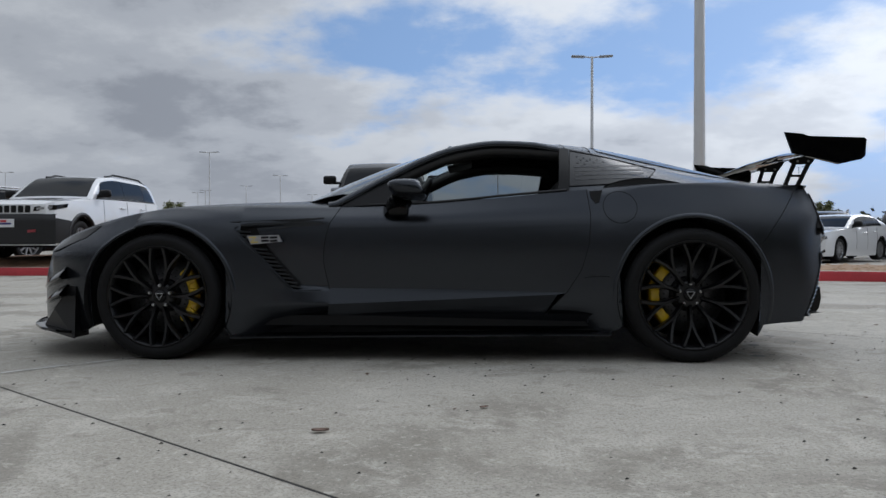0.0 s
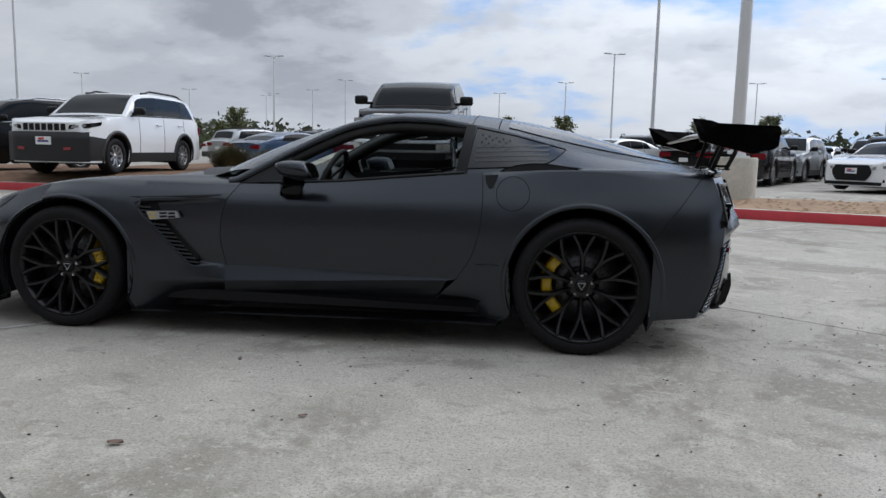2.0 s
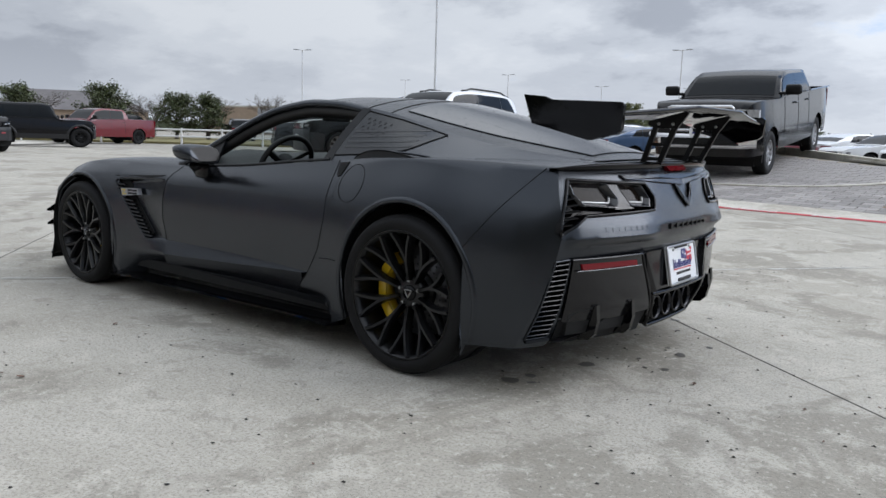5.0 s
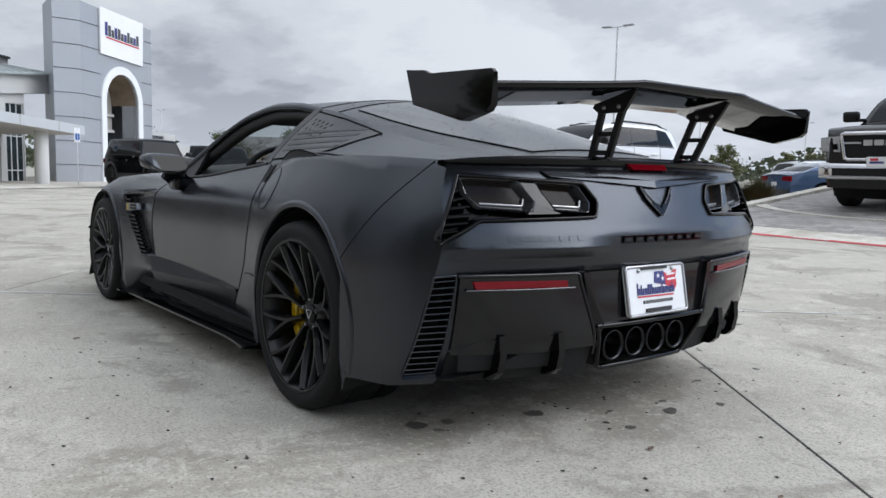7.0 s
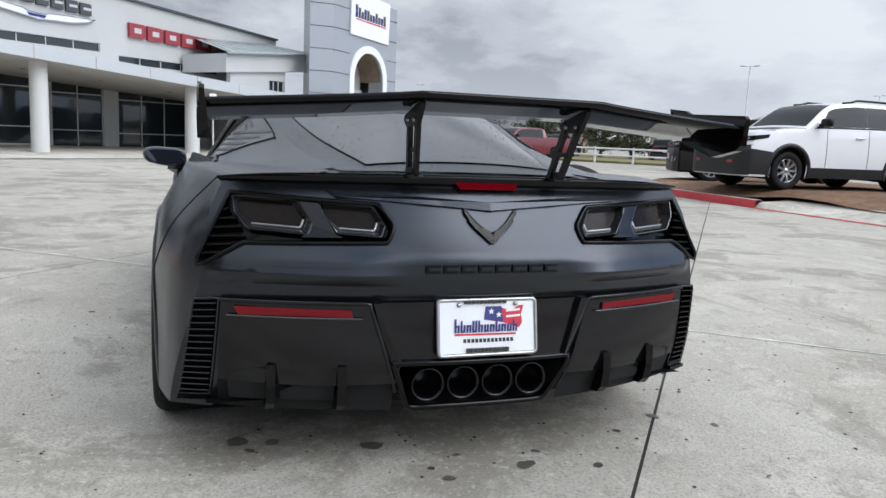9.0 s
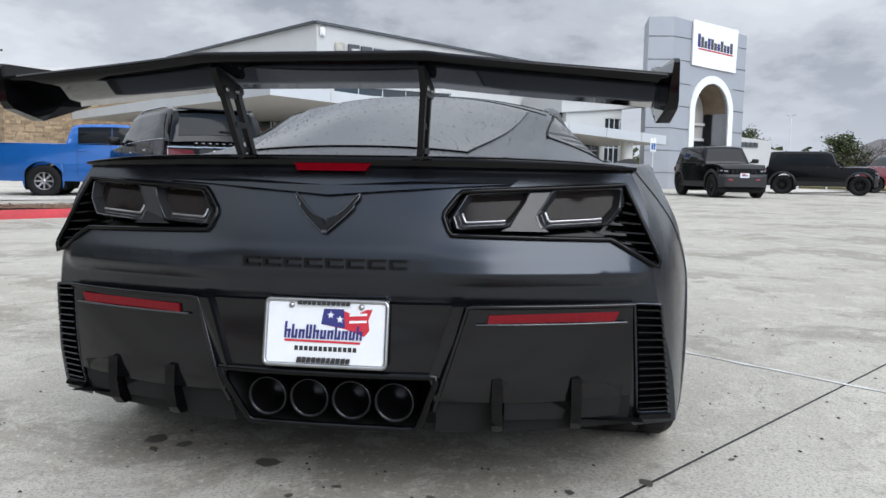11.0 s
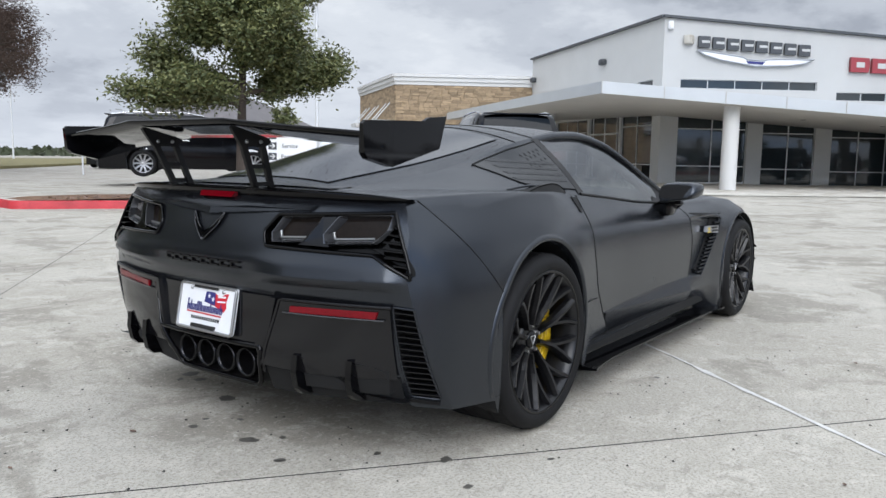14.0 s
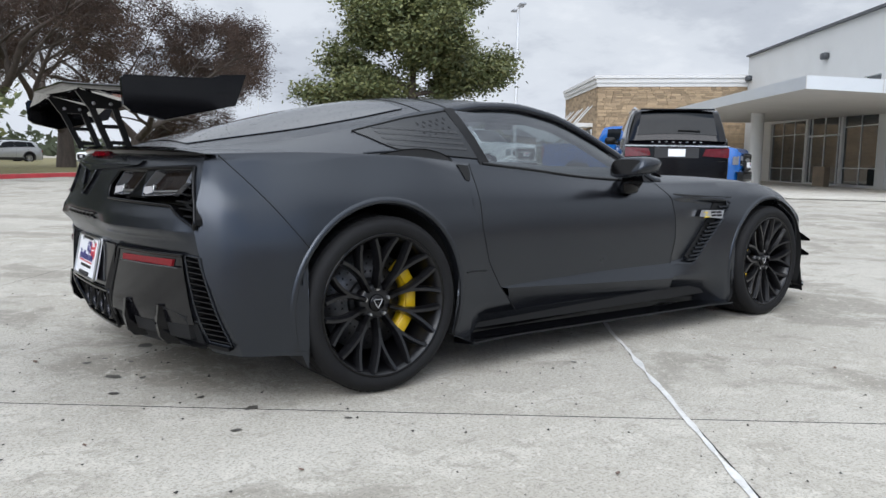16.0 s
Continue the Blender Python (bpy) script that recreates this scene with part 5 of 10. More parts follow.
wg = Geo().grid(wing_at, 60, 9)
wing = part("rear_wing", wg, "gloss", car, "gloss black raised rear wing")
for sgn in (1, -1):
    ep = Geo()
    outline = [(1.845, 1.158), (1.935, 1.150), (1.965, 1.138), (2.24, 1.128), (2.252, 1.118), (2.245, 1.035), (2.225, 1.018), (2.12, 0.995), (1.885, 1.052)]
    ep.slab(outline, lambda x, z: (x, -sgn * (0.818 + 0.10 * (1.16 - z) * 0.2), z), lambda x, z: (x, -sgn * (0.806 - 0.25 * max(0, 1.07 - z)), z))
    part("end_plate", ep, "gloss", wing, "gloss black end plate")
    st = Geo()
    y0 = -sgn * 0.228
    for a, b in (((2.070, 0.905), (2.135, 1.085)), ((2.140, 0.905), (2.215, 1.075))):
        st.sweep([(a[0], y0, a[1]), (b[0], y0 * 1.09, b[1])], [(-0.007, 0.011), (0.007, 0.011), (0.007, -0.011), (-0.007, -0.011)], Vector((-1, 0, 0.4)), smooth=False)
    for z0, w in ((0.985, 0.075), (0.925, 0.075)):
        st.box((2.105 + (z0 - 0.905) * 0.38, y0 * 1.03, z0), (w, 0.012, 0.014))
    st.slab([(2.118, 1.050), (2.218, 1.050), (2.262, 1.112), (2.250, 1.118), (2.10, 1.080), (2.092, 1.068)], lambda x, z: (x, y0 * 1.09 - 0.007, z), lambda x, z: (x, y0 * 1.09 + 0.007, z))
    st.box((2.105, y0, 0.908), (0.11, 0.05, 0.006))
    strut = part("wing_strut", st, "trim", wing)
    for bx, bz in ((2.140, 1.068), (2.200, 1.068)):
        part("bolt", Geo().lathe([(0.0, -0.012), (0.006, -0.012), (0.007, -0.008), (0.007, 0.008), (0.006, 0.012), (0.0, 0.012)], 10, "y", (bx, y0 * 1.09, bz)), "steel", strut)


# ---- wheels
def road_wheel(x, y_sgn, rear):
    r, rr = (0.336, 0.268) if rear else (0.325, 0.256)
    outer, hub_y, wid = (0.950, 0.888, 0.33) if rear else (0.940, 0.908, 0.285)
    g = Geo()
    g.lathe([(rr - 0.030, wid * 0.9), (rr - 0.022, 0.10), (rr - 0.016, 0.03), (rr - 0.004, 0.004), (rr + 0.004, 0.0), (rr + 0.006, 0.004), (rr + 0.002, 0.012)], 64)
    face = outer - hub_y
    for k in range(10):
        a = 2 * math.pi * (k + 0.5 * rear) / 10
        for da in (-0.195, 0.195):
            pts, ups = [], []
            for f in (0.12, 0.30, 0.44, 0.58, 0.72, 0.86, 1.0):
                q = max(0.0, (f - 0.44) / 0.56)
                ang = a + da * q
                rad = 0.030 + (rr - 0.036) * f
                dep = face * (1 - f**1.5) + 0.010
                pts.append((rad * math.cos(ang), dep, rad * math.sin(ang)))
            n = len(pts)
            g.sweep(pts, [(-0.0055, 0.012), (0.0055, 0.012), (0.0110, -0.004), (0.0125, -0.024), (-0.0125, -0.024), (-0.0110, -0.004)], [Vector((0, -1, 0))] * n, smooth=False)
    g.lathe([(0.0, face + 0.012), (0.058, face + 0.010), (0.072, face + 0.016), (0.074, face + 0.05)], 32)
    w = part("wheel", g if y_sgn < 0 else g.mirrored(), "rim", car, "satin black multi-spoke wheel")
    w.location = (x, y_sgn * outer, r)
    t = Geo()
    blocks = Geo()
    t.lathe([(rr - 0.004, 0.012), (rr + 0.004, 0.002), (rr + 0.015, -0.004), ((rr + r) / 2, -0.010), (r - 0.018, -0.002), (r - 0.006, 0.012), (r, 0.035), (r, wid * 0.30),
             (r - 0.006, wid * 0.305), (r - 0.006, wid * 0.33), (r, wid * 0.335), (r, wid * 0.65), (r - 0.006, wid * 0.655), (r - 0.006, wid * 0.68), (r, wid * 0.685),
             (r, wid - 0.035), (r - 0.018, wid), (rr, wid)], 72)
    for k in range(72):
        a = 2 * math.pi * k / 72
        turn = Matrix.Rotation(-a, 3, "Y")
        blocks.box(turn @ Vector((r - 0.0015, 0.055, 0)), (0.004, 0.055, 0.017), turn)
        blocks.box(turn @ Vector((r - 0.0015, wid - 0.06, 0)), (0.004, 0.07, 0.017), turn)
    tyre = part("tyre", t if y_sgn < 0 else t.mirrored(), "rubber", w)
    tagged(part("tyre_tread", blocks if y_sgn < 0 else blocks.mirrored(), "rubber", tyre), kind="stuff")
    part("rim_lip", (lambda q: q if y_sgn < 0 else q.mirrored())(Geo().lathe([(rr - 0.003, 0.001), (rr + 0.003, -0.0035), (rr + 0.007, 0.001)], 64)), "gloss", w)
    # black disc added to keep daylight from showing between the spokes
    back_g = Geo().lathe([(0.0, wid * 0.80), (rr - 0.031, wid * 0.80)], 40)
    part("dust_shield", back_g if y_sgn < 0 else back_g.mirrored(), "gap", w)
    dr = 0.195
    dg = Geo().lathe([(0.07, face + 0.075), (dr, face + 0.075), (dr, face + 0.10), (0.07, face + 0.10)], 48)
    part("brake_disc", dg if y_sgn < 0 else dg.mirrored(), "disc", w, "drilled steel brake disc")
    holes = Geo()
    for k in range(30):
        for rad in (0.115, 0.145, 0.170):
            a = 2 * math.pi * (k + rad * 9) / 30
            holes.lathe([(0.0, face + 0.0735), (0.005, face + 0.0735)], 6, "y", (rad * math.cos(a), 0, rad * math.sin(a)))
    tagged(part("disc_hole", holes if y_sgn < 0 else holes.mirrored(), "gap", w), kind="stuff")
    bell = Geo().lathe([(0.0, face + 0.06), (0.085, face + 0.06), (0.09, face + 0.075)], 32)
    part("disc_bell", bell if y_sgn < 0 else bell.mirrored(), "trim", w)
    cal = Geo()
    s = -1 if rear else 1
    arc = [(s * 0.172 * math.cos(a), face + 0.062, 0.172 * math.sin(a)) for a in np.linspace(-0.86, 0.86, 13)]
    cal.sweep(arc, [(-0.026, 0.03), (0.020, 0.03), (0.026, 0.02), (0.026, -0.03), (-0.031, -0.03)], [Vector((0, -1, 0))] * 13)
    for a in (-0.62, 0.0, 0.62):
        cal.soft_box((s * 0.172 * math.cos(a), face + 0.030, 0.172 * math.sin(a)), (0.046, 0.014, 0.082), 0.012, 2, Matrix.Rotation(-a * s, 3, "Y"))
    part("brake_caliper", cal if y_sgn < 0 else cal.mirrored(), "caliper", w, "yellow brake caliper")
    for k in range(5):
        a = 2 * math.pi * k / 5 + math.pi / 2
        nut = Geo().lathe([(0.0, face - 0.004), (0.008, face - 0.002), (0.010, face + 0.012)], 6, "y", (0.055 * math.cos(a), 0, 0.055 * math.sin(a)), False)
        part("wheel_nut", nut if y_sgn < 0 else nut.mirrored(), "steel", w, "bright wheel nut")
    cap = Geo().lathe([(0.0, face - 0.002), (0.030, face), (0.034, face + 0.006), (0.034, face + 0.014)], 28)
    part("centre_cap", cap if y_sgn < 0 else cap.mirrored(), "gloss", w)
    tri_mark = Geo()
    tp = [(0.020, 0.014), (-0.020, 0.014), (0.0, -0.020)]
    tri_mark.tube([(p[0], face - 0.003, p[1]) for p in resample(tp + tp[:1], 18)], 0.0022, 5)
    part("cap_mark", tri_mark if y_sgn < 0 else tri_mark.mirrored(), "badge", w)


for xx, rear in ((-1.355, False), (1.355, True)):
    for ys in (-1, 1):
        road_wheel(xx, ys, rear)
# rain drops left on the roof, hatch and deck
rd = random.Random(17)
drops = Geo()
for i in range(1100):
    x = rd.uniform(0.2, 1.95)
    y = rd.uniform(-0.97, 0.97) * RAIL_Y(x)
    c = Vector(on_top(x, y, 0.0045 if abs(y) < HATCH_W(min(1.88, max(0.95, x))) and 0.95 < x < 1.88 else 0.0005))
    r = rd.choice((0.0014, 0.0017, 0.002, 0.0025, 0.0035))
    ring_d = [c + Vector((r * math.cos(a) * rd.uniform(0.8, 1.3), r * math.sin(a), -0.0012)) for a in np.linspace(0, 2 * math.pi, 6, endpoint=False)]
    drops.add(ring_d + [c + Vector((0, 0, r * 0.45))], [(k, (k + 1) % 6, 6) for k in range(6)], True)
tagged(part("rain_drop", drops, "gloss", hatch_ob), kind="stuff")
# dark underside so that daylight does not shine through
floorpan = Geo().box((0.0, 0, 0.20), (3.9, 1.10, 0.05))
floorpan.box((0.0, 0, 0.20), (1.85, 1.74, 0.05))
for x in (-0.95, 0.93):
    part("bulkhead", Geo().box((x, 0, 0.45), (0.04, 1.74, 0.45)), "gap", car)
part("floor_pan", floorpan, "gap", car)


# ---------------------------------------------------------------- materials of the surroundings
def concrete(name, base, dark, pale, rand=0.05, stain=1.0):
    """Broom-finished concrete: cloudy tone, darker damp stains, pale scuffs, sand grains and small pits."""
    m = bpy.data.materials.new(name)
    m.use_nodes = True
    nd, ln = m.node_tree.nodes, m.node_tree.links
    b = nd["Principled BSDF"]
    tc = nd.new("ShaderNodeNewGeometry")

    def noise_of(sc, det, rg, dist=0.0):
        n = nd.new("ShaderNodeTexNoise")
        n.inputs["Scale"].default_value, n.inputs["Detail"].default_value = sc, det
        n.inputs["Roughness"].default_value, n.inputs["Distortion"].default_value = rg, dist
        ln.new(tc.outputs["Position"], n.inputs["Vector"])
        return n.outputs["Fac"]

    def ramp(fac, lo, hi):
        r = nd.new("ShaderNodeMapRange")
        r.interpolation_type = "SMOOTHSTEP"
        r.inputs["From Min"].default_value, r.inputs["From Max"].default_value = lo, hi
        ln.new(fac, r.inputs["Value"])
        return r.outputs[0]

    def mix(fac, a, c):
        x = nd.new("ShaderNodeMix")
        x.data_type = "RGBA"
        if isinstance(fac, float):
            x.inputs[0].default_value = fac
        else:
            ln.new(fac, x.inputs[0])
        for i, v in ((6, a), (7, c)):
            if isinstance(v, tuple):
                x.inputs[i].default_value = (*v, 1)
            else:
                ln.new(v, x.inputs[i])
        return x.outputs[2]

    def times(a, k):
        x = nd.new("ShaderNodeMath")
        x.operation = "MULTIPLY"
        ln.new(a, x.inputs[0])
        x.inputs[1].default_value = k
        return x.outputs[0]

    col = mix(ramp(noise_of(0.55, 6, 0.6, 0.4), 0.38, 0.64), base, pale)
    col = mix(times(ramp(noise_of(0.9, 7, 0.62, 0.8), 0.50, 0.585), 0.66 * stain), col, dark)
    col = mix(times(ramp(noise_of(3.4, 8, 0.7, 0.3), 0.51, 0.62), 0.75), col, tuple(min(1, c * 1.12) for c in pale))
    col = mix(times(ramp(noise_of(7.0, 8, 0.7, 1.2), 0.54, 0.64), 0.45), col, dark)
    col = mix(times(ramp(noise_of(90, 3, 0.6), 0.48, 0.64), 0.55), col, tuple(c * 0.50 for c in base))
    vo = nd.new("ShaderNodeTexVoronoi")
    vo.inputs["Scale"].default_value = 38.0
    ln.new(tc.outputs["Position"], vo.inputs["Vector"])
    pits = nd.new("ShaderNodeMapRange")
    pits.inputs["From Min"].default_value, pits.inputs["From Max"].default_value = 0.13, 0.05
    ln.new(vo.outputs["Distance"], pits.inputs["Value"])
    gate = nd.new("ShaderNodeMath")
    gate.operation = "MULTIPLY"
    ln.new(pits.outputs[0], gate.inputs[0])
    ln.new(ramp(noise_of(5.0, 3, 0.5), 0.50, 0.62), gate.inputs[1])
    col = mix(times(gate.outputs[0], 0.6), col, tuple(c * 0.30 for c in base))
    # sand grains and dark aggregate
    grain = nd.new("ShaderNodeTexVoronoi")
    grain.inputs["Scale"].default_value = 130.0
    ln.new(tc.outputs["Position"], grain.inputs["Vector"])
    gdark = nd.new("ShaderNodeMapRange")
    gdark.inputs["From Min"].default_value, gdark.inputs["From Max"].default_value = 0.30, 0.12
    ln.new(grain.outputs["Distance"], gdark.inputs["Value"])
    gsel = nd.new("ShaderNodeMath")
    gsel.operation = "MULTIPLY"
    ln.new(gdark.outputs[0], gsel.inputs[0])
    ln.new(ramp(noise_of(22, 5, 0.7), 0.40, 0.56), gsel.inputs[1])
    col = mix(times(gsel.outputs[0], 0.8), col, tuple(c * 0.34 for c in base))
    col = mix(times(ramp(noise_of(34, 6, 0.75, 0.5), 0.54, 0.66), 0.7), col, tuple(min(1, c * 1.2) for c in pale))
    oi = nd.new("ShaderNodeObjectInfo")
    hs = nd.new("ShaderNodeHueSaturation")
    rm = nd.new("ShaderNodeMapRange")
    rm.inputs["To Min"].default_value, rm.inputs["To Max"].default_value = 1 - rand, 1 + rand
    ln.new(oi.outputs["Random"], rm.inputs["Value"])
    ln.new(rm.outputs[0], hs.inputs["Value"])
    ln.new(col, hs.inputs["Color"])
    ln.new(hs.outputs[0], b.inputs["Base Color"])
    b.inputs["Roughness"].default_value = 0.82
    b.inputs["Specular IOR Level"].default_value = 0.25
    bp = nd.new("ShaderNodeBump")
    bp.inputs["Strength"].default_value, bp.inputs["Distance"].default_value = 0.30, 0.006
    ln.new(noise_of(120, 4, 0.7), bp.inputs["Height"])
    b2 = nd.new("ShaderNodeBump")
    b2.inputs["Strength"].default_value, b2.inputs["Distance"].default_value = 0.25, 0.02
    ln.new(noise_of(14, 6, 0.6), b2.inputs["Height"])
    ln.new(bp.outputs[0], b2.inputs["Normal"])
    ln.new(b2.outputs[0], b.inputs["Normal"])
    return m


M["concrete"] = concrete("lot_concrete", (0.392, 0.366, 0.312), (0.232, 0.212, 0.175), (0.462, 0.436, 0.380), 0.05)
M["far_lot"] = concrete("far_lot_concrete", (0.345, 0.320, 0.276), (0.232, 0.212, 0.181), (0.398, 0.375, 0.330), 0.02)
M["walk"] = concrete("pale_kerb_concrete", (0.507, 0.480, 0.415), (0.345, 0.310, 0.251), (0.589, 0.560, 0.502), 0.03)
M["red_kerb"] = material("red_kerb_paint", (0.50, 0.035, 0.045), 0.6, vary=0.35, scale=3, fine=40, bump=0.2, bump_scale=90)
M["sealant"] = material("pale_joint_sealant", (0.66, 0.65, 0.62), 0.7, vary=0.35, scale=8, fine=60, bump=0.4, bump_scale=40)
M["tar"] = material("dark_joint_filler", (0.022, 0.020, 0.018), 0.85, vary=0.4, scale=8, fine=60)
M["oil"] = material("dark_drip_stain", (0.10, 0.092, 0.08), 0.55, vary=0.4, scale=12, fine=60)
M["mulch"] = material("brown_mulch", (0.21, 0.115, 0.062), 0.95, vary=0.65, scale=5, fine=45, bump=1.0, bump_scale=38)
M["dirt"] = material("tan_dirt", (0.36, 0.235, 0.14), 0.95, vary=0.45, scale=1.5, fine=30, bump=0.8, bump_scale=30)
M["grass"] = material("dry_winter_grass", (0.20, 0.175, 0.075), 0.95, vary=0.45, scale=1.2, fine=25, bump=0.8, bump_scale=40)
M["paver"] = material("grey_paver", (0.30, 0.28, 0.265), 0.85, vary=0.25, scale=7, fine=60, bump=0.3, bump_scale=80, rand=0.22)
M["stucco"] = material("pale_grey_stucco", (0.49, 0.49, 0.475), 0.85, vary=0.07, scale=0.7, fine=40, bump=0.15, bump_scale=120)
M["white_stucco"] = material("warm_white_stucco", (0.59, 0.585, 0.565), 0.85, vary=0.06, scale=0.7, fine=40, bump=0.1, bump_scale=120)
M["panel"] = material("silver_grey_panel", (0.36, 0.375, 0.40), 0.38, 0.25, vary=0.06, scale=0.8, fine=30)
M["canopy"] = material("canopy_metal", (0.52, 0.54, 0.55), 0.42, 0.15, vary=0.07, scale=0.9, fine=30)
M["soffit"] = material("canopy_soffit", (0.46, 0.44, 0.41), 0.8, vary=0.1, scale=0.8, fine=30)
M["roofmetal"] = material("grey_green_standing_seam", (0.38, 0.42, 0.41), 0.45, 0.3, vary=0.1, scale=2, fine=30)
M["mullion"] = material("white_window_frame", (0.62, 0.63, 0.63), 0.45, vary=0.06, scale=3, fine=40)
M["shopglass"] = material("dark_shop_glass", (0.022, 0.030, 0.034), 0.05, 0.0, 0.25, coat_rough=0.02, spec=0.5, vary=0.3, scale=0.6, fine=3)
M["arch_white"] = material("white_arch_panel", (0.78, 0.79, 0.80), 0.35, vary=0.04, scale=1, fine=30)
M["sign_white"] = material("white_sign_face", (0.80, 0.80, 0.80), 0.45, vary=0.05, scale=1, fine=30)
M["sign_dark"] = material("dark_grey_letter", (0.055, 0.06, 0.065), 0.45, vary=0.15, scale=4, fine=40)
M["sign_red"] = material("red_letter", (0.30, 0.04, 0.05), 0.45, vary=0.2, scale=4, fine=40)
M["stone"] = material("tan_ledge_stone", (0.36, 0.265, 0.165), 0.9, vary=0.35, scale=4, fine=40, bump=0.5, bump_scale=30, rand=0.30)
M["mortar"] = material("stone_mortar", (0.30, 0.25, 0.19), 0.95, vary=0.2, scale=4, fine=40)
M["pole"] = material("white_light_pole", (0.66, 0.67, 0.68), 0.45, 0.2, vary=0.06, scale=2, fine=30)
M["bark"] = material("grey_bark", (0.085, 0.068, 0.056), 0.95, vary=0.45, scale=6, fine=40, bump=1.0, bump_scale=24, stretch=(1, 1, 0.25))
M["oak_leaf"] = material("live_oak_leaf", (0.085, 0.105, 0.035), 0.6, vary=0.45, scale=1.6, fine=9)
M["oak_leaf_light"] = material("live_oak_leaf_tips", (0.165, 0.175, 0.062), 0.6, vary=0.4, scale=1.6, fine=9)
M["brown_leaf"] = material("withered_leaf", (0.20, 0.13, 0.10), 0.8, vary=0.5, scale=2, fine=12)
M["oak_brown"] = material("withered_oak_leaf", (0.115, 0.078, 0.062), 0.8, vary=0.5, scale=1.2, fine=9)
M["shrub"] = material("dark_shrub_leaf", (0.05, 0.062, 0.028), 0.7, vary=0.4, scale=2, fine=10)
M["clump"] = material("olive_grass_blade", (0.10, 0.095, 0.045), 0.7, vary=0.5, scale=3, fine=20)
M["white_paint"] = material("white_car_paint", (0.78, 0.79, 0.80), 0.22, 0.0, 0.8, coat_rough=0.03, vary=0.03, scale=2, fine=50)
M["black_paint"] = material("black_car_paint", (0.003, 0.003, 0.004), 0.12, 0.0, 0.0, spec=0.28, coat_rough=0.02, vary=0.2, scale=2, fine=50)
M["grey_paint"] = material("dark_grey_car_paint", (0.006, 0.006, 0.007), 0.16, 0.0, 0.2, coat_rough=0.03, vary=0.1, scale=2, fine=50)
M["silver_paint"] = material("silver_car_paint", (0.40, 0.41, 0.42), 0.28, 0.6, 0.8, coat_rough=0.03, vary=0.06, scale=2, fine=50)
M["red_paint"] = material("dark_red_car_paint", (0.13, 0.008, 0.014), 0.22, 0.0, 0.5, coat_rough=0.03, vary=0.1, scale=2, fine=50)
M["blue_paint"] = material("blue_car_paint", (0.008, 0.10, 0.36), 0.22, 0.2, 0.9, coat_rough=0.03, vary=0.1, scale=2, fine=50)
M["dark_lens"] = material("dark_red_lens", (0.11, 0.008, 0.014), 0.12, 0.0, 1.0, coat_rough=0.02, vary=0.5, scale=9, fine=40)
M["steelblue"] = material("steel_blue_car_paint", (0.05, 0.09, 0.17), 0.25, 0.3, 0.9, coat_rough=0.03, vary=0.1, scale=2, fine=50)
M["cladding"] = material("dark_bumper_cladding", (0.008, 0.008, 0.009), 0.5, vary=0.2, scale=8, fine=80)
M["chrome"] = material("chrome", (0.62, 0.62, 0.63), 0.12, 1.0, vary=0.05, scale=8, fine=60)
M["carglass"] = material("dark_car_glass", (0.008, 0.010, 0.012), 0.04, 0.0, 0.0, coat_rough=0.01, spec=0.14, vary=0.3, scale=1.5, fine=9)
M["lamp"] = material("clear_headlight", (0.34, 0.35, 0.37), 0.12, 0.3, 1.0, coat_rough=0.02, vary=0.5, scale=14, fine=50)
M["alloy"] = material("machined_alloy", (0.44, 0.44, 0.45), 0.3, 0.85, vary=0.2, scale=12, fine=60)
M["brick_house"] = material("tan_brick_wall", (0.34, 0.26, 0.19), 0.9, vary=0.2, scale=1, fine=20)
M["shingle"] = material("grey_shingle", (0.15, 0.14, 0.14), 0.9, vary=0.25, scale=1, fine=20)
M["fence_white"] = material("white_fence_paint", (0.70, 0.70, 0.68), 0.6, vary=0.08, scale=2, fine=30)
M["timber"] = material("weathered_timber", (0.26, 0.20, 0.14), 0.9, vary=0.3, scale=3, fine=30)


def island_variation(name, base, spread):
    """Ledge stone whose tone changes from block to block within one mesh."""
    m = material(name, base, 0.9, vary=0.35, scale=4, fine=40, bump=0.5, bump_scale=30)
    nd, ln = m.node_tree.nodes, m.node_tree.links
    b = nd["Principled BSDF"]
    src = b.inputs["Base Color"].links[0].from_socket
    geo_n = nd.new("ShaderNodeNewGeometry")
    rm = nd.new("ShaderNodeMapRange")
    rm.inputs["To Min"].default_value, rm.inputs["To Max"].default_value = 1 - spread, 1 + spread
    ln.new(geo_n.outputs["Random Per Island"], rm.inputs["Value"])
    hs = nd.new("ShaderNodeHueSaturation")
    ln.new(rm.outputs[0], hs.inputs["Value"])
    ln.new(src, hs.inputs["Color"])
    ln.new(hs.outputs[0], b.inputs["Base Color"])
    return m


M["stone_joined"] = island_variation("tan_ledge_stone_courses", (0.36, 0.265, 0.165), 0.3)


# ---------------------------------------------------------------- ground, joints, kerbs and islands
def flat(poly, z0, z1):
    """A plate over a plan outline."""
    return Geo().slab(poly, lambda x, y: (x, y, z1), lambda x, y: (x, y, z0))


def structure(name, geo, mat, label, category, **kw):
    return tagged(part(name, geo, mat, None, **kw), label, category, kind="structure")


ground = structure("ground", Geo().grid(lambda u, v: (1500 * (2 * u - 1), 1500 * (2 * v - 1), -0.03), 8, 8), "far_lot", "wide pale paved ground running to the horizon", "ground")
JD, KD = Vector((-0.783, 0.622, 0)), Vector((0.622, 0.783, 0))   # along the long joints, and across them
J_STEP, K_STEP, J0, K0 = 4.185, 3.83, -2.375, -0.615


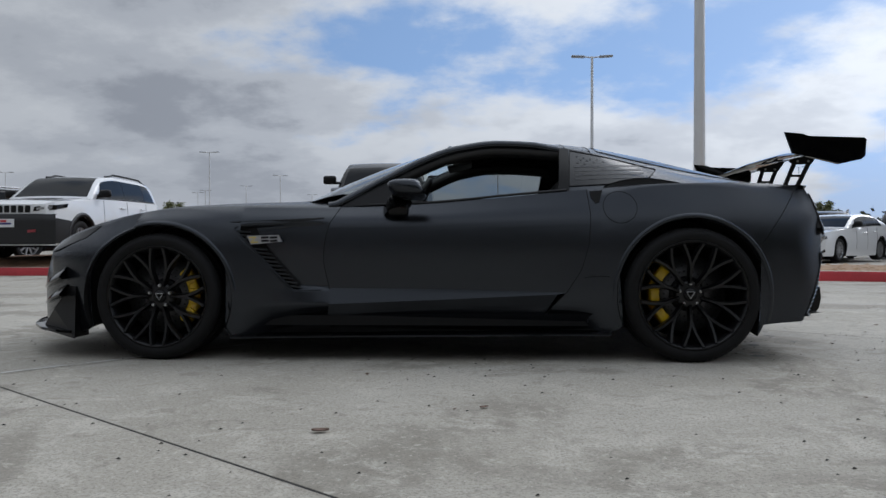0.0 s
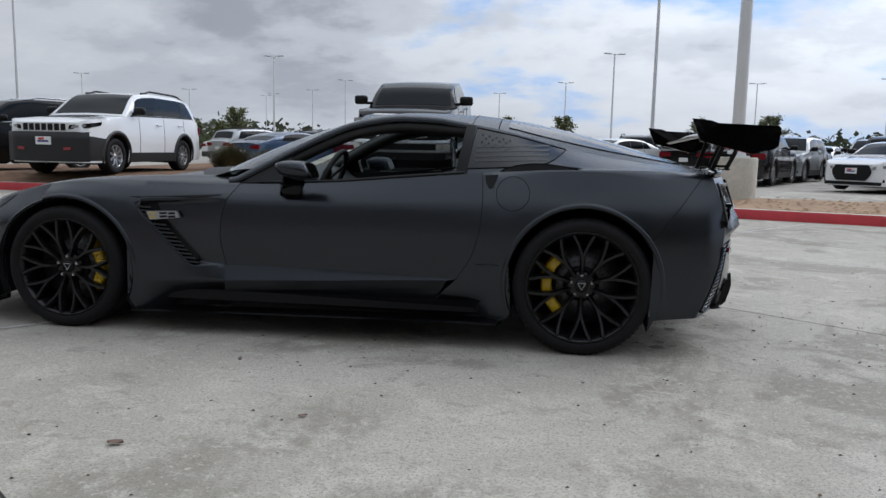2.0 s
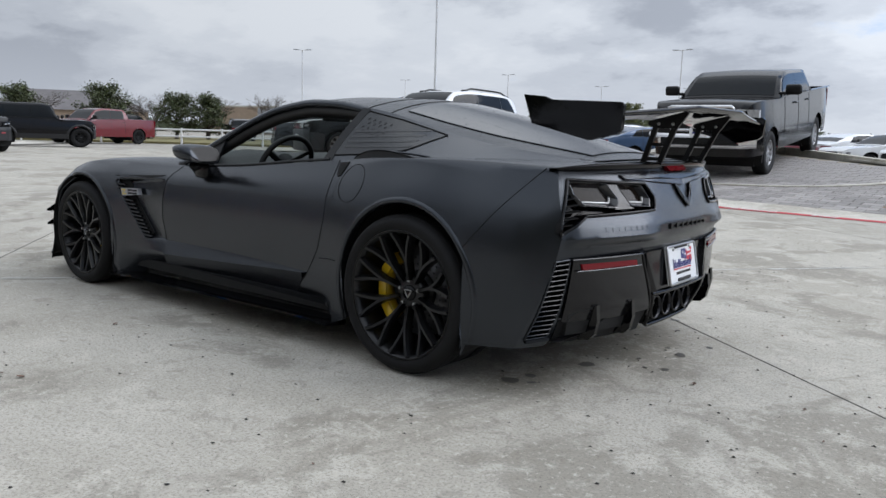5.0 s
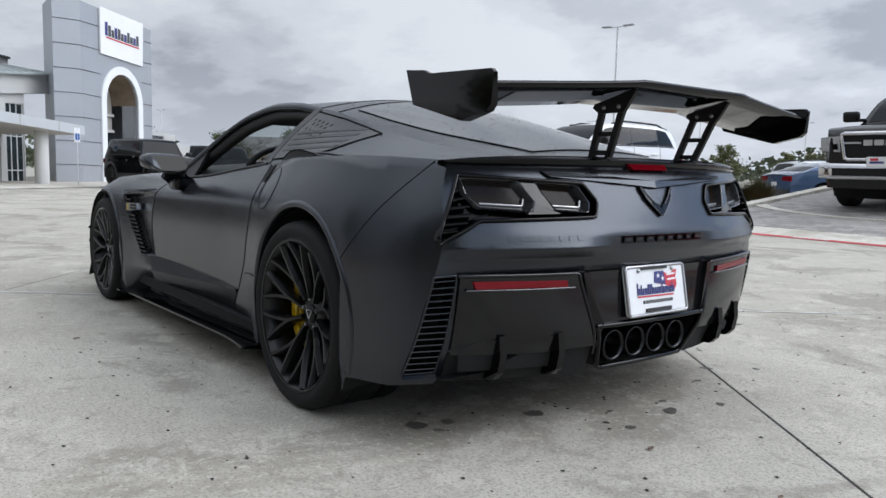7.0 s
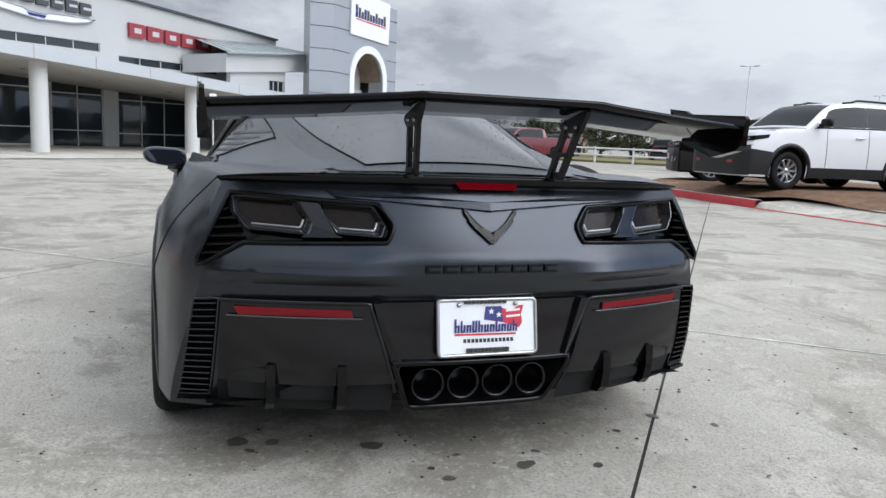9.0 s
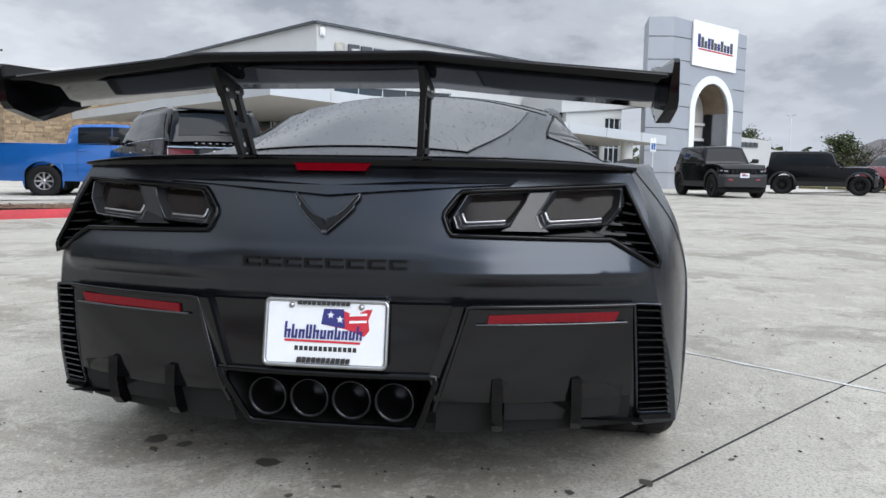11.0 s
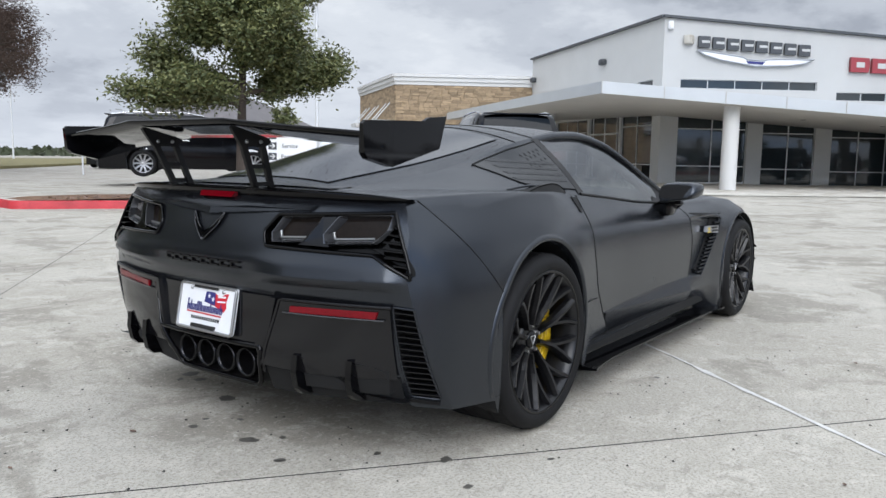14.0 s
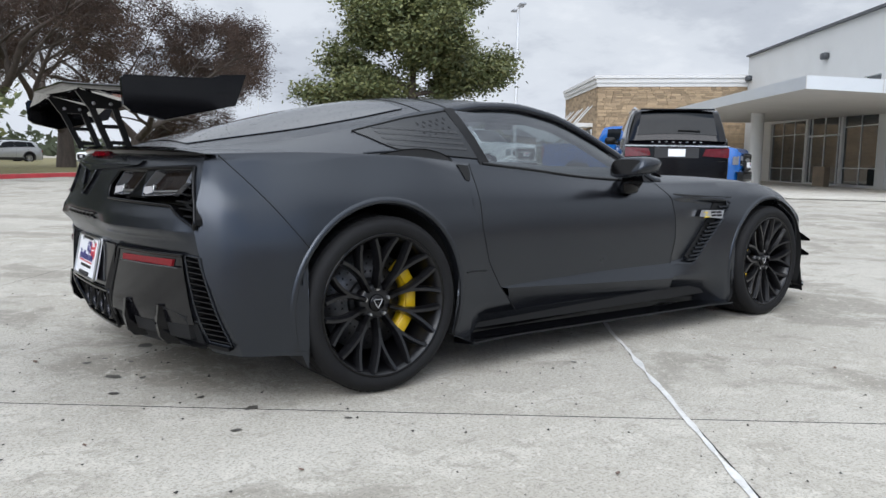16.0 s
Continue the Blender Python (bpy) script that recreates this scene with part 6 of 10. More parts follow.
def lot_point(j, k, z=0.0):
    """j: across the long joints, k: along them, both in metres from the lot's origin."""
    return KD * j - JD * k + Vector((0, 0, z))


pavement = structure("pavement", Geo().grid(lambda u, v: lot_point(J0 + J_STEP * (-5 + 10 * u), K0 + K_STEP * (-5 + 14 * v), -0.0012), 10, 14), "tar", "dark filler under the slab joints of the lot", "pavement")
half = (J_STEP / 2 - 0.0055, K_STEP / 2 - 0.0035)
slab_geo = Geo()
sv = [((a * (half[0] - b), c * (half[1] - b)), z) for z, b in ((0.0, 0.001), (-0.001, 0.0), (-0.03, 0.0)) for a, c in ((-1, -1), (1, -1), (1, 1), (-1, 1))]
slab_geo.add([KD * p[0] - JD * p[1] + Vector((0, 0, z)) for p, z in sv],
             [(0, 1, 2, 3)] + [(r + i, r + 4 + i, r + 4 + (i + 1) % 4, r + (i + 1) % 4) for r in (0, 4) for i in range(4)], False)
slab_mesh = slab_geo.mesh("slab", orient=True)
slab_mesh.materials.append(M["concrete"])
SLABS = [(i, k) for i in range(-5, 5) for k in range(-8, 9)]


def wobble_strip(a, b, width, z, seed, n=60):
    g = Geo()
    d = (b - a).normalized()
    side = Vector((-d.y, d.x, 0))

    def at(u, v):
        p = a.lerp(b, u)
        w = width * max(0.12, 0.8 + 1.3 * noise.noise(Vector((u * n * 0.35, seed, 0)))) * (v - 0.5)
        q = p + side * (w + 0.5 * width * noise.noise(Vector((u * n * 0.15, seed + 5, 1))))
        return (q.x, q.y, z)
    return g.grid(at, n, 1)


structure("pavement_joint_sealant", wobble_strip(lot_point(J0 - 9, K0 - 0.16), lot_point(J0 + 14, K0 + 0.14), 0.026, 0.003, 3.0, 420), "sealant", "pale ragged sealant along a slab joint", "joint")

# drips, leaves and specks lying on the slabs
def blot(x, y, r, seed, squash=0.7, turn=0.0):
    pts = []
    for i in range(20):
        a = 2 * math.pi * i / 20
        rr = r * (1 + 0.35 * noise.noise(Vector((math.cos(a) * 1.5, math.sin(a) * 1.5, seed))))
        px, py = rr * math.cos(a), rr * squash * math.sin(a)
        pts.append((x + px * math.cos(turn) - py * math.sin(turn), y + px * math.sin(turn) + py * math.cos(turn)))
    return Geo().fan(pts, lambda a, b: (a, b, 0.002), 2)


for i, (x, y, r) in enumerate(((1.761, -0.696, 0.060), (1.884, -0.272, 0.058), (1.787, -0.586, 0.040), (1.84, -0.66, 0.026), (2.141, 0.172, 0.050), (1.847, 0.839, 0.038), (2.18, -0.10, 0.030),
                               (2.10, -0.13, 0.020), (2.05, 0.25, 0.022), (2.20, 0.40, 0.030), (1.95, 0.62, 0.024), (2.02, -0.02, 0.02), (1.98, 1.02, 0.026), (0.42, 1.05, 0.022), (1.62, 1.12, 0.018))):
    tagged(part("drip_stain", blot(x, y, r * 0.72, i * 3.1, 0.72, i * 1.3), "oil"), "dark damp drip stain on the concrete", "stain", group="drip stains")


def dead_leaf(x, y, s, turn, mat="brown_leaf"):
    g = Geo()

    def at(u, v):
        w = math.sin(math.pi * min(1, max(0, u))) ** 0.7 * 0.5
        return (s * (u - 0.5), s * w * (v - 0.5) * 1.3, 0.004 + s * 0.22 * (abs(v - 0.5) * 1.2 + 0.5 * (u - 0.5) ** 2 * 2))
    g.grid(at, 6, 4)
    return tagged(part("fallen_leaf", g.moved(pose(x, y, 0, 0, 0, turn)), mat), "curled brown leaf on the concrete", "leaf", group="fallen leaves")


dead_leaf(-0.211, -2.385, 0.055, 10)
dead_leaf(2.399, -1.953, 0.05, 70)
rl = random.Random(7)
for i in range(70):
    ang, rad = rl.uniform(0, 6.283), rl.uniform(1.3, 6.5)
    x, y = 0.6 + rad * 1.15 * math.cos(ang), rad * 0.95 * math.sin(ang)
    if abs(y) < 1.05 and -2.4 < x < 2.2:
        continue
    dead_leaf(x, y, rl.uniform(0.014, 0.032), rl.uniform(0, 360))
dead_leaf(0.309, -2.018, 0.035, 30)
speck = Geo()
for i in range(1500):
    ang, rad = rl.uniform(0, 6.283), rl.uniform(0.9, 6.0)
    x, y, s = 0.8 + rad * 1.15 * math.cos(ang), rad * math.sin(ang), rl.uniform(0.002, 0.0085)
    speck.add([(x - s, y - s * 0.6, 0.002), (x + s, y - s * 0.4, 0.003), (x + s * 0.4, y + s, 0.002), (x, y, 0.002 + s * 0.6)], [(0, 1, 3), (1, 2, 3), (2, 0, 3)], False)
tagged(part("grit", speck, "tar"), "dark grit and crumbs scattered on the concrete", "grit", kind="stuff")


def kerb(name, line, label, mat="red_kerb", height=0.15, width=0.16, n=60, tops="walk"):
    """A cast kerb: painted face and nosing, bare top, along a plan line whose left side is the raised ground."""
    P = resample(line, n)
    face, top = Geo(), Geo()
    sec_face = ((0.0, -0.03), (0.012, height * 0.8), (0.035, height))
    pts = []
    for i, p in enumerate(P):
        d = P[min(i + 1, n)] - P[max(i - 1, 0)]
        d = d / np.linalg.norm(d)
        pts.append((p, np.array((-d[1], d[0]))))
    face.grid(lambda u, v: (lambda q, s: (q[0][0] + q[1][0] * s[0], q[0][1] + q[1][1] * s[0], s[1]))(pts[round(u * n)], sec_face[round(v * 2)]), n, 2)
    sec_top = ((0.035, height + 0.001), (width, height + 0.004), (width, -0.03))
    top.grid(lambda u, v: (lambda q, s: (q[0][0] + q[1][0] * s[0], q[0][1] + q[1][1] * s[0], s[1]))(pts[round(u * n)], sec_top[round(v * 2)]), n, 2)
    ob = tagged(part(name, top, tops), label, "kerb", kind="structure")
    part("kerb_paint", face, mat, ob, "red painted kerb face")
    return ob


# island by the light pole, the paved ramp and the island of the display cars
KERB_R = [(2.60, 8.14), (3.5, 7.86), (4.6, 7.5), (5.7, 7.13), (9, 6.05), (14, 4.3), (24, 0.9)]
kerb("kerb_east", KERB_R, "concrete kerb with faded red face along a planted strip")
kerb("kerb_jeep", [(-17.0, 20.0), (-16.7, 16.4), (-16.0, 13.9), (-14.7, 11.9), (-13.2, 10.45), (-11.7, 9.5), (-10.1, 9.08), (-8.2, 8.95), (-7.1, 8.95)], "concrete kerb with red face round the display island", n=90)
structure("island_east", Geo().grid(lambda u, v: (2.62 + 23 * u, 8.27 - 0.325 * 23 * u + 5.0 * v, 0.13 + 0.03 * noise.noise(Vector((u * 20, v * 6, 0))) + (0 if v < 0.9 else -0.18)), 60, 12), "dirt", "bare tan dirt strip beside the kerb", "island")
JEEP_PAD = lambda x, y: 0.153 + 0.17 * min(1, max(0, (x + 11.2) / 0.9)) * min(1, max(0, (y - 9.3) / 0.7)) * min(1, max(0, (-5.4 - x) / 0.9))
structure("island_jeep", Geo().fan([tuple(p) for p in resample([(-16.8, 20.0), (-16.55, 16.4), (-15.85, 14.0), (-14.58, 12.02), (-13.1, 10.58), (-11.65, 9.66), (-10.05, 9.24), (-8.2, 9.11), (-7.0, 9.60), (-4.35, 9.62), (-4.35, 20.0), (-16.8, 20.0)], 90)[:-1]], lambda x, y: (x, y, JEEP_PAD(x, y)), 26), "mulch", "raised display island of brown mulch", "island")
structure("island_apron", Geo().grid(lambda u, v: (-7.12 + 2.78 * u, 8.97 + 0.06 * u + 0.68 * v, 0.012 + (0.15 if v > 0.95 else 0.13 * v) + 0.10 * (1 - min(1, u / 0.25)) * (1 - v) * (1 if v > 0 else 0)), 24, 6), "walk", "sloping pale concrete apron beside the kerb's end", "pavement")
structure("fire_lane_line", Geo().grid(lambda u, v: (-7.14 + 2.84 * u, 8.88 + 0.05 * u + 0.15 * v, 0.006 + 0.01 * v), 30, 2), "red_kerb", "red fire lane stripe beside the concrete apron", "road marking")
RAMP = lambda y: max(0.02, 0.02 + 0.109 * (y - 8.75))
structure("ramp_edge", Geo().grid(lambda u, v: (-4.35 + 7.0 * u, 9.02 - 0.80 * u + 0.62 * v, 0.012 + RAMP(9.02 - 0.80 * u + 0.62 * v) * v), 20, 3), "walk", "flush pale concrete edge of the paved ramp", "pavement")
fire = structure("fire_lane_stripe", Geo().grid(lambda u, v: (-4.30 + 6.95 * u, 8.93 - 0.898 * u + 0.15 * v, 0.006 + 0.01 * v), 48, 2), "red_kerb", "red fire lane stripe painted along the edge", "road marking")
paver_bed = structure("paved_ramp", Geo().grid(lambda u, v: (lambda y: (-4.35 + (min(2.25 - 0.146 * (y - 9.2), 1.6 - 1.75 * (y - 13.7)) + 4.35) * u, y, RAMP(y) - 0.01))(9.0 + 7.2 * v + (0.6 - 0.6 * u) * (1 - v)), 12, 24), "mortar", "sloping bed of grey interlocking pavers", "pavement")
ringp = [(-1.6 + 3.2 * math.cos(a), 13.0 + 2.3 * math.sin(a)) for a in np.linspace(radians(-160), radians(60), 40)]
structure("ramp_border", Geo().sweep([(x, y, RAMP(y) + 0.012) for x, y in ringp], [(-0.13, 0.01), (0.13, 0.01), (0.13, -0.03), (-0.13, -0.03)], Vector((0, 0, 1)), smooth=False), "walk", "curved pale concrete border in the pavers", "pavement")
structure("ramp_kerb", Geo().sweep([(x, y, RAMP(y) + 0.05) for x, y in resample([(2.45, 8.80), (2.3, 9.4), (1.95, 11.5), (1.65, 13.7), (1.3, 14.3), (0.5, 14.8), (-1.6, 16.3), (-4.0, 16.5), (-4.35, 15.5), (-4.35, 12.0), (-4.4, 9.2)], 60)], [(-0.13, 0.02), (0.13, 0.02), (0.13, -0.85), (-0.13, -0.85)], Vector((0, 0, 1)), smooth=False), "walk", "raised pale concrete kerb round the pavers", "kerb")


def lettering(text, size, mat, m, depth=0.004, parent=None, name="lettering"):
    """Words set in the built-in font, as a mesh."""
    cu = bpy.data.curves.new("words", "FONT")
    cu.body, cu.size, cu.extrude, cu.align_x, cu.align_y = text, size, depth, "CENTER", "CENTER"
    cu.resolution_u = 2
    tmp = bpy.data.objects.new("words", cu)
    scene.collection.objects.link(tmp)
    me = bpy.data.meshes.new_from_object(tmp.evaluated_get(bpy.context.evaluated_depsgraph_get()))
    bpy.data.objects.remove(tmp)
    me.materials.clear()
    me.materials.append(M[mat])
    ob = new(name, me)
    ob.matrix_basis = m
    if parent is not None:
        ob.parent = parent
    return ob


fl_turn = math.degrees(math.atan2(-0.73, 5.65))
for x, words in ((-3.35, "NO PARKING"), (-1.70, "FIRE LANE"), (-0.05, "NO PARKING"), (1.0, "ZONE")):
    yy = 8.93 - 0.73 * (x + 4.30) / 5.65 + 0.075
    lettering(words, 0.13, "sign_white", pose(x, yy, 0.016, 4, 0, fl_turn), 0.001, fire)

# walk in front of the showroom, far strips
U, N = Vector((-0.6497, 0.7602, 0)), Vector((0.7602, 0.6497, 0))
P0 = Vector((-27.99, -9.34, 0))


def site(s, n, z=0.0):
    """A place by the showroom: s along its front, n out towards the lot."""
    return P0 + U * s + N * n + Vector((0, 0, z))


structure("walk_showroom", Geo().grid(lambda u, v: site(-16 + 42 * u, 9.6 - 26 * v, 0.02 if v == 0 else 0.07), 20, 6), "walk", "pale concrete walk under the showroom canopy", "pavement")
# east of x = 0.5 the grass is added, unseen, to darken reflections
structure("grass_south", flat([(28, -1.5), (14.1, -12.3), (6.1, -18.6), (0.5, -23.4), (-3.5, -27.8), (-13.5, -40), (-60, -90), (40, -120), (80, -40)], -0.02, 0.14), "grass", "dry winter grass under bare trees, with an added stretch out of view", "grass")
kerb("kerb_south", [(28, -1.4), (14, -12.2), (6, -18.5), (0.4, -23.3), (-3.6, -27.6), (-9, -34)], "concrete kerb with faded red face by the grass", n=40)
# island with the sign and the oak
ISL = [(-2.6, -12.6), (-2.5, -11.7), (-3.1, -11.25), (-4.1, -10.5), (-6.1, -8.85), (-8.2, -7.15), (-9.0, -7.0), (-9.5, -7.9), (-9.1, -8.9), (-4.6, -12.9), (-3.4, -13.1), (-2.6, -12.6)]
kerb("kerb_oak", ISL[:-1] + [ISL[0]], "concrete kerb with bright red face round the sign island", n=90)
cen = np.mean(np.array(ISL[:-1]), axis=0)
structure("island_oak", Geo().fan([tuple(cen + (np.array(p) - cen) * 0.955) for p in ISL[:-1]], lambda x, y: (x, y, 0.15 + 0.10 * math.exp(-((x - cen[0]) ** 2 + (y - cen[1]) ** 2) / 3)), 5), "mulch", "mulched island with dry brown leaves", "island")
litter = Geo()
for i in range(1400):
    k = rl.random()
    a, b = (np.array((-3.2, -11.9)), np.array((-9.0, -7.8)))
    p = a + (b - a) * k + np.array((0.76, 0.65)) * rl.uniform(-0.75, 0.75) * 1.0
    s, t = rl.uniform(0.02, 0.06), rl.uniform(0, 6.28)
    z = 0.165 + 0.10 * math.exp(-((p[0] - cen[0]) ** 2 + (p[1] - cen[1]) ** 2) / 3)
    litter.add([(p[0] + s * math.cos(t), p[1] + s * math.sin(t), z + rl.uniform(0, 0.03)), (p[0] - s * math.cos(t), p[1] - s * math.sin(t), z), (p[0] + s * 0.6 * math.sin(t), p[1] - s * 0.6 * math.cos(t), z + 0.01)], [(0, 1, 2)], False)
tagged(part("leaf_litter", litter, "brown_leaf"), "withered leaves strewn over the mulch", "leaf litter", kind="stuff")
clod = Geo()
for i in range(1500):
    if i < 700:
        x = rl.uniform(1.6, 16)
        y = 8.45 - 0.30 * (x - 1.45) + rl.uniform(0.1, 4.3)
    else:
        x, y = rl.uniform(-12.4, -4.5), rl.uniform(9.9, 14)
    s, t = rl.uniform(0.02, 0.07), rl.uniform(0, 6.28)
    z = 0.15
    c, d = s * math.cos(t), s * math.sin(t)
    clod.add([(x + c, y + d, z), (x - d, y + c, z), (x - c, y - d, z), (x + d, y - c, z), (x, y, z + s * 0.4)], [(0, 1, 4), (1, 2, 4), (2, 3, 4), (3, 0, 4)], False)
tagged(part("dirt_clods", clod, "dirt"), "small clods and wood chips on the planted strips", "clods", kind="stuff")


# ---------------------------------------------------------------- showroom
def site_m(s, n, z=0.0, along=None):
    """The pose of a wall panel: its x runs along the front, its y into the building."""
    x = along if along is not None else U
    y = Vector((-x.y, x.x, 0)) if along is not None else -N
    return Matrix(((x.x, y.x, 0, 0), (x.y, y.y, 0, 0), (0, 0, 1, 0), (0, 0, 0, 1))), site(s, n, z)


showroom = thing("dealership_building", "pale grey car showroom with canopy, glass front and arched tower", "building")


def wall_between(a, b, z0a, z1a, z0b, z1b, thick, name, mat, holes=(), parent=None):
    """A wall from site point a to b, with rectangular openings (from, to, bottom, top) left free, built strip by strip."""
    A, B = site(*a), site(*b)
    L = (B - A).length
    d = (B - A) / L
    inn = Vector((-d.y, d.x, 0))
    if inn.dot(site(8, -8) - A) < 0:
        inn = -inn
    cuts = sorted({0.0, L, *[h[0] for h in holes], *[h[1] for h in holes]})
    g = Geo()

    def strip(x0, x1, lo, hi):
        P = []
        for q, off in ((x0, 0), (x1, 0), (x1, thick), (x0, thick)):
            p = A + d * q + inn * off
            k = q / L
            P.append((p, k))
        vs = [(p.x, p.y, lo(k)) for p, k in P] + [(p.x, p.y, hi(k)) for p, k in P]
        g.add(vs, [(0, 1, 2, 3), (7, 6, 5, 4), (0, 4, 5, 1), (1, 5, 6, 2), (2, 6, 7, 3), (3, 7, 4, 0)], False)

    base = lambda k: z0a + (z0b - z0a) * k
    crown = lambda k: z1a + (z1b - z1a) * k
    for x0, x1 in zip(cuts, cuts[1:]):
        hs = sorted([h for h in holes if h[0] <= x0 + 1e-6 and h[1] >= x1 - 1e-6], key=lambda h: h[2])
        lo = base
        for h in hs:
            strip(x0, x1, lo, lambda k, z=h[2]: z)
            lo = lambda k, z=h[3]: z
        strip(x0, x1, lo, crown)
    return part(name, g, mat, parent or showroom, weld=0.002), A, d, inn


def window_in(A, d, inn, x0, x1, z0, z1, cols, rows, name="window", frame=0.05, deep=0.10, label="", tint="shopglass", parent=None):
    """A glazed frame in an opening: outer frame, mullions and a pane for each light."""
    def bar(p0, p1, w0, w1):
        vs = [A + d * p0[0] + inn * w0 + Vector((0, 0, p0[1])), A + d * p1[0] + inn * w0 + Vector((0, 0, p0[1])), A + d * p1[0] + inn * w0 + Vector((0, 0, p1[1])), A + d * p0[0] + inn * w0 + Vector((0, 0, p1[1]))]
        ws = [v + inn * (w1 - w0) for v in vs]
        return Geo().add(vs + ws, [(0, 1, 2, 3), (7, 6, 5, 4), (0, 4, 5, 1), (1, 5, 6, 2), (2, 6, 7, 3), (3, 7, 4, 0)], False)

    xs = [x0 + (x1 - x0) * c for c in cols]
    zs = [z0 + (z1 - z0) * r for r in rows]
    h = frame * 0.42
    win = part(name, bar((x0, z0 - h), (x1, z0 + h), deep - 0.028, deep + 0.05), "mullion", parent or showroom, label)
    for i, x in enumerate(xs):
        w = frame if i in (0, len(xs) - 1) else frame * 0.8
        part("mullion", bar((x - w / 2, z0), (x + w / 2, z1), deep - 0.03, deep + 0.06), "mullion", win)
    for z in zs[1:]:
        part("transom", bar((x0, z - h), (x1, z + h), deep - 0.028, deep + 0.05), "mullion", win)
    for xa, xb in zip(xs, xs[1:]):
        for za, zb in zip(zs, zs[1:]):
            g = Geo()
            q = [A + d * x + inn * (deep + o) + Vector((0, 0, z)) for o in (0, 0.02) for x, z in ((xa, za), (xb, za), (xb, zb), (xa, zb))]
            g.add(q, [(0, 1, 2, 3), (7, 6, 5, 4), (0, 4, 5, 1), (1, 5, 6, 2), (2, 6, 7, 3), (3, 7, 4, 0)], False)
            part("pane", g, tint, win)
    return win


# front wall with two bands of windows
FRONT_WINS = [(0.60, 3.65, 0.12, 3.10), (4.35, 6.70, 0.05, 2.95), (7.45, 11.2, 0.0, 2.80)]
CLER = [(0.62, 6.6, 4.08, 4.44), (7.5, 13.2, 3.70, 4.04)]
_, A, d, inn = wall_between((-0.18, 0), (17.3, 0), -0.1, 7.0, -0.3, 5.95, 0.30, "wall", "stucco", [(a + 0.18, b + 0.18, c, e) for a, b, c, e in FRONT_WINS + CLER])
for a, b, c, e in FRONT_WINS:
    m = max(2, round((b - a) / 1.25))
    window_in(A, d, inn, a + 0.18, b + 0.18, c, e, [i / m for i in range(m + 1)], [0, 0.235, 0.76, 1])
for a, b, c, e in CLER:
    m = 5
    window_in(A, d, inn, a + 0.18, b + 0.18, c, e, [i / m for i in range(m + 1)], [0, 1], frame=0.035)
cop = Geo().sweep([site(-0.25, 0.05, 7.0), site(17.3, 0.05, 5.95)], [(-0.10, 0.04), (0.10, 0.04), (0.10, -0.06), (-0.10, -0.06)], Vector((0, 0, 1)), smooth=False)
part("coping", cop, "sign_dark", showroom)
# side wall with the entrance doors
SIDE = [(0.70, 3.55, 0.16, 3.15), (3.75, 7.0, 0.12, 3.10), (7.25, 11.4, 0.10, 3.05)]
_, A2, d2, inn2 = wall_between((-0.18, 0), (-2.74, -15.2), -0.1, 7.0, -0.1, 7.05, 0.30, "wall", "white_stucco", SIDE + [(0.78, 2.1, 4.18, 4.48)])
window_in(A2, d2, inn2, 0.70, 3.55, 0.16, 3.15, [0, 0.5, 1], [0, 0.23, 0.80, 1])
window_in(A2, d2, inn2, 7.25, 11.4, 0.10, 3.05, [0, 0.33, 0.66, 1], [0, 0.23, 0.78, 1])
window_in(A2, d2, inn2, 0.78, 2.1, 4.18, 4.48, [0, 1], [0, 1], frame=0.035)
dr = window_in(A2, d2, inn2, 3.75, 7.0, 0.12, 3.10, [0, 0.1, 0.5, 0.9, 1], [0, 0.72, 1], name="entrance_door", label="double glass entrance doors", frame=0.09)
cop2 = Geo().sweep([site(-0.25, 0.05, 7.0), site(-2.80, -15.2, 7.05)], [(-0.10, 0.04), (0.10, 0.04), (0.10, -0.06), (-0.10, -0.06)], Vector((0, 0, 1)), smooth=False)
part("coping", cop2, "sign_dark", showroom)
part("roof", Geo().add([site(-0.1, -0.2, 6.6), site(17.2, -0.2, 5.6), site(17.2, -30, 5.6), site(-2.7, -30, 6.5)], [(0, 1, 2, 3)], False), "shingle", showroom)
part("floor_slab", Geo().add([site(-0.1, -0.4, 0.02), site(17.2, -0.4, 0.0), site(17.2, -12, 0.0), site(-2.0, -12, 0.02)], [(0, 1, 2, 3)], False), "sign_dark", showroom)
# wall lamps and box
for k, z, nm in ((5.48, 5.73, "wall_lamp"), (14.9, 5.75, "wall_lamp")):
    p = A2 + d2 * k - inn2 * 0.14
    part(nm, Geo().soft_box((p.x, p.y, z), (0.42, 0.30, 0.30), 0.08, 2, Euler((0, 0, math.atan2(d2.y, d2.x))).to_matrix()), "sign_dark", showroom, "dark wall lamp")
p = site(0.05, 0.10, 6.62)
part("camera_box", Geo().soft_box(p, (0.2, 0.2, 0.34), 0.04), "sign_white", showroom, "white wall box")
p = site(0.85, 0.10, 6.05)
part("junction_box", Geo().soft_box(p, (0.34, 0.34, 0.36), 0.03), "walk", showroom, "beige wall box")

# signs: bars and shapes in the colours of the lettering
ang_front = math.degrees(math.atan2(U.y, U.x))


def on_front(s, z, out=0.0):
    return site(s, out, z)


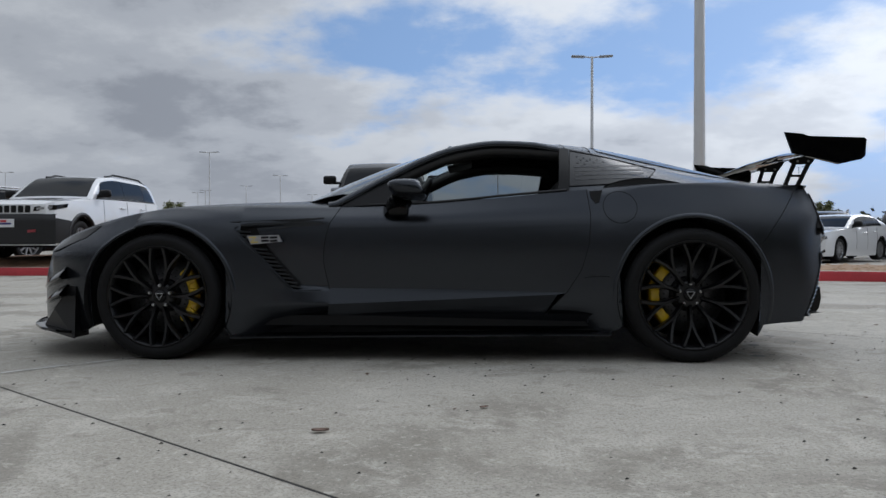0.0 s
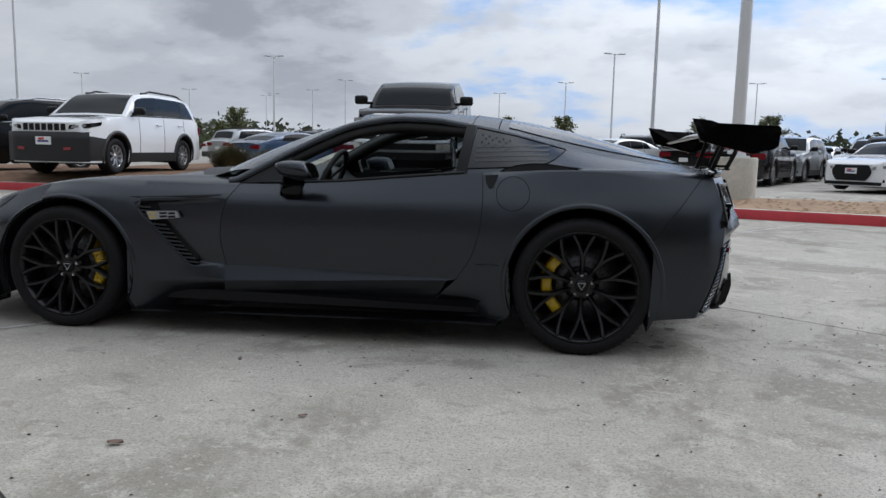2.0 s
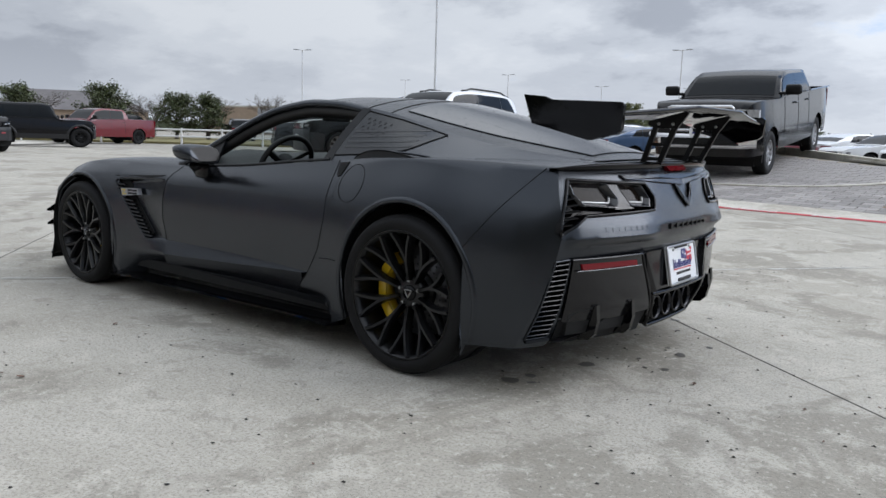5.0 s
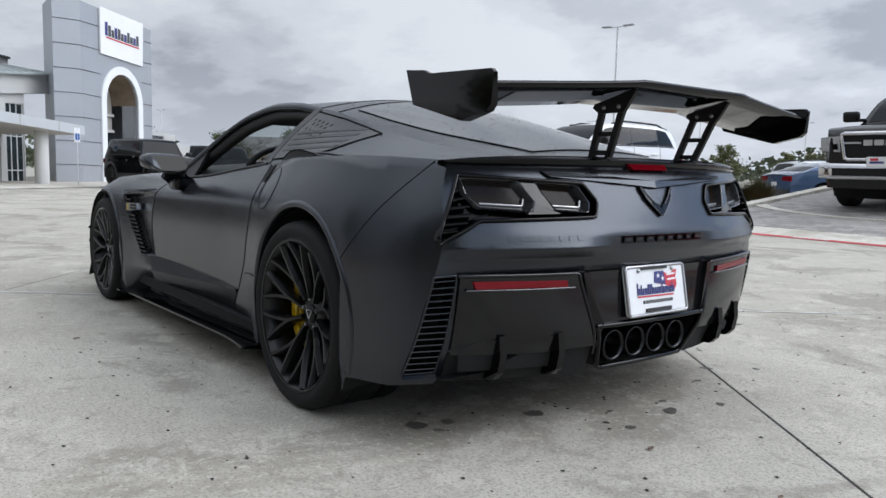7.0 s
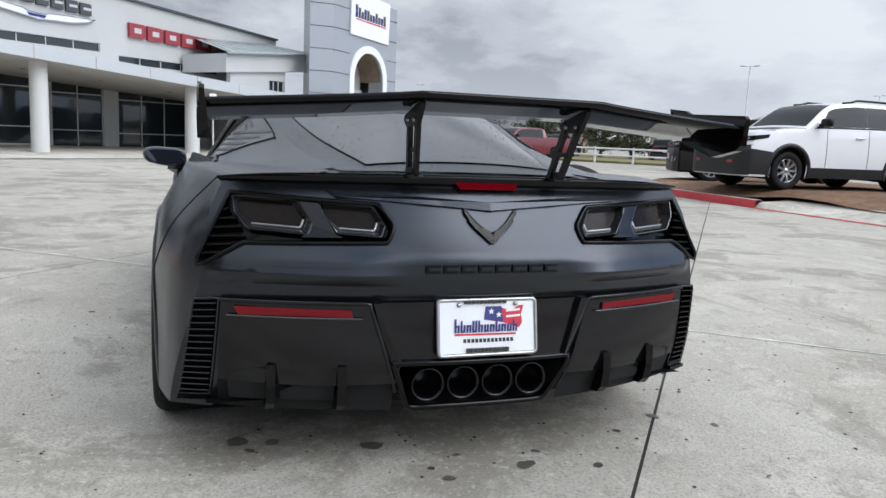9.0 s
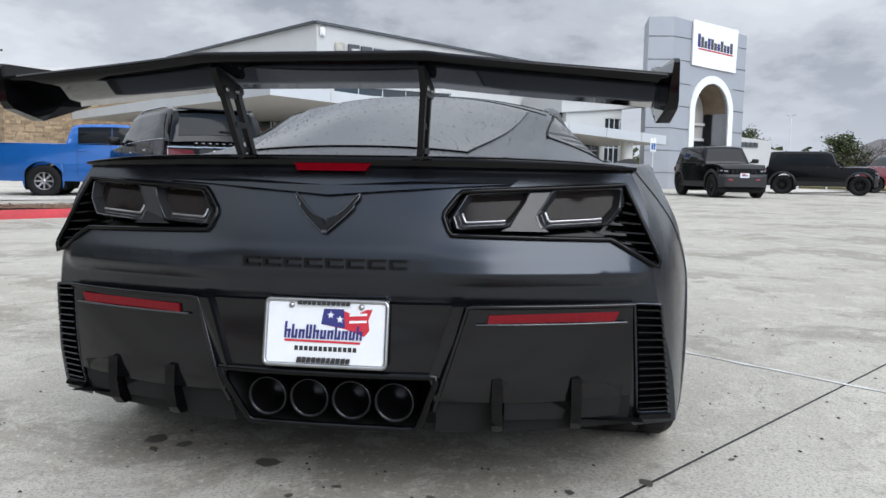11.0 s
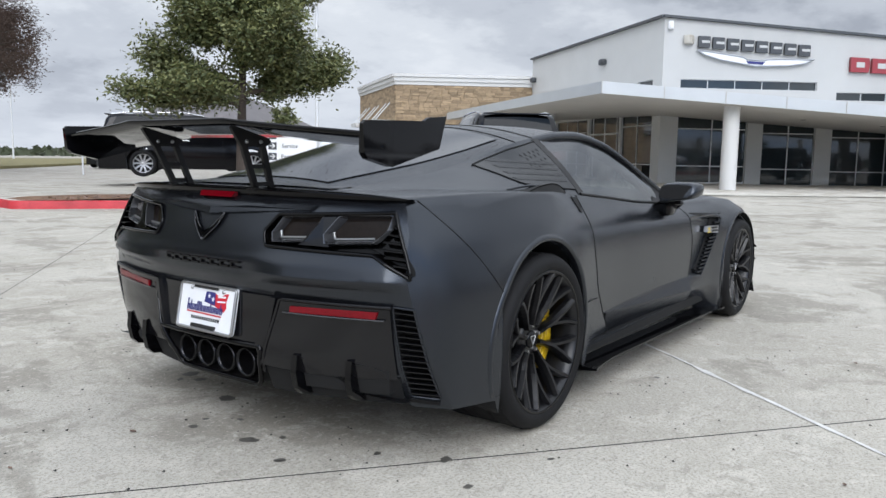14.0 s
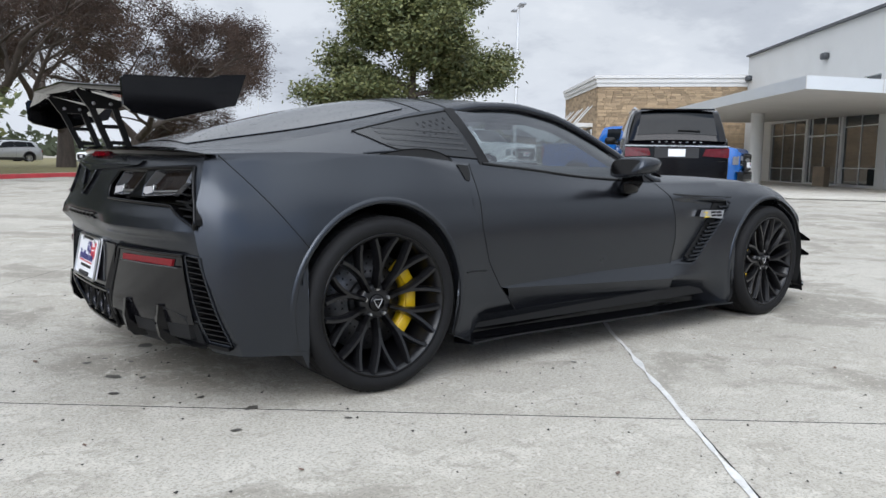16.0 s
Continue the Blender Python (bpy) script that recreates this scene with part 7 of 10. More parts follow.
for k in range(8):
    s0 = 1.25 + 0.625 * k
    w = 0.50 if k != 3 else 0.52
    zz = 5.98 - 0.055 * (s0 - 1.25)
    g = Geo().slab([(s0, zz - 0.235), (s0 + w, zz - 0.25), (s0 + w, zz + 0.215), (s0, zz + 0.23)], lambda s, z: on_front(s, z, 0.16), lambda s, z: on_front(s, z, 0.03))
    part("sign_bar", g, "sign_dark", showroom, "dark grey sign bar")
    g = Geo().slab([(s0 + 0.13, zz - 0.05), (s0 + w - 0.02, zz - 0.055), (s0 + w - 0.02, zz + 0.045), (s0 + 0.13, zz + 0.05)], lambda s, z: on_front(s, z, 0.168), lambda s, z: on_front(s, z, 0.15))
    part("sign_slot", g, "stucco", showroom)
wing_pts = [(-2.55, 0.20), (-1.4, 0.13), (-0.55, 0.06), (-0.35, -0.02), (0.35, -0.02), (0.55, 0.06), (1.4, 0.13), (2.55, 0.20), (2.2, 0.02), (1.5, -0.13), (0.7, -0.20), (0.0, -0.27), (-0.7, -0.20), (-1.5, -0.13), (-2.2, 0.02)]
g = Geo()
for poly in (wing_pts[0:4] + wing_pts[11:15], wing_pts[3:5] + [wing_pts[11]], wing_pts[4:8] + wing_pts[8:12]):
    g.slab([(3.75 + y, 5.30 - 0.055 * y + z) for y, z in poly], lambda s, z: on_front(s, z, 0.14), lambda s, z: on_front(s, z, 0.03))
emb = part("winged_emblem", g, "arch_white", showroom, "white winged emblem with grey edge")
g = Geo().tube([on_front(3.75 + y, 5.30 - 0.055 * y + z, 0.15) for y, z in wing_pts + wing_pts[:1]], 0.03, 5)
part("emblem_edge", g, "panel", emb)
part("emblem_badge", Geo().slab([(3.35, 5.24), (4.15, 5.20), (4.05, 5.10), (3.45, 5.13)], lambda s, z: on_front(s, z, 0.17), lambda s, z: on_front(s, z, 0.13)), "navy", emb, "navy blue bar")
for k in range(5):
    s0 = 7.95 + 0.955 * k
    zz = 5.20 - 0.033 * (s0 - 7.95)
    poly = [(s0, zz - 0.30), (s0 + 0.80, zz - 0.32), (s0 + 0.84, zz - 0.10), (s0 + 0.84, zz + 0.12), (s0 + 0.80, zz + 0.28), (s0, zz + 0.31)]
    part("sign_bar", Geo().slab(poly, lambda s, z: on_front(s, z, 0.18), lambda s, z: on_front(s, z, 0.03)), "sign_red", showroom, "red sign bar")
    inner = [(s0 + 0.24, zz - 0.11), (s0 + 0.60, zz - 0.12), (s0 + 0.60, zz + 0.10), (s0 + 0.24, zz + 0.11)]
    part("sign_slot", Geo().slab(inner, lambda s, z: on_front(s, z, 0.19), lambda s, z: on_front(s, z, 0.17)), "stucco", showroom)

# canopy on round columns
CZ = lambda s: 3.57 - 0.0585 * (s + 4.75)
canopy = Geo()
edge_pts = [(-8.1, -13.5), (-4.75, 6.97), (12.6, 6.97)]
top = [site(-8.1, -13.5, 3.62), site(-4.75, 6.97, CZ(-4.75)), site(13.6, 6.97, CZ(13.6)), site(13.6, 0.0, CZ(13.6)), site(-0.18, 0.0, CZ(-0.18)), site(-2.5, -13.5, 3.62)]
for hgt, mat, nm in ((0.0, "canopy", "canopy_top"), (-0.39, "soffit", "canopy_soffit")):
    vs = [p + Vector((0, 0, hgt)) for p in top]
    part(nm, Geo().add(vs, [(0, 1, 4, 5), (1, 2, 3, 4)], False), mat, showroom)
fas = Geo()
for a, b in zip(top[:3], top[1:3]):
    fas.add([a, b, b - Vector((0, 0, 0.392)), a - Vector((0, 0, 0.392))], [(0, 1, 2, 3)], False)
can = part("canopy_fascia", fas, "canopy", showroom, "pale metal canopy edge")
for k in range(9):
    s = -4.75 + 2.1 * k
    part("fascia_joint", Geo().box(site(s, 6.98, CZ(s) - 0.195), (0.02, 0.02, 0.38), Euler((0, 0, math.atan2(U.y, U.x))).to_matrix()), "soffit", can)
for s, n in ((0.06, 6.15), (6.2, 6.15), (12.0, 6.15), (-4.2, -3.3)):
    top_z = CZ(s) - 0.30
    col = Geo().lathe([(0.28, -0.1), (0.275, 0.3), (0.27, top_z)], 28, "z", site(s, n))
    part("column", col, "white_stucco", showroom, "round white canopy column")
for s in (1.2, 4.2, 7.4, 10.4):
    part("downlight", Geo().lathe([(0.0, CZ(s) - 0.40), (0.10, CZ(s) - 0.40), (0.11, CZ(s) - 0.385)], 16, "z", site(s, 3.4)), "sign_dark", showroom)

# link with pitched metal roof beside the tower
_, A3, d3, inn3 = wall_between((11.25, 2.9), (14.9, 2.9), -0.2, 4.2, -0.2, 4.3, 0.25, "entry_wall", "stucco", [(0.05, 2.2, -0.1, 2.45), (2.55, 3.6, -0.1, 3.5)])
window_in(A3, d3, inn3, 0.05, 2.2, -0.1, 2.45, [0, 0.22, 0.5, 0.78, 1], [0, 0.12, 0.78, 1], name="entrance_door", label="glass entrance doors")
window_in(A3, d3, inn3, 2.55, 3.6, -0.1, 3.5, [0, 0.33, 0.66, 1], [0, 0.18, 0.6, 0.8, 1])
beam = Geo().add([site(10.8, 3.1, 3.62), site(16.5, 3.1, 4.14), site(16.5, 3.1, 5.0), site(10.8, 3.1, 4.45), site(10.8, 0.2, 3.62), site(16.5, 0.2, 4.14), site(16.5, 0.2, 5.0), site(10.8, 0.2, 4.45)],
                 [(0, 1, 2, 3), (4, 7, 6, 5), (0, 4, 5, 1), (3, 2, 6, 7), (0, 3, 7, 4), (1, 5, 6, 2)], False)
part("link_fascia", beam, "stucco", showroom)
rf = Geo().add([site(10.6, 3.4, 4.50), site(16.6, 3.4, 5.06), site(16.6, -3.0, 6.15), site(12.5, -3.0, 6.05), site(10.6, 3.4, 4.42), site(16.6, 3.4, 4.98)], [(0, 1, 2, 3), (4, 5, 1, 0)], False)
link_roof = part("link_roof", rf, "roofmetal", showroom, "grey-green standing seam roof")
for k in range(12):
    s = 10.8 + 0.5 * k
    part("roof_seam", Geo().tube([site(s, 3.4, 4.52 + 0.0933 * (s - 10.6)), site(min(16.6, s + 0.25 * (16.6 - s) / 6 + (12.6 - 10.8) * max(0, (16.6 - s) / 5.8)), -3.0, 6.12)], 0.02, 4), "roofmetal", link_roof)

# arched tower
TOWER_Z = 8.28
tower = Geo()
AS, AN, AR, ASPR = 18.95, 5.05, 1.28, 3.9   # arch: middle, plane, half width, spring height
jamb = [(AS - AR, -0.3), (AS - AR, ASPR)] + [(AS + AR * math.cos(a), ASPR + 1.42 * math.sin(a)) for a in np.linspace(math.pi, 0, 25)][1:-1] + [(AS + AR, ASPR), (AS + AR, -0.3)]
left_out = resample([(16.0, -0.3), (16.0, TOWER_Z)], 8)
outer = [(16.0, -0.3), (16.0, ASPR)] + [(16.0 + (21.5 - 16.0) * k, TOWER_Z - 0.35 * k) for k in np.linspace(0, 1, 23)] + [(21.5, ASPR), (21.5, -0.3)]
inner_n = len(jamb)
vs = [site(s, AN, z) for s, z in jamb] + [site(s, AN, z) for s, z in outer] + [site(s, AN - 0.9, z) for s, z in jamb]
fs = [(i, i + 1, inner_n + i + 1, inner_n + i) for i in range(inner_n - 1)] + [(i, 2 * inner_n + i, 2 * inner_n + i + 1, i + 1) for i in range(inner_n - 1)]
tower.add(vs, fs, False)
tower.add([site(16.0, AN, -0.3), site(15.05, 4.35, -0.3), site(15.05, 4.35, TOWER_Z), site(16.0, AN, TOWER_Z), site(16.6, 2.6, -0.3), site(16.6, 2.6, TOWER_Z), site(21.5, AN, -0.3), site(21.5, 1.0, -0.3), site(21.5, 1.0, TOWER_Z - 0.35), site(21.5, AN, TOWER_Z - 0.35)],
          [(0, 1, 2, 3), (1, 4, 5, 2), (6, 9, 8, 7), (4, 7, 8, 5), (3, 2, 5, 8, 9)], False)
tw = part("tower", tower, "panel", showroom, "silver-grey panelled tower")
for k in range(7):
    z = 0.86 + 1.085 * k
    part("panel_joint", Geo().tube([site(15.04, 4.36, z), site(16.0, AN + 0.012, z), site(AS - 1.62 if z < 5.7 else 21.5, AN + 0.012, z - 0.02 * (2.5 if z < 5.7 else 5.5))], 0.016, 4), "sign_dark", tw)
    if z < 5.7:
        part("panel_joint", Geo().tube([site(AS + 1.62, AN + 0.012, z - 0.05), site(21.5, AN + 0.012, z - 0.09)], 0.016, 4), "sign_dark", tw)
ring = Geo()
rin = [(AS - AR, -0.3), (AS - AR, ASPR)] + [(AS + AR * math.cos(a), ASPR + 1.42 * math.sin(a)) for a in np.linspace(math.pi, 0, 25)][1:-1] + [(AS + AR, ASPR), (AS + AR, -0.3)]
rout = [(AS - AR - 0.36, -0.3), (AS - AR - 0.36, ASPR)] + [(AS + (AR + 0.36) * math.cos(a), ASPR + 1.80 * math.sin(a)) for a in np.linspace(math.pi, 0, 25)][1:-1] + [(AS + AR + 0.36, ASPR), (AS + AR + 0.36, -0.3)]
for off, flip in ((0.08, False),):
    n_r = len(rin)
    vs = [site(s, AN + off, z) for s, z in rin] + [site(s, AN + off, z) for s, z in rout] + [site(s, AN - 0.02, z) for s, z in rout] + [site(s, AN - 0.2, z) for s, z in rin]
    fs = [(i, i + 1, n_r + i + 1, n_r + i) for i in range(n_r - 1)] + [(n_r + i, n_r + i + 1, 2 * n_r + i + 1, 2 * n_r + i) for i in range(n_r - 1)] + [(i, 3 * n_r + i, 3 * n_r + i + 1, i + 1) for i in range(n_r - 1)]
    ring.add(vs, fs, False)
part("arch_trim", ring, "arch_white", tw, "white arch surround")
bz = Geo().add([site(AS - AR, AN - 1.5, -0.3), site(AS + AR, AN - 1.5, -0.3), site(AS + AR, AN - 1.5, 5.6), site(AS - AR, AN - 1.5, 5.6)], [(0, 1, 2, 3)], False)
part("inner_wall", bz, "soffit", tw)
arch_hall = Geo().add([site(AS - AR, AN - 1.45, -0.3), site(AS + AR, AN - 1.45, -0.3), site(AS + AR, AN - 1.45, 2.6), site(AS - AR, AN - 1.45, 2.6)], [(0, 1, 2, 3)], False)
part("arch_window", arch_hall, "shopglass", tw)
for z in (2.6, 3.4):
    part("arch_beam", Geo().box(site(AS, AN - 1.40, z), (2.5, 0.12, 0.14), Euler((0, 0, math.atan2(U.y, U.x))).to_matrix()), "white_stucco", tw)
barrel = Geo().grid(lambda u, v: site(AS + AR * 0.99 * math.cos(math.pi * u), AN - 0.1 - 1.4 * v, ASPR + 1.41 * math.sin(math.pi * u)), 24, 6)
part("arch_vault", barrel, "timber", tw, "timber-lined vault")
face = Geo().slab([(17.28, 8.28), (20.68, 8.10), (20.60, 5.95), (17.28, 6.12)], lambda s, z: site(s, AN + 0.10, z), lambda s, z: site(s, AN + 0.02, z))
sf = part("tower_sign", face, "sign_white", tw, "white sign panel with navy and red print")
for k in range(11):
    s0 = 17.62 + 0.245 * k
    h = 0.62 if k == 0 else (0.50 if k in (1, 3, 4, 7, 10) else 0.34)
    zz = 7.02 - 0.055 * (s0 - 17.5)
    part("sign_bar", Geo().slab([(s0, zz), (s0 + 0.19, zz - 0.01), (s0 + 0.19, zz + h), (s0, zz + h + 0.01)], lambda s, z: site(s, AN + 0.115, z), lambda s, z: site(s, AN + 0.10, z)), "sign_dark" if k % 3 else "navy", sf)
part("sign_line", Geo().slab([(17.7, 6.90), (20.3, 6.76), (20.3, 6.82), (17.7, 6.96)], lambda s, z: site(s, AN + 0.115, z), lambda s, z: site(s, AN + 0.10, z)), "redprint", sf)
# low wing past the tower
low = Geo()
for (s0, n0, z0), (s1, n1, z1) in ((((21.5, 3.0, 3.05), (27.0, 3.0, 2.75))), ((27.0, 3.0, 2.3), (36.0, 1.0, 1.9))):
    low.add([site(s0, n0, -0.3), site(s1, n1, -0.3), site(s1, n1, z1), site(s0, n0, z0), site(s0, n0 - 8, -0.3), site(s1, n1 - 8, -0.3), site(s1, n1 - 8, z1), site(s0, n0 - 8, z0)], [(0, 1, 2, 3), (3, 2, 6, 7), (1, 5, 6, 2)], False)
part("low_wing", low, "stucco", showroom)
for k in range(8):
    s0 = 22.6 + 0.40 * k
    part("sign_bar", Geo().slab([(s0, 2.35), (s0 + 0.30, 2.34), (s0 + 0.30, 2.62), (s0, 2.63)], lambda s, z: site(s, 3.06, z), lambda s, z: site(s, 3.0, z)), "sign_dark", showroom)

# stone wing
stone_wing = thing("stone_building", "low wing faced with tan ledge stone under a white cornice", "building")
SA, SB, SC = site(-11.05, -15.2), site(-2.6, -15.2), site(-13.45, -25.5)
for a, b in ((SA, SB), (SC, SA)):
    g = Geo().add([a, b, b + Vector((0, 0, 5.35)), a + Vector((0, 0, 5.35))], [(0, 1, 2, 3)], False)
    part("wall", g, "mortar", stone_wing)
for a, b in ((SA, SB), (SC, SA)):
    dd = (b - a).normalized()
    for zz, w, h in ((5.45, 0.10, 0.22), (5.68, 0.18, 0.24), (5.90, 0.26, 0.18)):
        part("cornice", Geo().sweep([a - dd * 0.1 + Vector((0, 0, zz)), b + dd * 0.1 + Vector((0, 0, zz))], [(-0.3, h / 2), (w, h / 2), (w, -h / 2), (-0.3, -h / 2)], Vector((0, 0, 1)), smooth=False), "white_stucco", stone_wing, "stepped white cornice")
part("roof", Geo().add([SA + Vector((0, 0, 5.8)), SB + Vector((0, 0, 5.8)), SB - N * 14 + Vector((0, 0, 5.8)), SC + Vector((0, 0, 5.8))], [(0, 1, 2, 3)], False), "shingle", stone_wing)
for k in range(3):
    a = SA + (SC - SA) * (0.10 + 0.28 * k)
    dd = (SC - SA).normalized()
    nn = Vector((dd.y, -dd.x, 0))
    if nn.dot(Vector((4, 4, 0)) - SA) < 0:
        nn = -nn
    b = a + dd * 1.7
    aw = Geo()
    aw.sweep([a + Vector((0, 0, 3.15)), b + Vector((0, 0, 3.15))], [(-1.1, 0.12), (1.1, 0.12), (1.1, -0.12), (-1.1, -0.12)], Vector((0, 0, 1)), smooth=False)
    ob = part("awning", aw, "white_stucco", stone_wing, "flat white awning on rods")
    for q in (0.2, 0.8):
        part("awning_rod", Geo().tube([a.lerp(b, q) + Vector((0, 0, 4.4)), a.lerp(b, q) + nn * 1.0 + Vector((0, 0, 3.25))], 0.035, 5), "mullion", ob)
    wg2 = Geo().slab([(0, 0.4), (1, 0.4), (1, 2.9), (0, 2.9)], lambda q, z: a.lerp(b, q) + nn * 0.10 + Vector((0, 0, z)), lambda q, z: a.lerp(b, q) + Vector((0, 0, z)))
    wd = part("window", wg2, "shopglass", stone_wing)
    for q in (0.0, 0.5, 1.0):
        part("window_frame", Geo().tube([a.lerp(b, q) + nn * 0.12 + Vector((0, 0, 0.4)), a.lerp(b, q) + nn * 0.12 + Vector((0, 0, 2.9))], 0.05, 4), "mullion", wd)


# ---------------------------------------------------------------- parked vehicles
# each is built nose towards negative x, middle of the wheelbase line on the ground at the origin
def small_wheel(parent, x, y, r, rim_r, sgn, width=0.22, spokes=10, rim="alloy"):
    t = Geo().lathe([(rim_r, 0.02), (rim_r + 0.01, 0.0), (r - 0.03, -0.006), (r - 0.008, 0.01), (r, 0.035), (r, width - 0.03), (r - 0.02, width), (rim_r, width)], 32)
    t2 = t if sgn < 0 else t.mirrored()
    w = part("wheel", t2, "rubber", parent)
    w.location = (x, sgn * y, r)
    g = Geo().lathe([(rim_r - 0.02, 0.12), (rim_r - 0.012, 0.03), (rim_r, 0.008), (rim_r + 0.004, 0.014)], 28)
    for k in range(spokes):
        a = 2 * math.pi * k / spokes
        g.sweep([(0.04 * math.cos(a), 0.035, 0.04 * math.sin(a)), (0.6 * rim_r * math.cos(a), 0.022, 0.6 * rim_r * math.sin(a)), ((rim_r - 0.008) * math.cos(a), 0.014, (rim_r - 0.008) * math.sin(a))],
                [(-0.022, 0.004), (0.022, 0.004), (0.026, -0.02), (-0.026, -0.02)], [Vector((0, -1, 0))] * 3, smooth=False)
    g.lathe([(0.0, 0.026), (0.05, 0.028), (0.065, 0.05)], 16)
    part("rim", g if sgn < 0 else g.mirrored(), rim, w, "alloy rim")
    dk = Geo().lathe([(0.0, 0.09), (rim_r - 0.015, 0.09)], 20)
    part("brake_disc", dk if sgn < 0 else dk.mirrored(), "gap", w)


def vehicle(name, label, category, m, paint, L=4.65, W=1.86, wb=2.72, fo=0.93, nose_z=0.98, cowl=(1.28, 1.10), belt_r=1.18, roof=((1.98, 1.60), (2.6, 1.66), (3.7, 1.65), (4.30, 1.58)), tail=(4.52, 1.12),
            ground_z=0.22, r=0.365, rim_r=0.225, front="suv", rear_lamps="lens_red", cladding=True, rails=True, bed=None, spokes=10, rim="alloy", group="", plate=True, bright="chrome", tint_front="carglass", roof_paint=None, rail_mat="trim", snub=0.16):
    """A parked car from its side profile: hood, cowl, roof points, tail; with arches, glass, lamps, grille, mirrors and wheels."""
    car2 = thing(name, label, category, m, group)
    H = W / 2
    off = fo + wb / 2
    TOP = curve_of((0.0, nose_z - snub), (0.10, nose_z - snub * 0.3), (0.35, nose_z), (cowl[0], cowl[1] - 0.03), (cowl[0] + 0.3, cowl[1] - 0.01), (tail[0] - 0.4, belt_r), (tail[0], tail[1]), (L, tail[1] - 0.10)) if not bed else \
        curve_of((0.0, nose_z - 0.16), (0.10, nose_z - 0.03), (0.35, nose_z), (cowl[0], cowl[1] - 0.03), (cowl[0] + 0.3, cowl[1]), (L - 0.2, bed), (L, bed))
    PLAN = curve_of((0.0, 0.80), (0.12, 0.90), (0.5, 0.975), (1.1, 1.0), (L - 1.0, 1.0), (L - 0.3, 0.965), (L, 0.90))

    def hw(x, z):
        t = TOP(x)
        k = (z - 0.62 * t) / max(0.2, t)
        return H * PLAN(x) * (1 - 0.16 * max(0, k) ** 1.6 - 0.22 * max(0, -k) ** 2.0)

    def sd(x, z, out=0.0):
        return (x - off, -hw(x, z) - out, z)

    ra = r + 0.075
    f_arch = ellipse(fo, r + 0.01, ra, ra, 205, -25, 24)
    r_arch = ellipse(fo + wb, r + 0.01, ra, ra, 205, -25, 24)
    zb = ground_z + 0.02

    def tops(x0, x1):
        return [(x0 + (x1 - x0) * i / 10, TOP(x0 + (x1 - x0) * i / 10)) for i in range(11)]

    g = Geo()
    for x0, x1, arch in ((0.0, fo - ra - 0.06, None), (fo - ra - 0.06, fo + ra + 0.06, f_arch), (fo + ra + 0.06, fo + wb - ra - 0.06, None), (fo + wb - ra - 0.06, fo + wb + ra + 0.06, r_arch), (fo + wb + ra + 0.06, L, None)):
        bot = [(x0, zb), (x1, zb)] if arch is None else [(x0, zb), (arch[0][0], zb)] + arch + [(arch[-1][0], zb), (x1, zb)]
        g.coons(bot, tops(x0, x1), [(x0, zb), (x0, TOP(x0))], [(x1, zb), (x1, TOP(x1))], 14 if arch is None else 34, 10, sd)
    g.with_mirror()
    g.grid(lambda u, v: (lambda x: (x - off, hw(x, TOP(x)) * (2 * v - 1), TOP(x) + 0.035 * (1 - (2 * v - 1) ** 2) * min(1, x / 0.4) * (1 if not bed or x < cowl[0] + 0.5 else 0)))(L * u if not bed else (roof[-1][0] + 0.15) * u), 40, 10)
    for x in (0.0, L):
        g.grid(lambda u, v, x=x: ((x - off) + (0.05 if x else -0.06) * (1 - (2 * u - 1) ** 2) * 1.0, hw(x, zb + (TOP(x) - zb) * v) * (2 * u - 1), zb + (TOP(x) - zb) * v), 10, 8)
    part("body", g, paint, car2, weld=0.003)
    part("underbody", Geo().box((0, 0, ground_z + 0.07), (L - 0.5, W - 0.36, 0.12)).box((-off + fo, 0, 0.5), (ra * 1.9, W - 0.42, 0.6)).box((-off + fo + wb, 0, 0.5), (ra * 1.9, W - 0.42, 0.6)), "gap", car2)
    # greenhouse
    ZR = curve_of((cowl[0], cowl[1] - 0.02), *roof, tail)
    x_a, x_b = cowl[0], tail[0]

    def base_y(x):
        return hw(x, TOP(x)) - 0.03

    def roof_y(x):
        k = min(1, max(0, (ZR(x) - TOP(x)) / 0.5))
        return base_y(x) - (0.165 if not bed else 0.15) * k

    def gl(x, t, out=0.0):
        return (x - off, -(base_y(x) + (roof_y(x) - base_y(x)) * t + 0.02 * math.sin(math.pi * t)) - out, TOP(x) - 0.015 + (ZR(x) - TOP(x) + 0.015) * t + 0.3 * out)

    gh = Geo().grid(lambda u, v: gl(x_a + (x_b - x_a) * u, v), 40, 6)
    gh.with_mirror()
    gh.grid(lambda u, v: (lambda x: (x - off, roof_y(x) * (2 * v - 1), ZR(x) + 0.03 * (1 - (2 * v - 1) ** 2)))(x_a + (x_b - x_a) * u), 40, 10)
    part("roof", gh, roof_paint or paint, car2, weld=0.003)
    # side glass
    xw0, xw1 = roof[0][0] - 0.30, (roof[-1][0] - 0.02 if not bed else roof[-1][0] - 0.12)
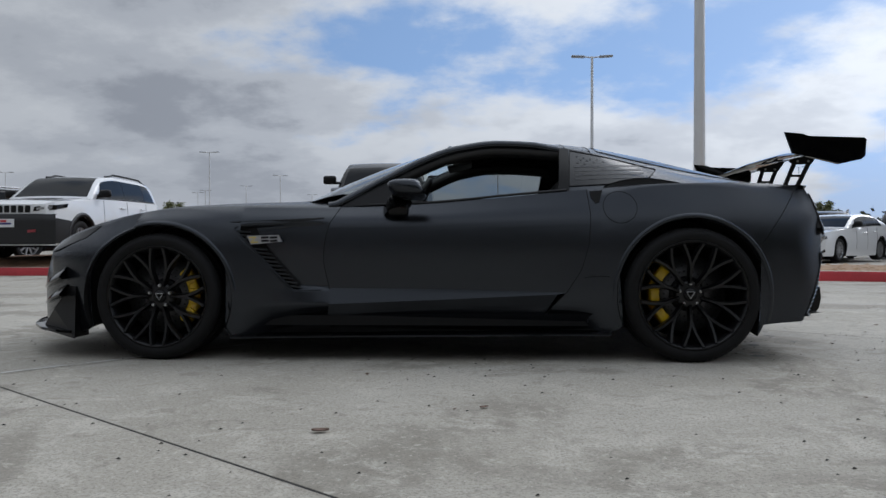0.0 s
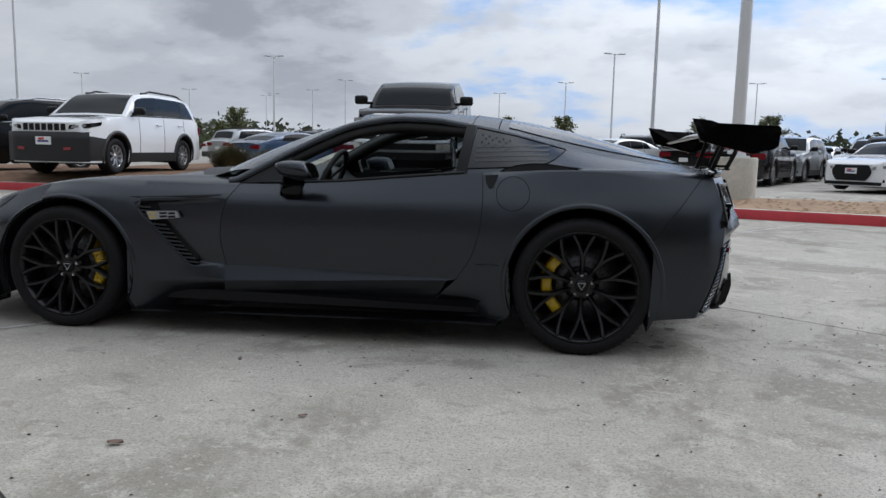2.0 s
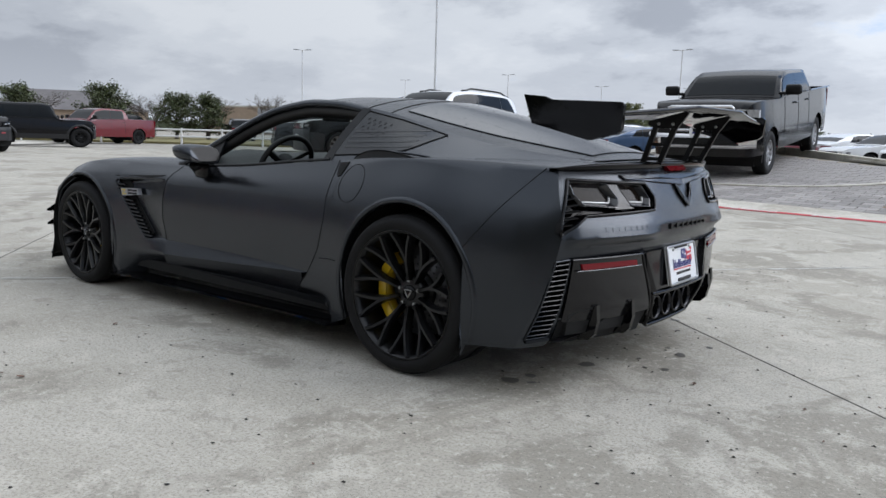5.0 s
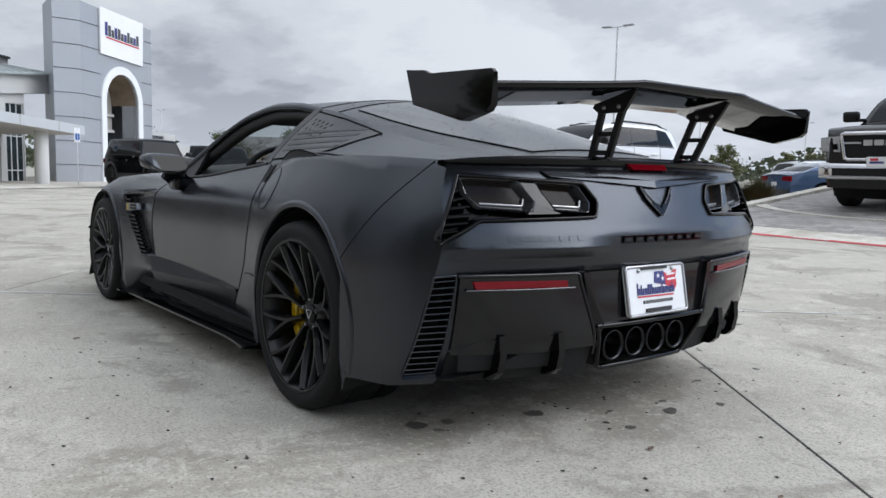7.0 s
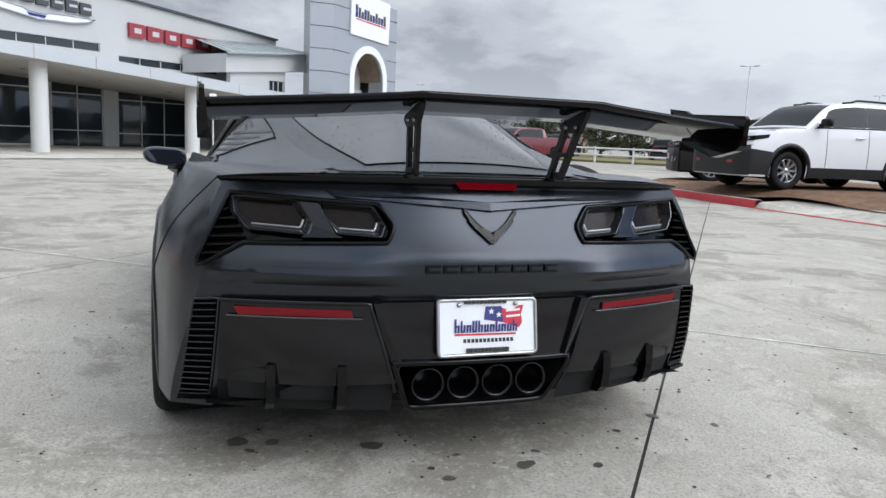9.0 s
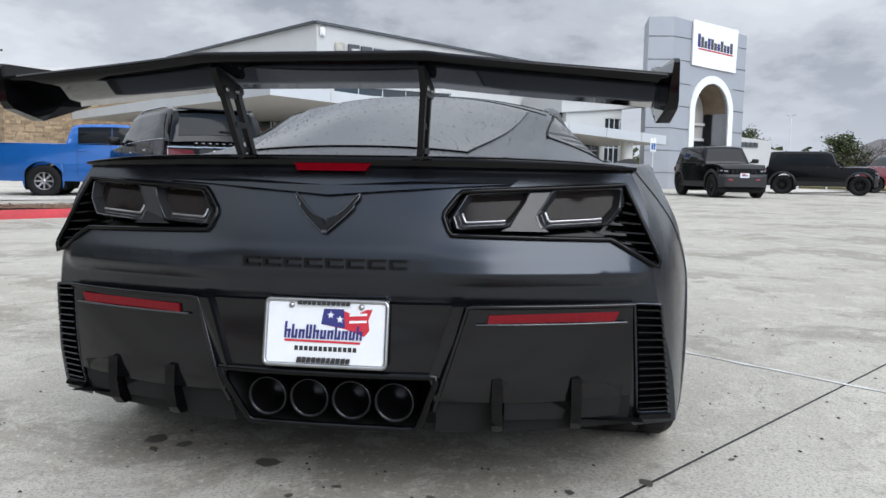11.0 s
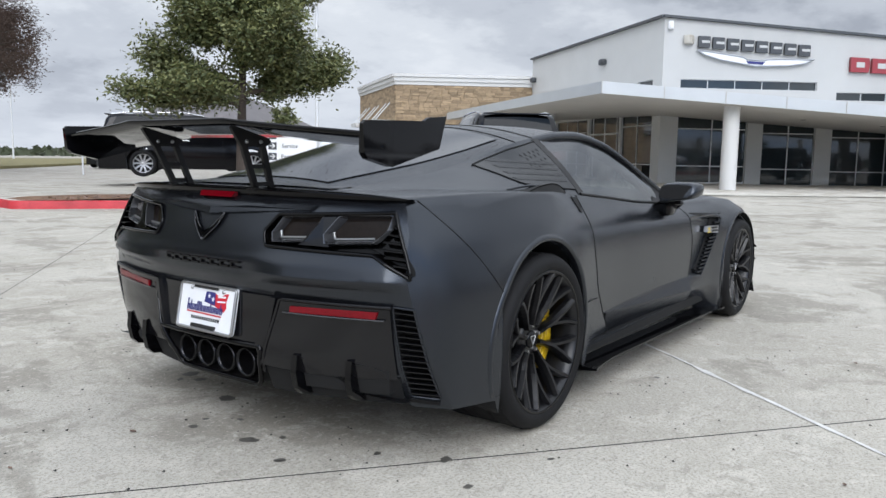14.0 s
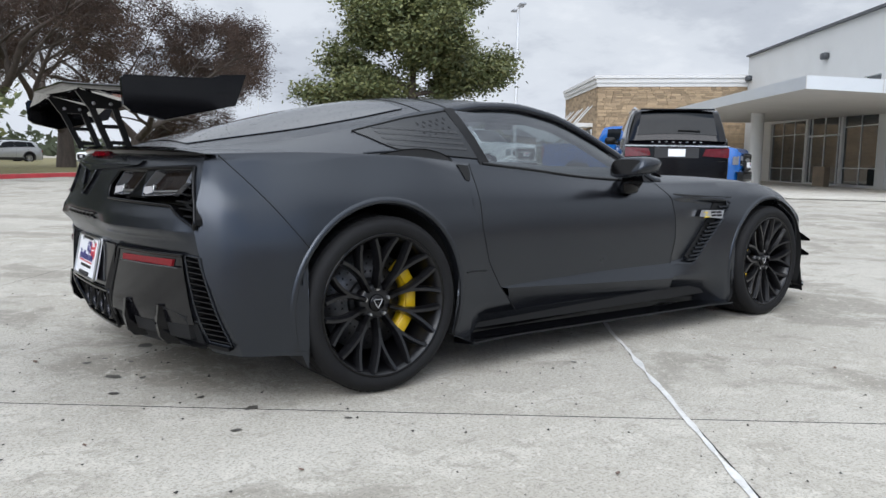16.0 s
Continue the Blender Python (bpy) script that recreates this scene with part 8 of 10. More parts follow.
    for sgn in (1, -1):
        cutsx = [xw0, xw0 + (xw1 - xw0) * 0.40, xw0 + (xw1 - xw0) * 0.76, xw1] if not bed else [xw0, (xw0 + xw1) / 2 + 0.08, xw1]
        for i, (a, b) in enumerate(zip(cutsx, cutsx[1:])):
            def wg_at(u, v, a=a + 0.006, b=b - 0.006, first=(i == 0), last=(i == len(cutsx) - 2)):
                sl0 = 0.62 * v if first else 0.0
                x = a + (b - a) * u
                if first:
                    x = (a - 0.28) + sl0 * 0.62 + (b - a + 0.28 - sl0 * 0.62) * u
                if last and not bed:
                    x = x - 0.22 * v * u
                return gl(x, 0.10 + 0.76 * v, 0.008)
            q = Geo().grid(wg_at, 8, 5)
            part("side_window", q if sgn > 0 else q.mirrored(), "carglass", car2)
        mr = Geo().soft_box((roof[0][0] - 0.42 - off, -H * (1.09 if not bed else 1.15), TOP(roof[0][0]) + (0.11 if not bed else 0.13)), (0.13, 0.25 if not bed else 0.30, 0.16 if not bed else 0.20), 0.05, 2)
        mr.soft_box((roof[0][0] - 0.42 - off, -H * 0.97, TOP(roof[0][0]) + 0.06), (0.09, 0.16, 0.06), 0.02)
        part("mirror", mr if sgn > 0 else mr.mirrored(), "trim", car2)
        for hx in ([cutsx[1] - 0.22, cutsx[2] - 0.2] if len(cutsx) > 3 else [cutsx[1] - 0.22, cutsx[2] - 0.1]):
            hd = Geo().tube([sd(hx - 0.1, TOP(hx) - 0.17, 0.03), sd(hx + 0.1, TOP(hx) - 0.165, 0.03)], 0.018, 6)
            part("door_handle", hd if sgn > 0 else hd.mirrored(), "chrome" if rail_mat == "chrome" else paint, car2)
        for dx in cutsx[:-1] if not bed else cutsx:
            dl = Geo().tube([sd(dx + 0.02, z, 0.001) for z in np.linspace(ground_z + 0.22, TOP(dx) - 0.02, 8)], 0.005, 4)
            part("door_seam", dl if sgn > 0 else dl.mirrored(), "gap", car2)
        trimline = Geo().tube([gl(x, 0.06, 0.012) for x in np.linspace(xw0 - 0.2, xw1, 14)], 0.012, 5)
        part("window_trim", trimline if sgn > 0 else trimline.mirrored(), "chrome" if rail_mat == "chrome" else "trim", car2)
        if rails:
            rp = [(x - off, -roof_y(x) + 0.05, ZR(x) + (0.03 if 0.1 < q < 0.9 else -0.01) + 0.03) for q, x in [(q, roof[0][0] + 0.25 + (roof[-1][0] - roof[0][0] - 0.35) * q) for q in np.linspace(0, 1, 12)]]
            rb = Geo().tube(rp, 0.022, 6)
            part("roof_rail", rb if sgn > 0 else rb.mirrored(), rail_mat, car2)
        if cladding:
            for arch in (f_arch, r_arch):
                A = resample([(arch[0][0], zb)] + arch + [(arch[-1][0], zb)], 40)
                cx, cz = (arch[0][0] + arch[-1][0]) / 2, r + 0.01
                cl = Geo().grid(lambda u, v, A=A, cx=cx, cz=cz: (lambda p, k: sd(cx + (p[0] - cx) * k[0], max(zb, cz + (p[1] - cz) * k[0]), k[1]))(A[round(u * 40)], ((0.985, -0.03), (0.99, 0.018), (1.12, 0.02), (1.17, 0.002))[round(v * 3)]), 40, 3)
                part("arch_cladding", cl if sgn > 0 else cl.mirrored(), "cladding", car2)
            sl = Geo().coons([(fo + ra, zb), (fo + wb - ra, zb)], [(fo + ra, zb + 0.20), (fo + wb - ra, zb + 0.20)], [(fo + ra, zb), (fo + ra, zb + 0.20)], [(fo + wb - ra, zb), (fo + wb - ra, zb + 0.20)], 10, 4, lambda x, z: sd(x, z, 0.015))
            part("sill_cladding", sl if sgn > 0 else sl.mirrored(), "cladding", car2)
        for arch in (f_arch, r_arch):
            lin = Geo().grid(lambda u, v, arch=arch: (arch[round(u * 24)][0] - off, -H * 0.94 + 0.30 * v, arch[round(u * 24)][1] + 0.004), 24, 1)
            part("wheel_well", lin if sgn > 0 else lin.mirrored(), "gap", car2)
        small_wheel(car2, fo - off, H - 0.045, r, rim_r, -sgn, 0.24, spokes, rim)
        small_wheel(car2, fo + wb - off, H - 0.045, r, rim_r, -sgn, 0.24, spokes, rim)

    # windshield and back glass
    def shield(u, v):
        s = 2 * u - 1
        x = cowl[0] + 0.02 + (roof[0][0] - cowl[0] - 0.04) * (0.05 + 0.90 * v)
        return (x - off + 0.0 * s, (roof_y(x) * 0.90) * s, ZR(x) + 0.03 * (1 - s * s * 0.8) + 0.008)
    part("windshield", Geo().grid(shield, 10, 8), tint_front, car2)
    if not bed:
        def back(u, v):
            s = 2 * u - 1
            x = roof[-1][0] + 0.04 + (tail[0] - roof[-1][0] - 0.06) * (0.06 + 0.82 * v)
            return (x - off + 0.012, roof_y(x) * 0.86 * s, ZR(x) + 0.03 * (1 - s * s) + 0.006)
        part("rear_window", Geo().grid(back, 8, 6), "carglass", car2)
    else:
        bx0, bx1 = roof[-1][0] + 0.12, L
        bg = Geo()
        for sgn in (1, -1):
            bg.grid(lambda u, v, sgn=sgn: (bx0 + (bx1 - bx0) * u - off, sgn * (hw(L - 1.0, bed) - 0.10 * v), bed + (0.015 if 0 < v < 1 else 0)), 8, 3)
        bg.box(((bx0 + bx1) / 2 - off, 0, bed - 0.5), (bx1 - bx0, W - 0.25, 0.03))
        bg.box((bx1 - off - 0.03, 0, bed - 0.30), (0.06, W - 0.2, 0.58))
        bg.box((bx0 - off, 0, bed - 0.25), (0.05, W - 0.2, 0.5))
        part("cargo_bed", bg, paint, car2)
        part("rear_window", Geo().grid(lambda u, v: (roof[-1][0] - off + 0.03 + 0.10 * (1 - v), (H - 0.28) * (2 * u - 1), bed + 0.05 + (roof[-1][1] - bed - 0.12) * v), 6, 4), "carglass", car2)
    # nose and tail fittings
    def nose(y, z, out=0.0):
        k = min(1, abs(y) / (H * 0.9))
        return (-off - 0.06 * (1 - k * k) - out + 0.10 * max(0, k - 0.82) / 0.18, y, z)

    def npl(poly, o0, o1, mat, nm, lab="", par=car2):
        return part(nm, Geo().slab(poly, lambda y, z: nose(y, z, o1), lambda y, z: nose(y, z, o0)), mat, par, lab)

    zt = nose_z - snub
    if front in ("suv", "grand", "wagon"):
        gw = H * (0.50 if front == "suv" else 0.62)
        gh0, gh1 = zt - 0.17, zt - 0.01
        gr = npl([(-gw, gh0), (gw, gh0), (gw * 1.04, gh1), (-gw * 1.04, gh1)], -0.03, 0.008, "gap" if front != "suv" else paint, "grille", "seven-slot grille")
        for k in range(7):
            y0 = -gw + 2 * gw * (k + 0.14) / 7
            w = 2 * gw / 7 * 0.72
            npl([(y0, gh0 + 0.015), (y0 + w, gh0 + 0.015), (y0 + w, gh1 - 0.015), (y0, gh1 - 0.015)], 0.0, 0.016, "gap" if front == "suv" else "chrome", "grille_slot", "", gr)
        for sgn in (1, -1):
            hl2 = Geo().slab([(gw + 0.04, zt - 0.13), (H * 0.90, zt - 0.10), (H * 0.92, zt - 0.01), (gw + 0.06, zt - 0.05)], lambda y, z: nose(sgn * y, z, 0.02), lambda y, z: nose(sgn * y, z, -0.05))
            hlo = part("headlight", hl2, "smoke", car2, "slim headlight")
            hl3 = Geo().slab([(gw + 0.10, zt - 0.105), (H * 0.86, zt - 0.08), (H * 0.87, zt - 0.035), (gw + 0.12, zt - 0.06)], lambda y, z: nose(sgn * y, z, 0.028), lambda y, z: nose(sgn * y, z, 0.0))
            part("lamp", hl3, "lamp", hlo)
            sidel = Geo().coons([(0.03, zt - 0.11), (0.42, zt - 0.04)], [(0.03, zt - 0.02), (0.46, zt + 0.03)], [(0.03, zt - 0.11), (0.03, zt - 0.02)], [(0.42, zt - 0.04), (0.46, zt + 0.03)], 8, 3, lambda x, z: sd(x, z, 0.010))
            part("headlight_return", sidel if sgn > 0 else sidel.mirrored(), "smoke", hlo)
        bp2 = part("bumper", Geo().grid(lambda u, v: nose(H * 0.93 * (2 * u - 1), ground_z + 0.04 + (zt - 0.23 - ground_z) * min(1, v * 1.25) + (0.015 if v == 1 else 0), 0.035 if v < 1 else -0.02), 24, 5), "cladding", car2, "dark lower bumper")
        bside = Geo().coons([(0.0, ground_z + 0.06), (fo - ra - 0.02, ground_z + 0.06)], [(0.0, zt - 0.24), (fo - ra * 0.92, zt - 0.30)], [(0.0, ground_z + 0.06), (0.0, zt - 0.24)], [(fo - ra - 0.02, ground_z + 0.06), (fo - ra * 0.92, zt - 0.30)], 8, 5, lambda x, z: sd(x, z, 0.012))
        part("bumper_side", bside, "cladding", bp2)
        part("bumper_side", bside.mirrored(), "cladding", bp2)
        if front == "suv":
            for sgn in (1, -1):
                npl([(sgn * 0.42, ground_z + 0.26), (sgn * 0.56, ground_z + 0.27), (sgn * 0.56, ground_z + 0.32), (sgn * 0.42, ground_z + 0.31)], 0.03, 0.06, "sign_red", "tow_hook", "red tow hook", bp2)
            hd2 = Geo().grid(lambda u, v: (lambda x, y: (x - off, y, TOP(x) + 0.035 * (1 - (y / hw(x, TOP(x))) ** 2) + 0.005))(0.42 + 0.75 * u, 0.42 * (2 * v - 1)), 10, 6)
            part("hood_decal", hd2, "trim", car2, "matt black hood decal")
        else:
            npl([(-H * 0.80, ground_z + 0.30), (-H * 0.62, ground_z + 0.28), (-H * 0.62, ground_z + 0.42), (-H * 0.82, ground_z + 0.42)], 0.03, 0.045, "chrome", "fog_lamp", "", bp2)
            npl([(H * 0.80, ground_z + 0.30), (H * 0.62, ground_z + 0.28), (H * 0.62, ground_z + 0.42), (H * 0.82, ground_z + 0.42)], 0.03, 0.045, "chrome", "fog_lamp", "", bp2)
    elif front == "pickup":
        gw = H * 0.55
        gr = part("grille", Geo().grid(lambda u, v: nose(gw * (1 + 0.05 * v) * (2 * u - 1), zt - 0.46 + 0.43 * v, 0.02), 16, 3), "gap", car2, "tall dark grille with chrome surround")
        loop = [(-gw * 0.94, zt - 0.46), (gw * 0.94, zt - 0.46), (gw * 1.05, zt - 0.03), (-gw * 1.05, zt - 0.03), (-gw * 0.94, zt - 0.46)]
        part("grille_surround", Geo().tube([nose(y, z, 0.03) for y, z in resample(loop, 40)], 0.035, 6), bright, gr)
        for k in range(3):
            y0 = -0.24 + 0.17 * k
            npl([(y0, zt - 0.23), (y0 + 0.14, zt - 0.23), (y0 + 0.14, zt - 0.14), (y0, zt - 0.14)], 0.02, 0.045, "badge", "grille_bar", "", gr)
        for sgn in (1, -1):
            npl([(sgn * -gw * 0.95, zt - 0.20), (sgn * -0.28, zt - 0.20), (sgn * -0.28, zt - 0.17), (sgn * -gw * 0.95, zt - 0.17)], 0.02, 0.04, "badge", "grille_bar", "", gr)
            hl2 = Geo().slab([(gw + 0.05, zt - 0.34), (H * 0.97, zt - 0.32), (H * 0.97, zt - 0.10), (gw + 0.07, zt - 0.07)], lambda y, z: nose(sgn * y, z, 0.02), lambda y, z: nose(sgn * y, z, -0.06))
            hlo = part("headlight", hl2, "lamp", car2, "clear rectangular headlight")
            part("lamp_bezel", Geo().slab([(gw + 0.10, zt - 0.30), (H * 0.91, zt - 0.29), (H * 0.91, zt - 0.21), (gw + 0.12, zt - 0.20)], lambda y, z: nose(sgn * y, z, 0.026), lambda y, z: nose(sgn * y, z, 0.0)), "smoke", hlo)
        bmp = part("bumper", Geo().grid(lambda u, v: nose(H * 0.97 * (2 * u - 1), zt - 0.80 + 0.28 * min(1, max(0, v * 1.5 - 0.25)), 0.09 if 0 < v < 1 else 0.0), 24, 5), bright, car2, "wide front bumper")
        part("bumper_slot", Geo().grid(lambda u, v: nose(H * 0.70 * (2 * u - 1), zt - 0.73 + 0.13 * v, 0.096), 20, 2), "gap", bmp)
    else:
        gr = part("grille", Geo().grid(lambda u, v: nose(H * (0.30 + 0.28 * math.sin(math.pi * min(1, 0.15 + 0.62 * v))) * (2 * u - 1), ground_z + 0.17 + (zt - 0.02 - ground_z - 0.17) * v, 0.035), 16, 6), "gap", car2, "wide dark mesh grille")
        part("lower_intake", Geo().grid(lambda u, v: nose(H * 0.84 * (2 * u - 1), ground_z + 0.05 + 0.09 * v, 0.03), 16, 2), "gap", car2)
        for sgn in (1, -1):
            hl2 = Geo().slab([(H * 0.58, zt - 0.14), (H * 0.92, zt - 0.10), (H * 0.92, zt - 0.02), (H * 0.60, zt - 0.06)], lambda y, z: nose(sgn * y, z, 0.018), lambda y, z: nose(sgn * y, z, -0.06))
            part("headlight", hl2, "lamp", car2)
            npl([(sgn * H * 0.62, ground_z + 0.10), (sgn * H * 0.90, ground_z + 0.14), (sgn * H * 0.88, ground_z + 0.22)], 0.0, 0.012, "gap", "bumper_vent")
    # tail
    def stern(y, z, out=0.0):
        k = min(1, abs(y) / (H * 0.9))
        return (L - off + 0.05 * (1 - k * k) + out, y, z)

    zq = TOP(L)
    for sgn in (1, -1):
        g2 = Geo().slab([(H * 0.46, zq - 0.17), (H * 0.92, zq - 0.20), (H * 0.92, zq - 0.02), (H * 0.50, zq - 0.04)] if not bed else [(H * 0.74, zq - 0.45), (H * 0.92, zq - 0.45), (H * 0.92, zq - 0.05), (H * 0.74, zq - 0.05)],
                        lambda y, z: stern(sgn * y, z, 0.02), lambda y, z: stern(sgn * y, z, -0.04))
        part("tail_lamp", g2, rear_lamps, car2, "red tail lamp")
    if front == "wagon":
        part("chrome_strip", Geo().slab([(-H * 0.92, zq + 0.0), (H * 0.92, zq + 0.0), (H * 0.92, zq + 0.025), (-H * 0.92, zq + 0.025)], lambda y, z: stern(y, z, 0.022), lambda y, z: stern(y, z, -0.03)), "chrome", car2, "bright strip over the tail lamps")
        part("plate_recess", Geo().slab([(-0.40, zq - 0.21), (0.40, zq - 0.21), (0.40, zq - 0.02), (-0.40, zq - 0.02)], lambda y, z: stern(y, z, 0.012), lambda y, z: stern(y, z, -0.03)), "cladding", car2)
        part("tailgate_seam", Geo().slab([(-H * 0.86, zq - 0.27), (H * 0.86, zq - 0.27), (H * 0.86, zq - 0.255), (-H * 0.86, zq - 0.255)], lambda y, z: stern(y, z, 0.012), lambda y, z: stern(y, z, -0.03)), "gap", car2)
        x_w = roof[-1][0] + 0.04 + (tail[0] - roof[-1][0] - 0.06) * 0.80
        part("wiper", Geo().tube([(x_w - off + 0.03, 0.02, ZR(x_w) + 0.06), (x_w - off + 0.03, 0.42, ZR(x_w) + 0.045)], 0.014, 6), "gap", car2)
        part("roof_spoiler", Geo().box((roof[-1][0] - off + 0.03, 0, roof[-1][1] + 0.045), (0.16, W * 0.66, 0.025)), paint, car2)
        for k in range(8):
            y0 = -0.44 + 0.125 * k
            part("letter_bar", Geo().slab([(y0 - 0.02, zq + 0.080), (y0 + 0.02, zq + 0.080), (y0 + 0.02, zq + 0.088), (y0 - 0.02, zq + 0.088)], lambda y, z: (tail[0] - off + 0.075 - 0.4 * (z - zq - 0.075), y, z), lambda y, z: (tail[0] - off, y, z)), "panel", car2)
    part("rear_bumper", Geo().slab([(-H * 0.86, ground_z + 0.08), (H * 0.86, ground_z + 0.08), (H * 0.88, ground_z + 0.36), (-H * 0.88, ground_z + 0.36)], lambda y, z: stern(y, z, 0.05), lambda y, z: stern(y, z, -0.05)), "cladding" if not bed else bright, car2)
    if plate:
        pz = ground_z + (0.36 if front != "pickup" else 0.40)
        pl2 = npl([(-0.16, pz), (0.16, pz), (0.16, pz + 0.155), (-0.16, pz + 0.155)], 0.03, 0.105 if front == "pickup" else 0.05, "plate", "plate", "white dealer plate")
        npl([(-0.11, pz + 0.05), (0.11, pz + 0.05), (0.11, pz + 0.085), (-0.11, pz + 0.085)], 0.04, 0.108 if front == "pickup" else 0.053, "navy", "print_bar", "", pl2)
        npl([(-0.02, pz + 0.095), (0.10, pz + 0.095), (0.10, pz + 0.135), (-0.02, pz + 0.135)], 0.04, 0.108 if front == "pickup" else 0.053, "redprint", "print_bar", "", pl2)
        pq = zq - (0.185 if front == "wagon" else 0.36)
        rp2 = Geo().slab([(-0.155, pq), (0.155, pq), (0.155, pq + 0.14), (-0.155, pq + 0.14)], lambda y, z: stern(y, z, 0.018), lambda y, z: stern(y, z, -0.02))
        part("plate", rp2, "plate", car2, "white dealer plate")
    return car2


def facing(x, y, z, heading):
    """A pose for a vehicle whose nose points along heading, in degrees from the x axis."""
    return pose(x, y, z, 0, 0, heading - 180)


vehicle("white_suv", "white compact off-road SUV with black lower cladding, on the display island", "suv", facing(-8.44, 11.46, 0.318, -91), "white_paint", spokes=9, wb=2.80, nose_z=1.09, snub=0.08, cowl=(1.30, 1.20), belt_r=1.22,
        roof=((2.05, 1.66), (2.65, 1.72), (3.75, 1.70), (4.34, 1.60)), tail=(4.54, 1.16))
vehicle("black_suv", "black three-row SUV with bright alloy wheels on the display island", "suv", facing(-13.58, 14.70, 0.15, 242), "black_paint", L=5.3, W=2.02, wb=3.09, fo=0.98, nose_z=1.16, snub=0.09, cowl=(1.50, 1.26), belt_r=1.34,
        roof=((2.40, 1.83), (3.1, 1.90), (4.5, 1.88), (5.00, 1.80)), tail=(5.18, 1.30), r=0.41, rim_r=0.29, front="grand", spokes=10, cladding=False, rail_mat="chrome")
vehicle("dark_suv", "black full-size SUV with chrome window line, parked at the lot edge", "suv", facing(-24.6, 23.0, 0.03, 56), "black_paint", L=5.3, W=2.0, wb=3.09, fo=0.95, nose_z=1.12, cowl=(1.45, 1.24), belt_r=1.30,
        roof=((2.25, 1.76), (3.0, 1.82), (4.6, 1.80), (5.00, 1.72)), tail=(5.22, 1.26), r=0.40, rim_r=0.28, front="wagon", cladding=False, rail_mat="chrome")
vehicle("pickup_truck", "black crew cab pickup with chrome grille on the paved ramp", "pickup", pose(-1.95, 14.13, 0.606, 0, -6.2, 91.5), "black_paint", L=6.05, W=2.10, wb=3.80, fo=1.0, nose_z=1.44, snub=0.05, cowl=(1.55, 1.45), belt_r=1.47,
        roof=((2.10, 1.84), (2.55, 1.93), (3.7, 1.92), (3.95, 1.88)), tail=(4.15, 1.42), ground_z=0.42, r=0.42, rim_r=0.24, front="pickup", cladding=False, rails=False, bed=1.46, spokes=8)
vehicle("long_suv", "black full-size SUV with chrome window line parked by the sign island", "suv", facing(-11.42, -18.44, 0.30, 142.6), "black_paint", L=5.45, W=2.05, wb=3.25, fo=0.95, nose_z=1.15, cowl=(1.45, 1.24), belt_r=1.30,
        roof=((2.15, 1.80), (3.0, 1.88), (4.8, 1.87), (5.15, 1.82)), tail=(5.32, 1.30), r=0.40, rim_r=0.285, front="wagon", cladding=False, rail_mat="chrome")
vehicle("rear_suv", "black full-size SUV with red tail lamps and chrome rails", "suv", facing(-11.55, -7.45, 0.05, 222), "black_paint", L=5.45, W=2.05, wb=3.12, fo=0.95, nose_z=1.15, cowl=(1.45, 1.24), belt_r=1.30,
        roof=((2.15, 1.80), (3.0, 1.88), (4.8, 1.87), (5.15, 1.82)), tail=(5.40, 1.26), r=0.40, rim_r=0.285, front="wagon", cladding=False, rail_mat="chrome", rear_lamps="dark_lens")
vehicle("blue_pickup", "bright blue crew cab pickup with black grille and bumper", "pickup", facing(-16.55, -11.7, 0.0, 113), "blue_paint", L=5.9, W=2.2, wb=3.70, fo=1.0, nose_z=1.38, cowl=(1.55, 1.40), belt_r=1.45,
        roof=((2.25, 1.93), (2.8, 2.0), (3.7, 1.98), (3.95, 1.94)), tail=(4.15, 1.40), ground_z=0.42, r=0.44, rim_r=0.235, front="pickup", cladding=False, rails=False, bed=1.44, spokes=8, bright="trim")
boxy = vehicle("boxy_offroader", "black boxy four-door off-roader in front of the tower", "suv", facing(-26.0, 6.7, 0.0, 12), "black_paint", L=4.3, W=1.88, wb=3.0, fo=0.60, nose_z=1.18, cowl=(1.45, 1.22), belt_r=1.24,
        roof=((1.72, 1.80), (2.2, 1.86), (3.7, 1.86), (4.12, 1.84)), tail=(4.2, 1.24), ground_z=0.36, r=0.42, rim_r=0.22, front="suv", rails=False, spokes=8, rim="trim")
vehicle("red_pickup", "dark red crew cab pickup parked past the tower", "pickup", facing(-37.9, 18.1, -0.03, -82), "red_paint", L=5.8, W=2.05, wb=3.65, fo=1.0, nose_z=1.28, cowl=(1.5, 1.30), belt_r=1.35,
        roof=((2.2, 1.83), (2.7, 1.90), (3.6, 1.88), (3.85, 1.84)), tail=(4.05, 1.30), ground_z=0.38, r=0.40, rim_r=0.24, front="pickup", cladding=False, rails=False, bed=1.36, spokes=8, rim="trim")
vehicle("white_pickup", "white crew cab pickup behind the sign", "pickup", facing(-18.0, -22.0, 0.3, 100), "white_paint", L=5.8, W=2.05, wb=3.65, fo=1.0, nose_z=1.28, cowl=(1.5, 1.30), belt_r=1.35,
        roof=((2.2, 1.83), (2.7, 1.90), (3.6, 1.88), (3.85, 1.84)), tail=(4.05, 1.30), ground_z=0.38, r=0.40, rim_r=0.24, front="pickup", cladding=False, rails=False, bed=1.36, spokes=8)

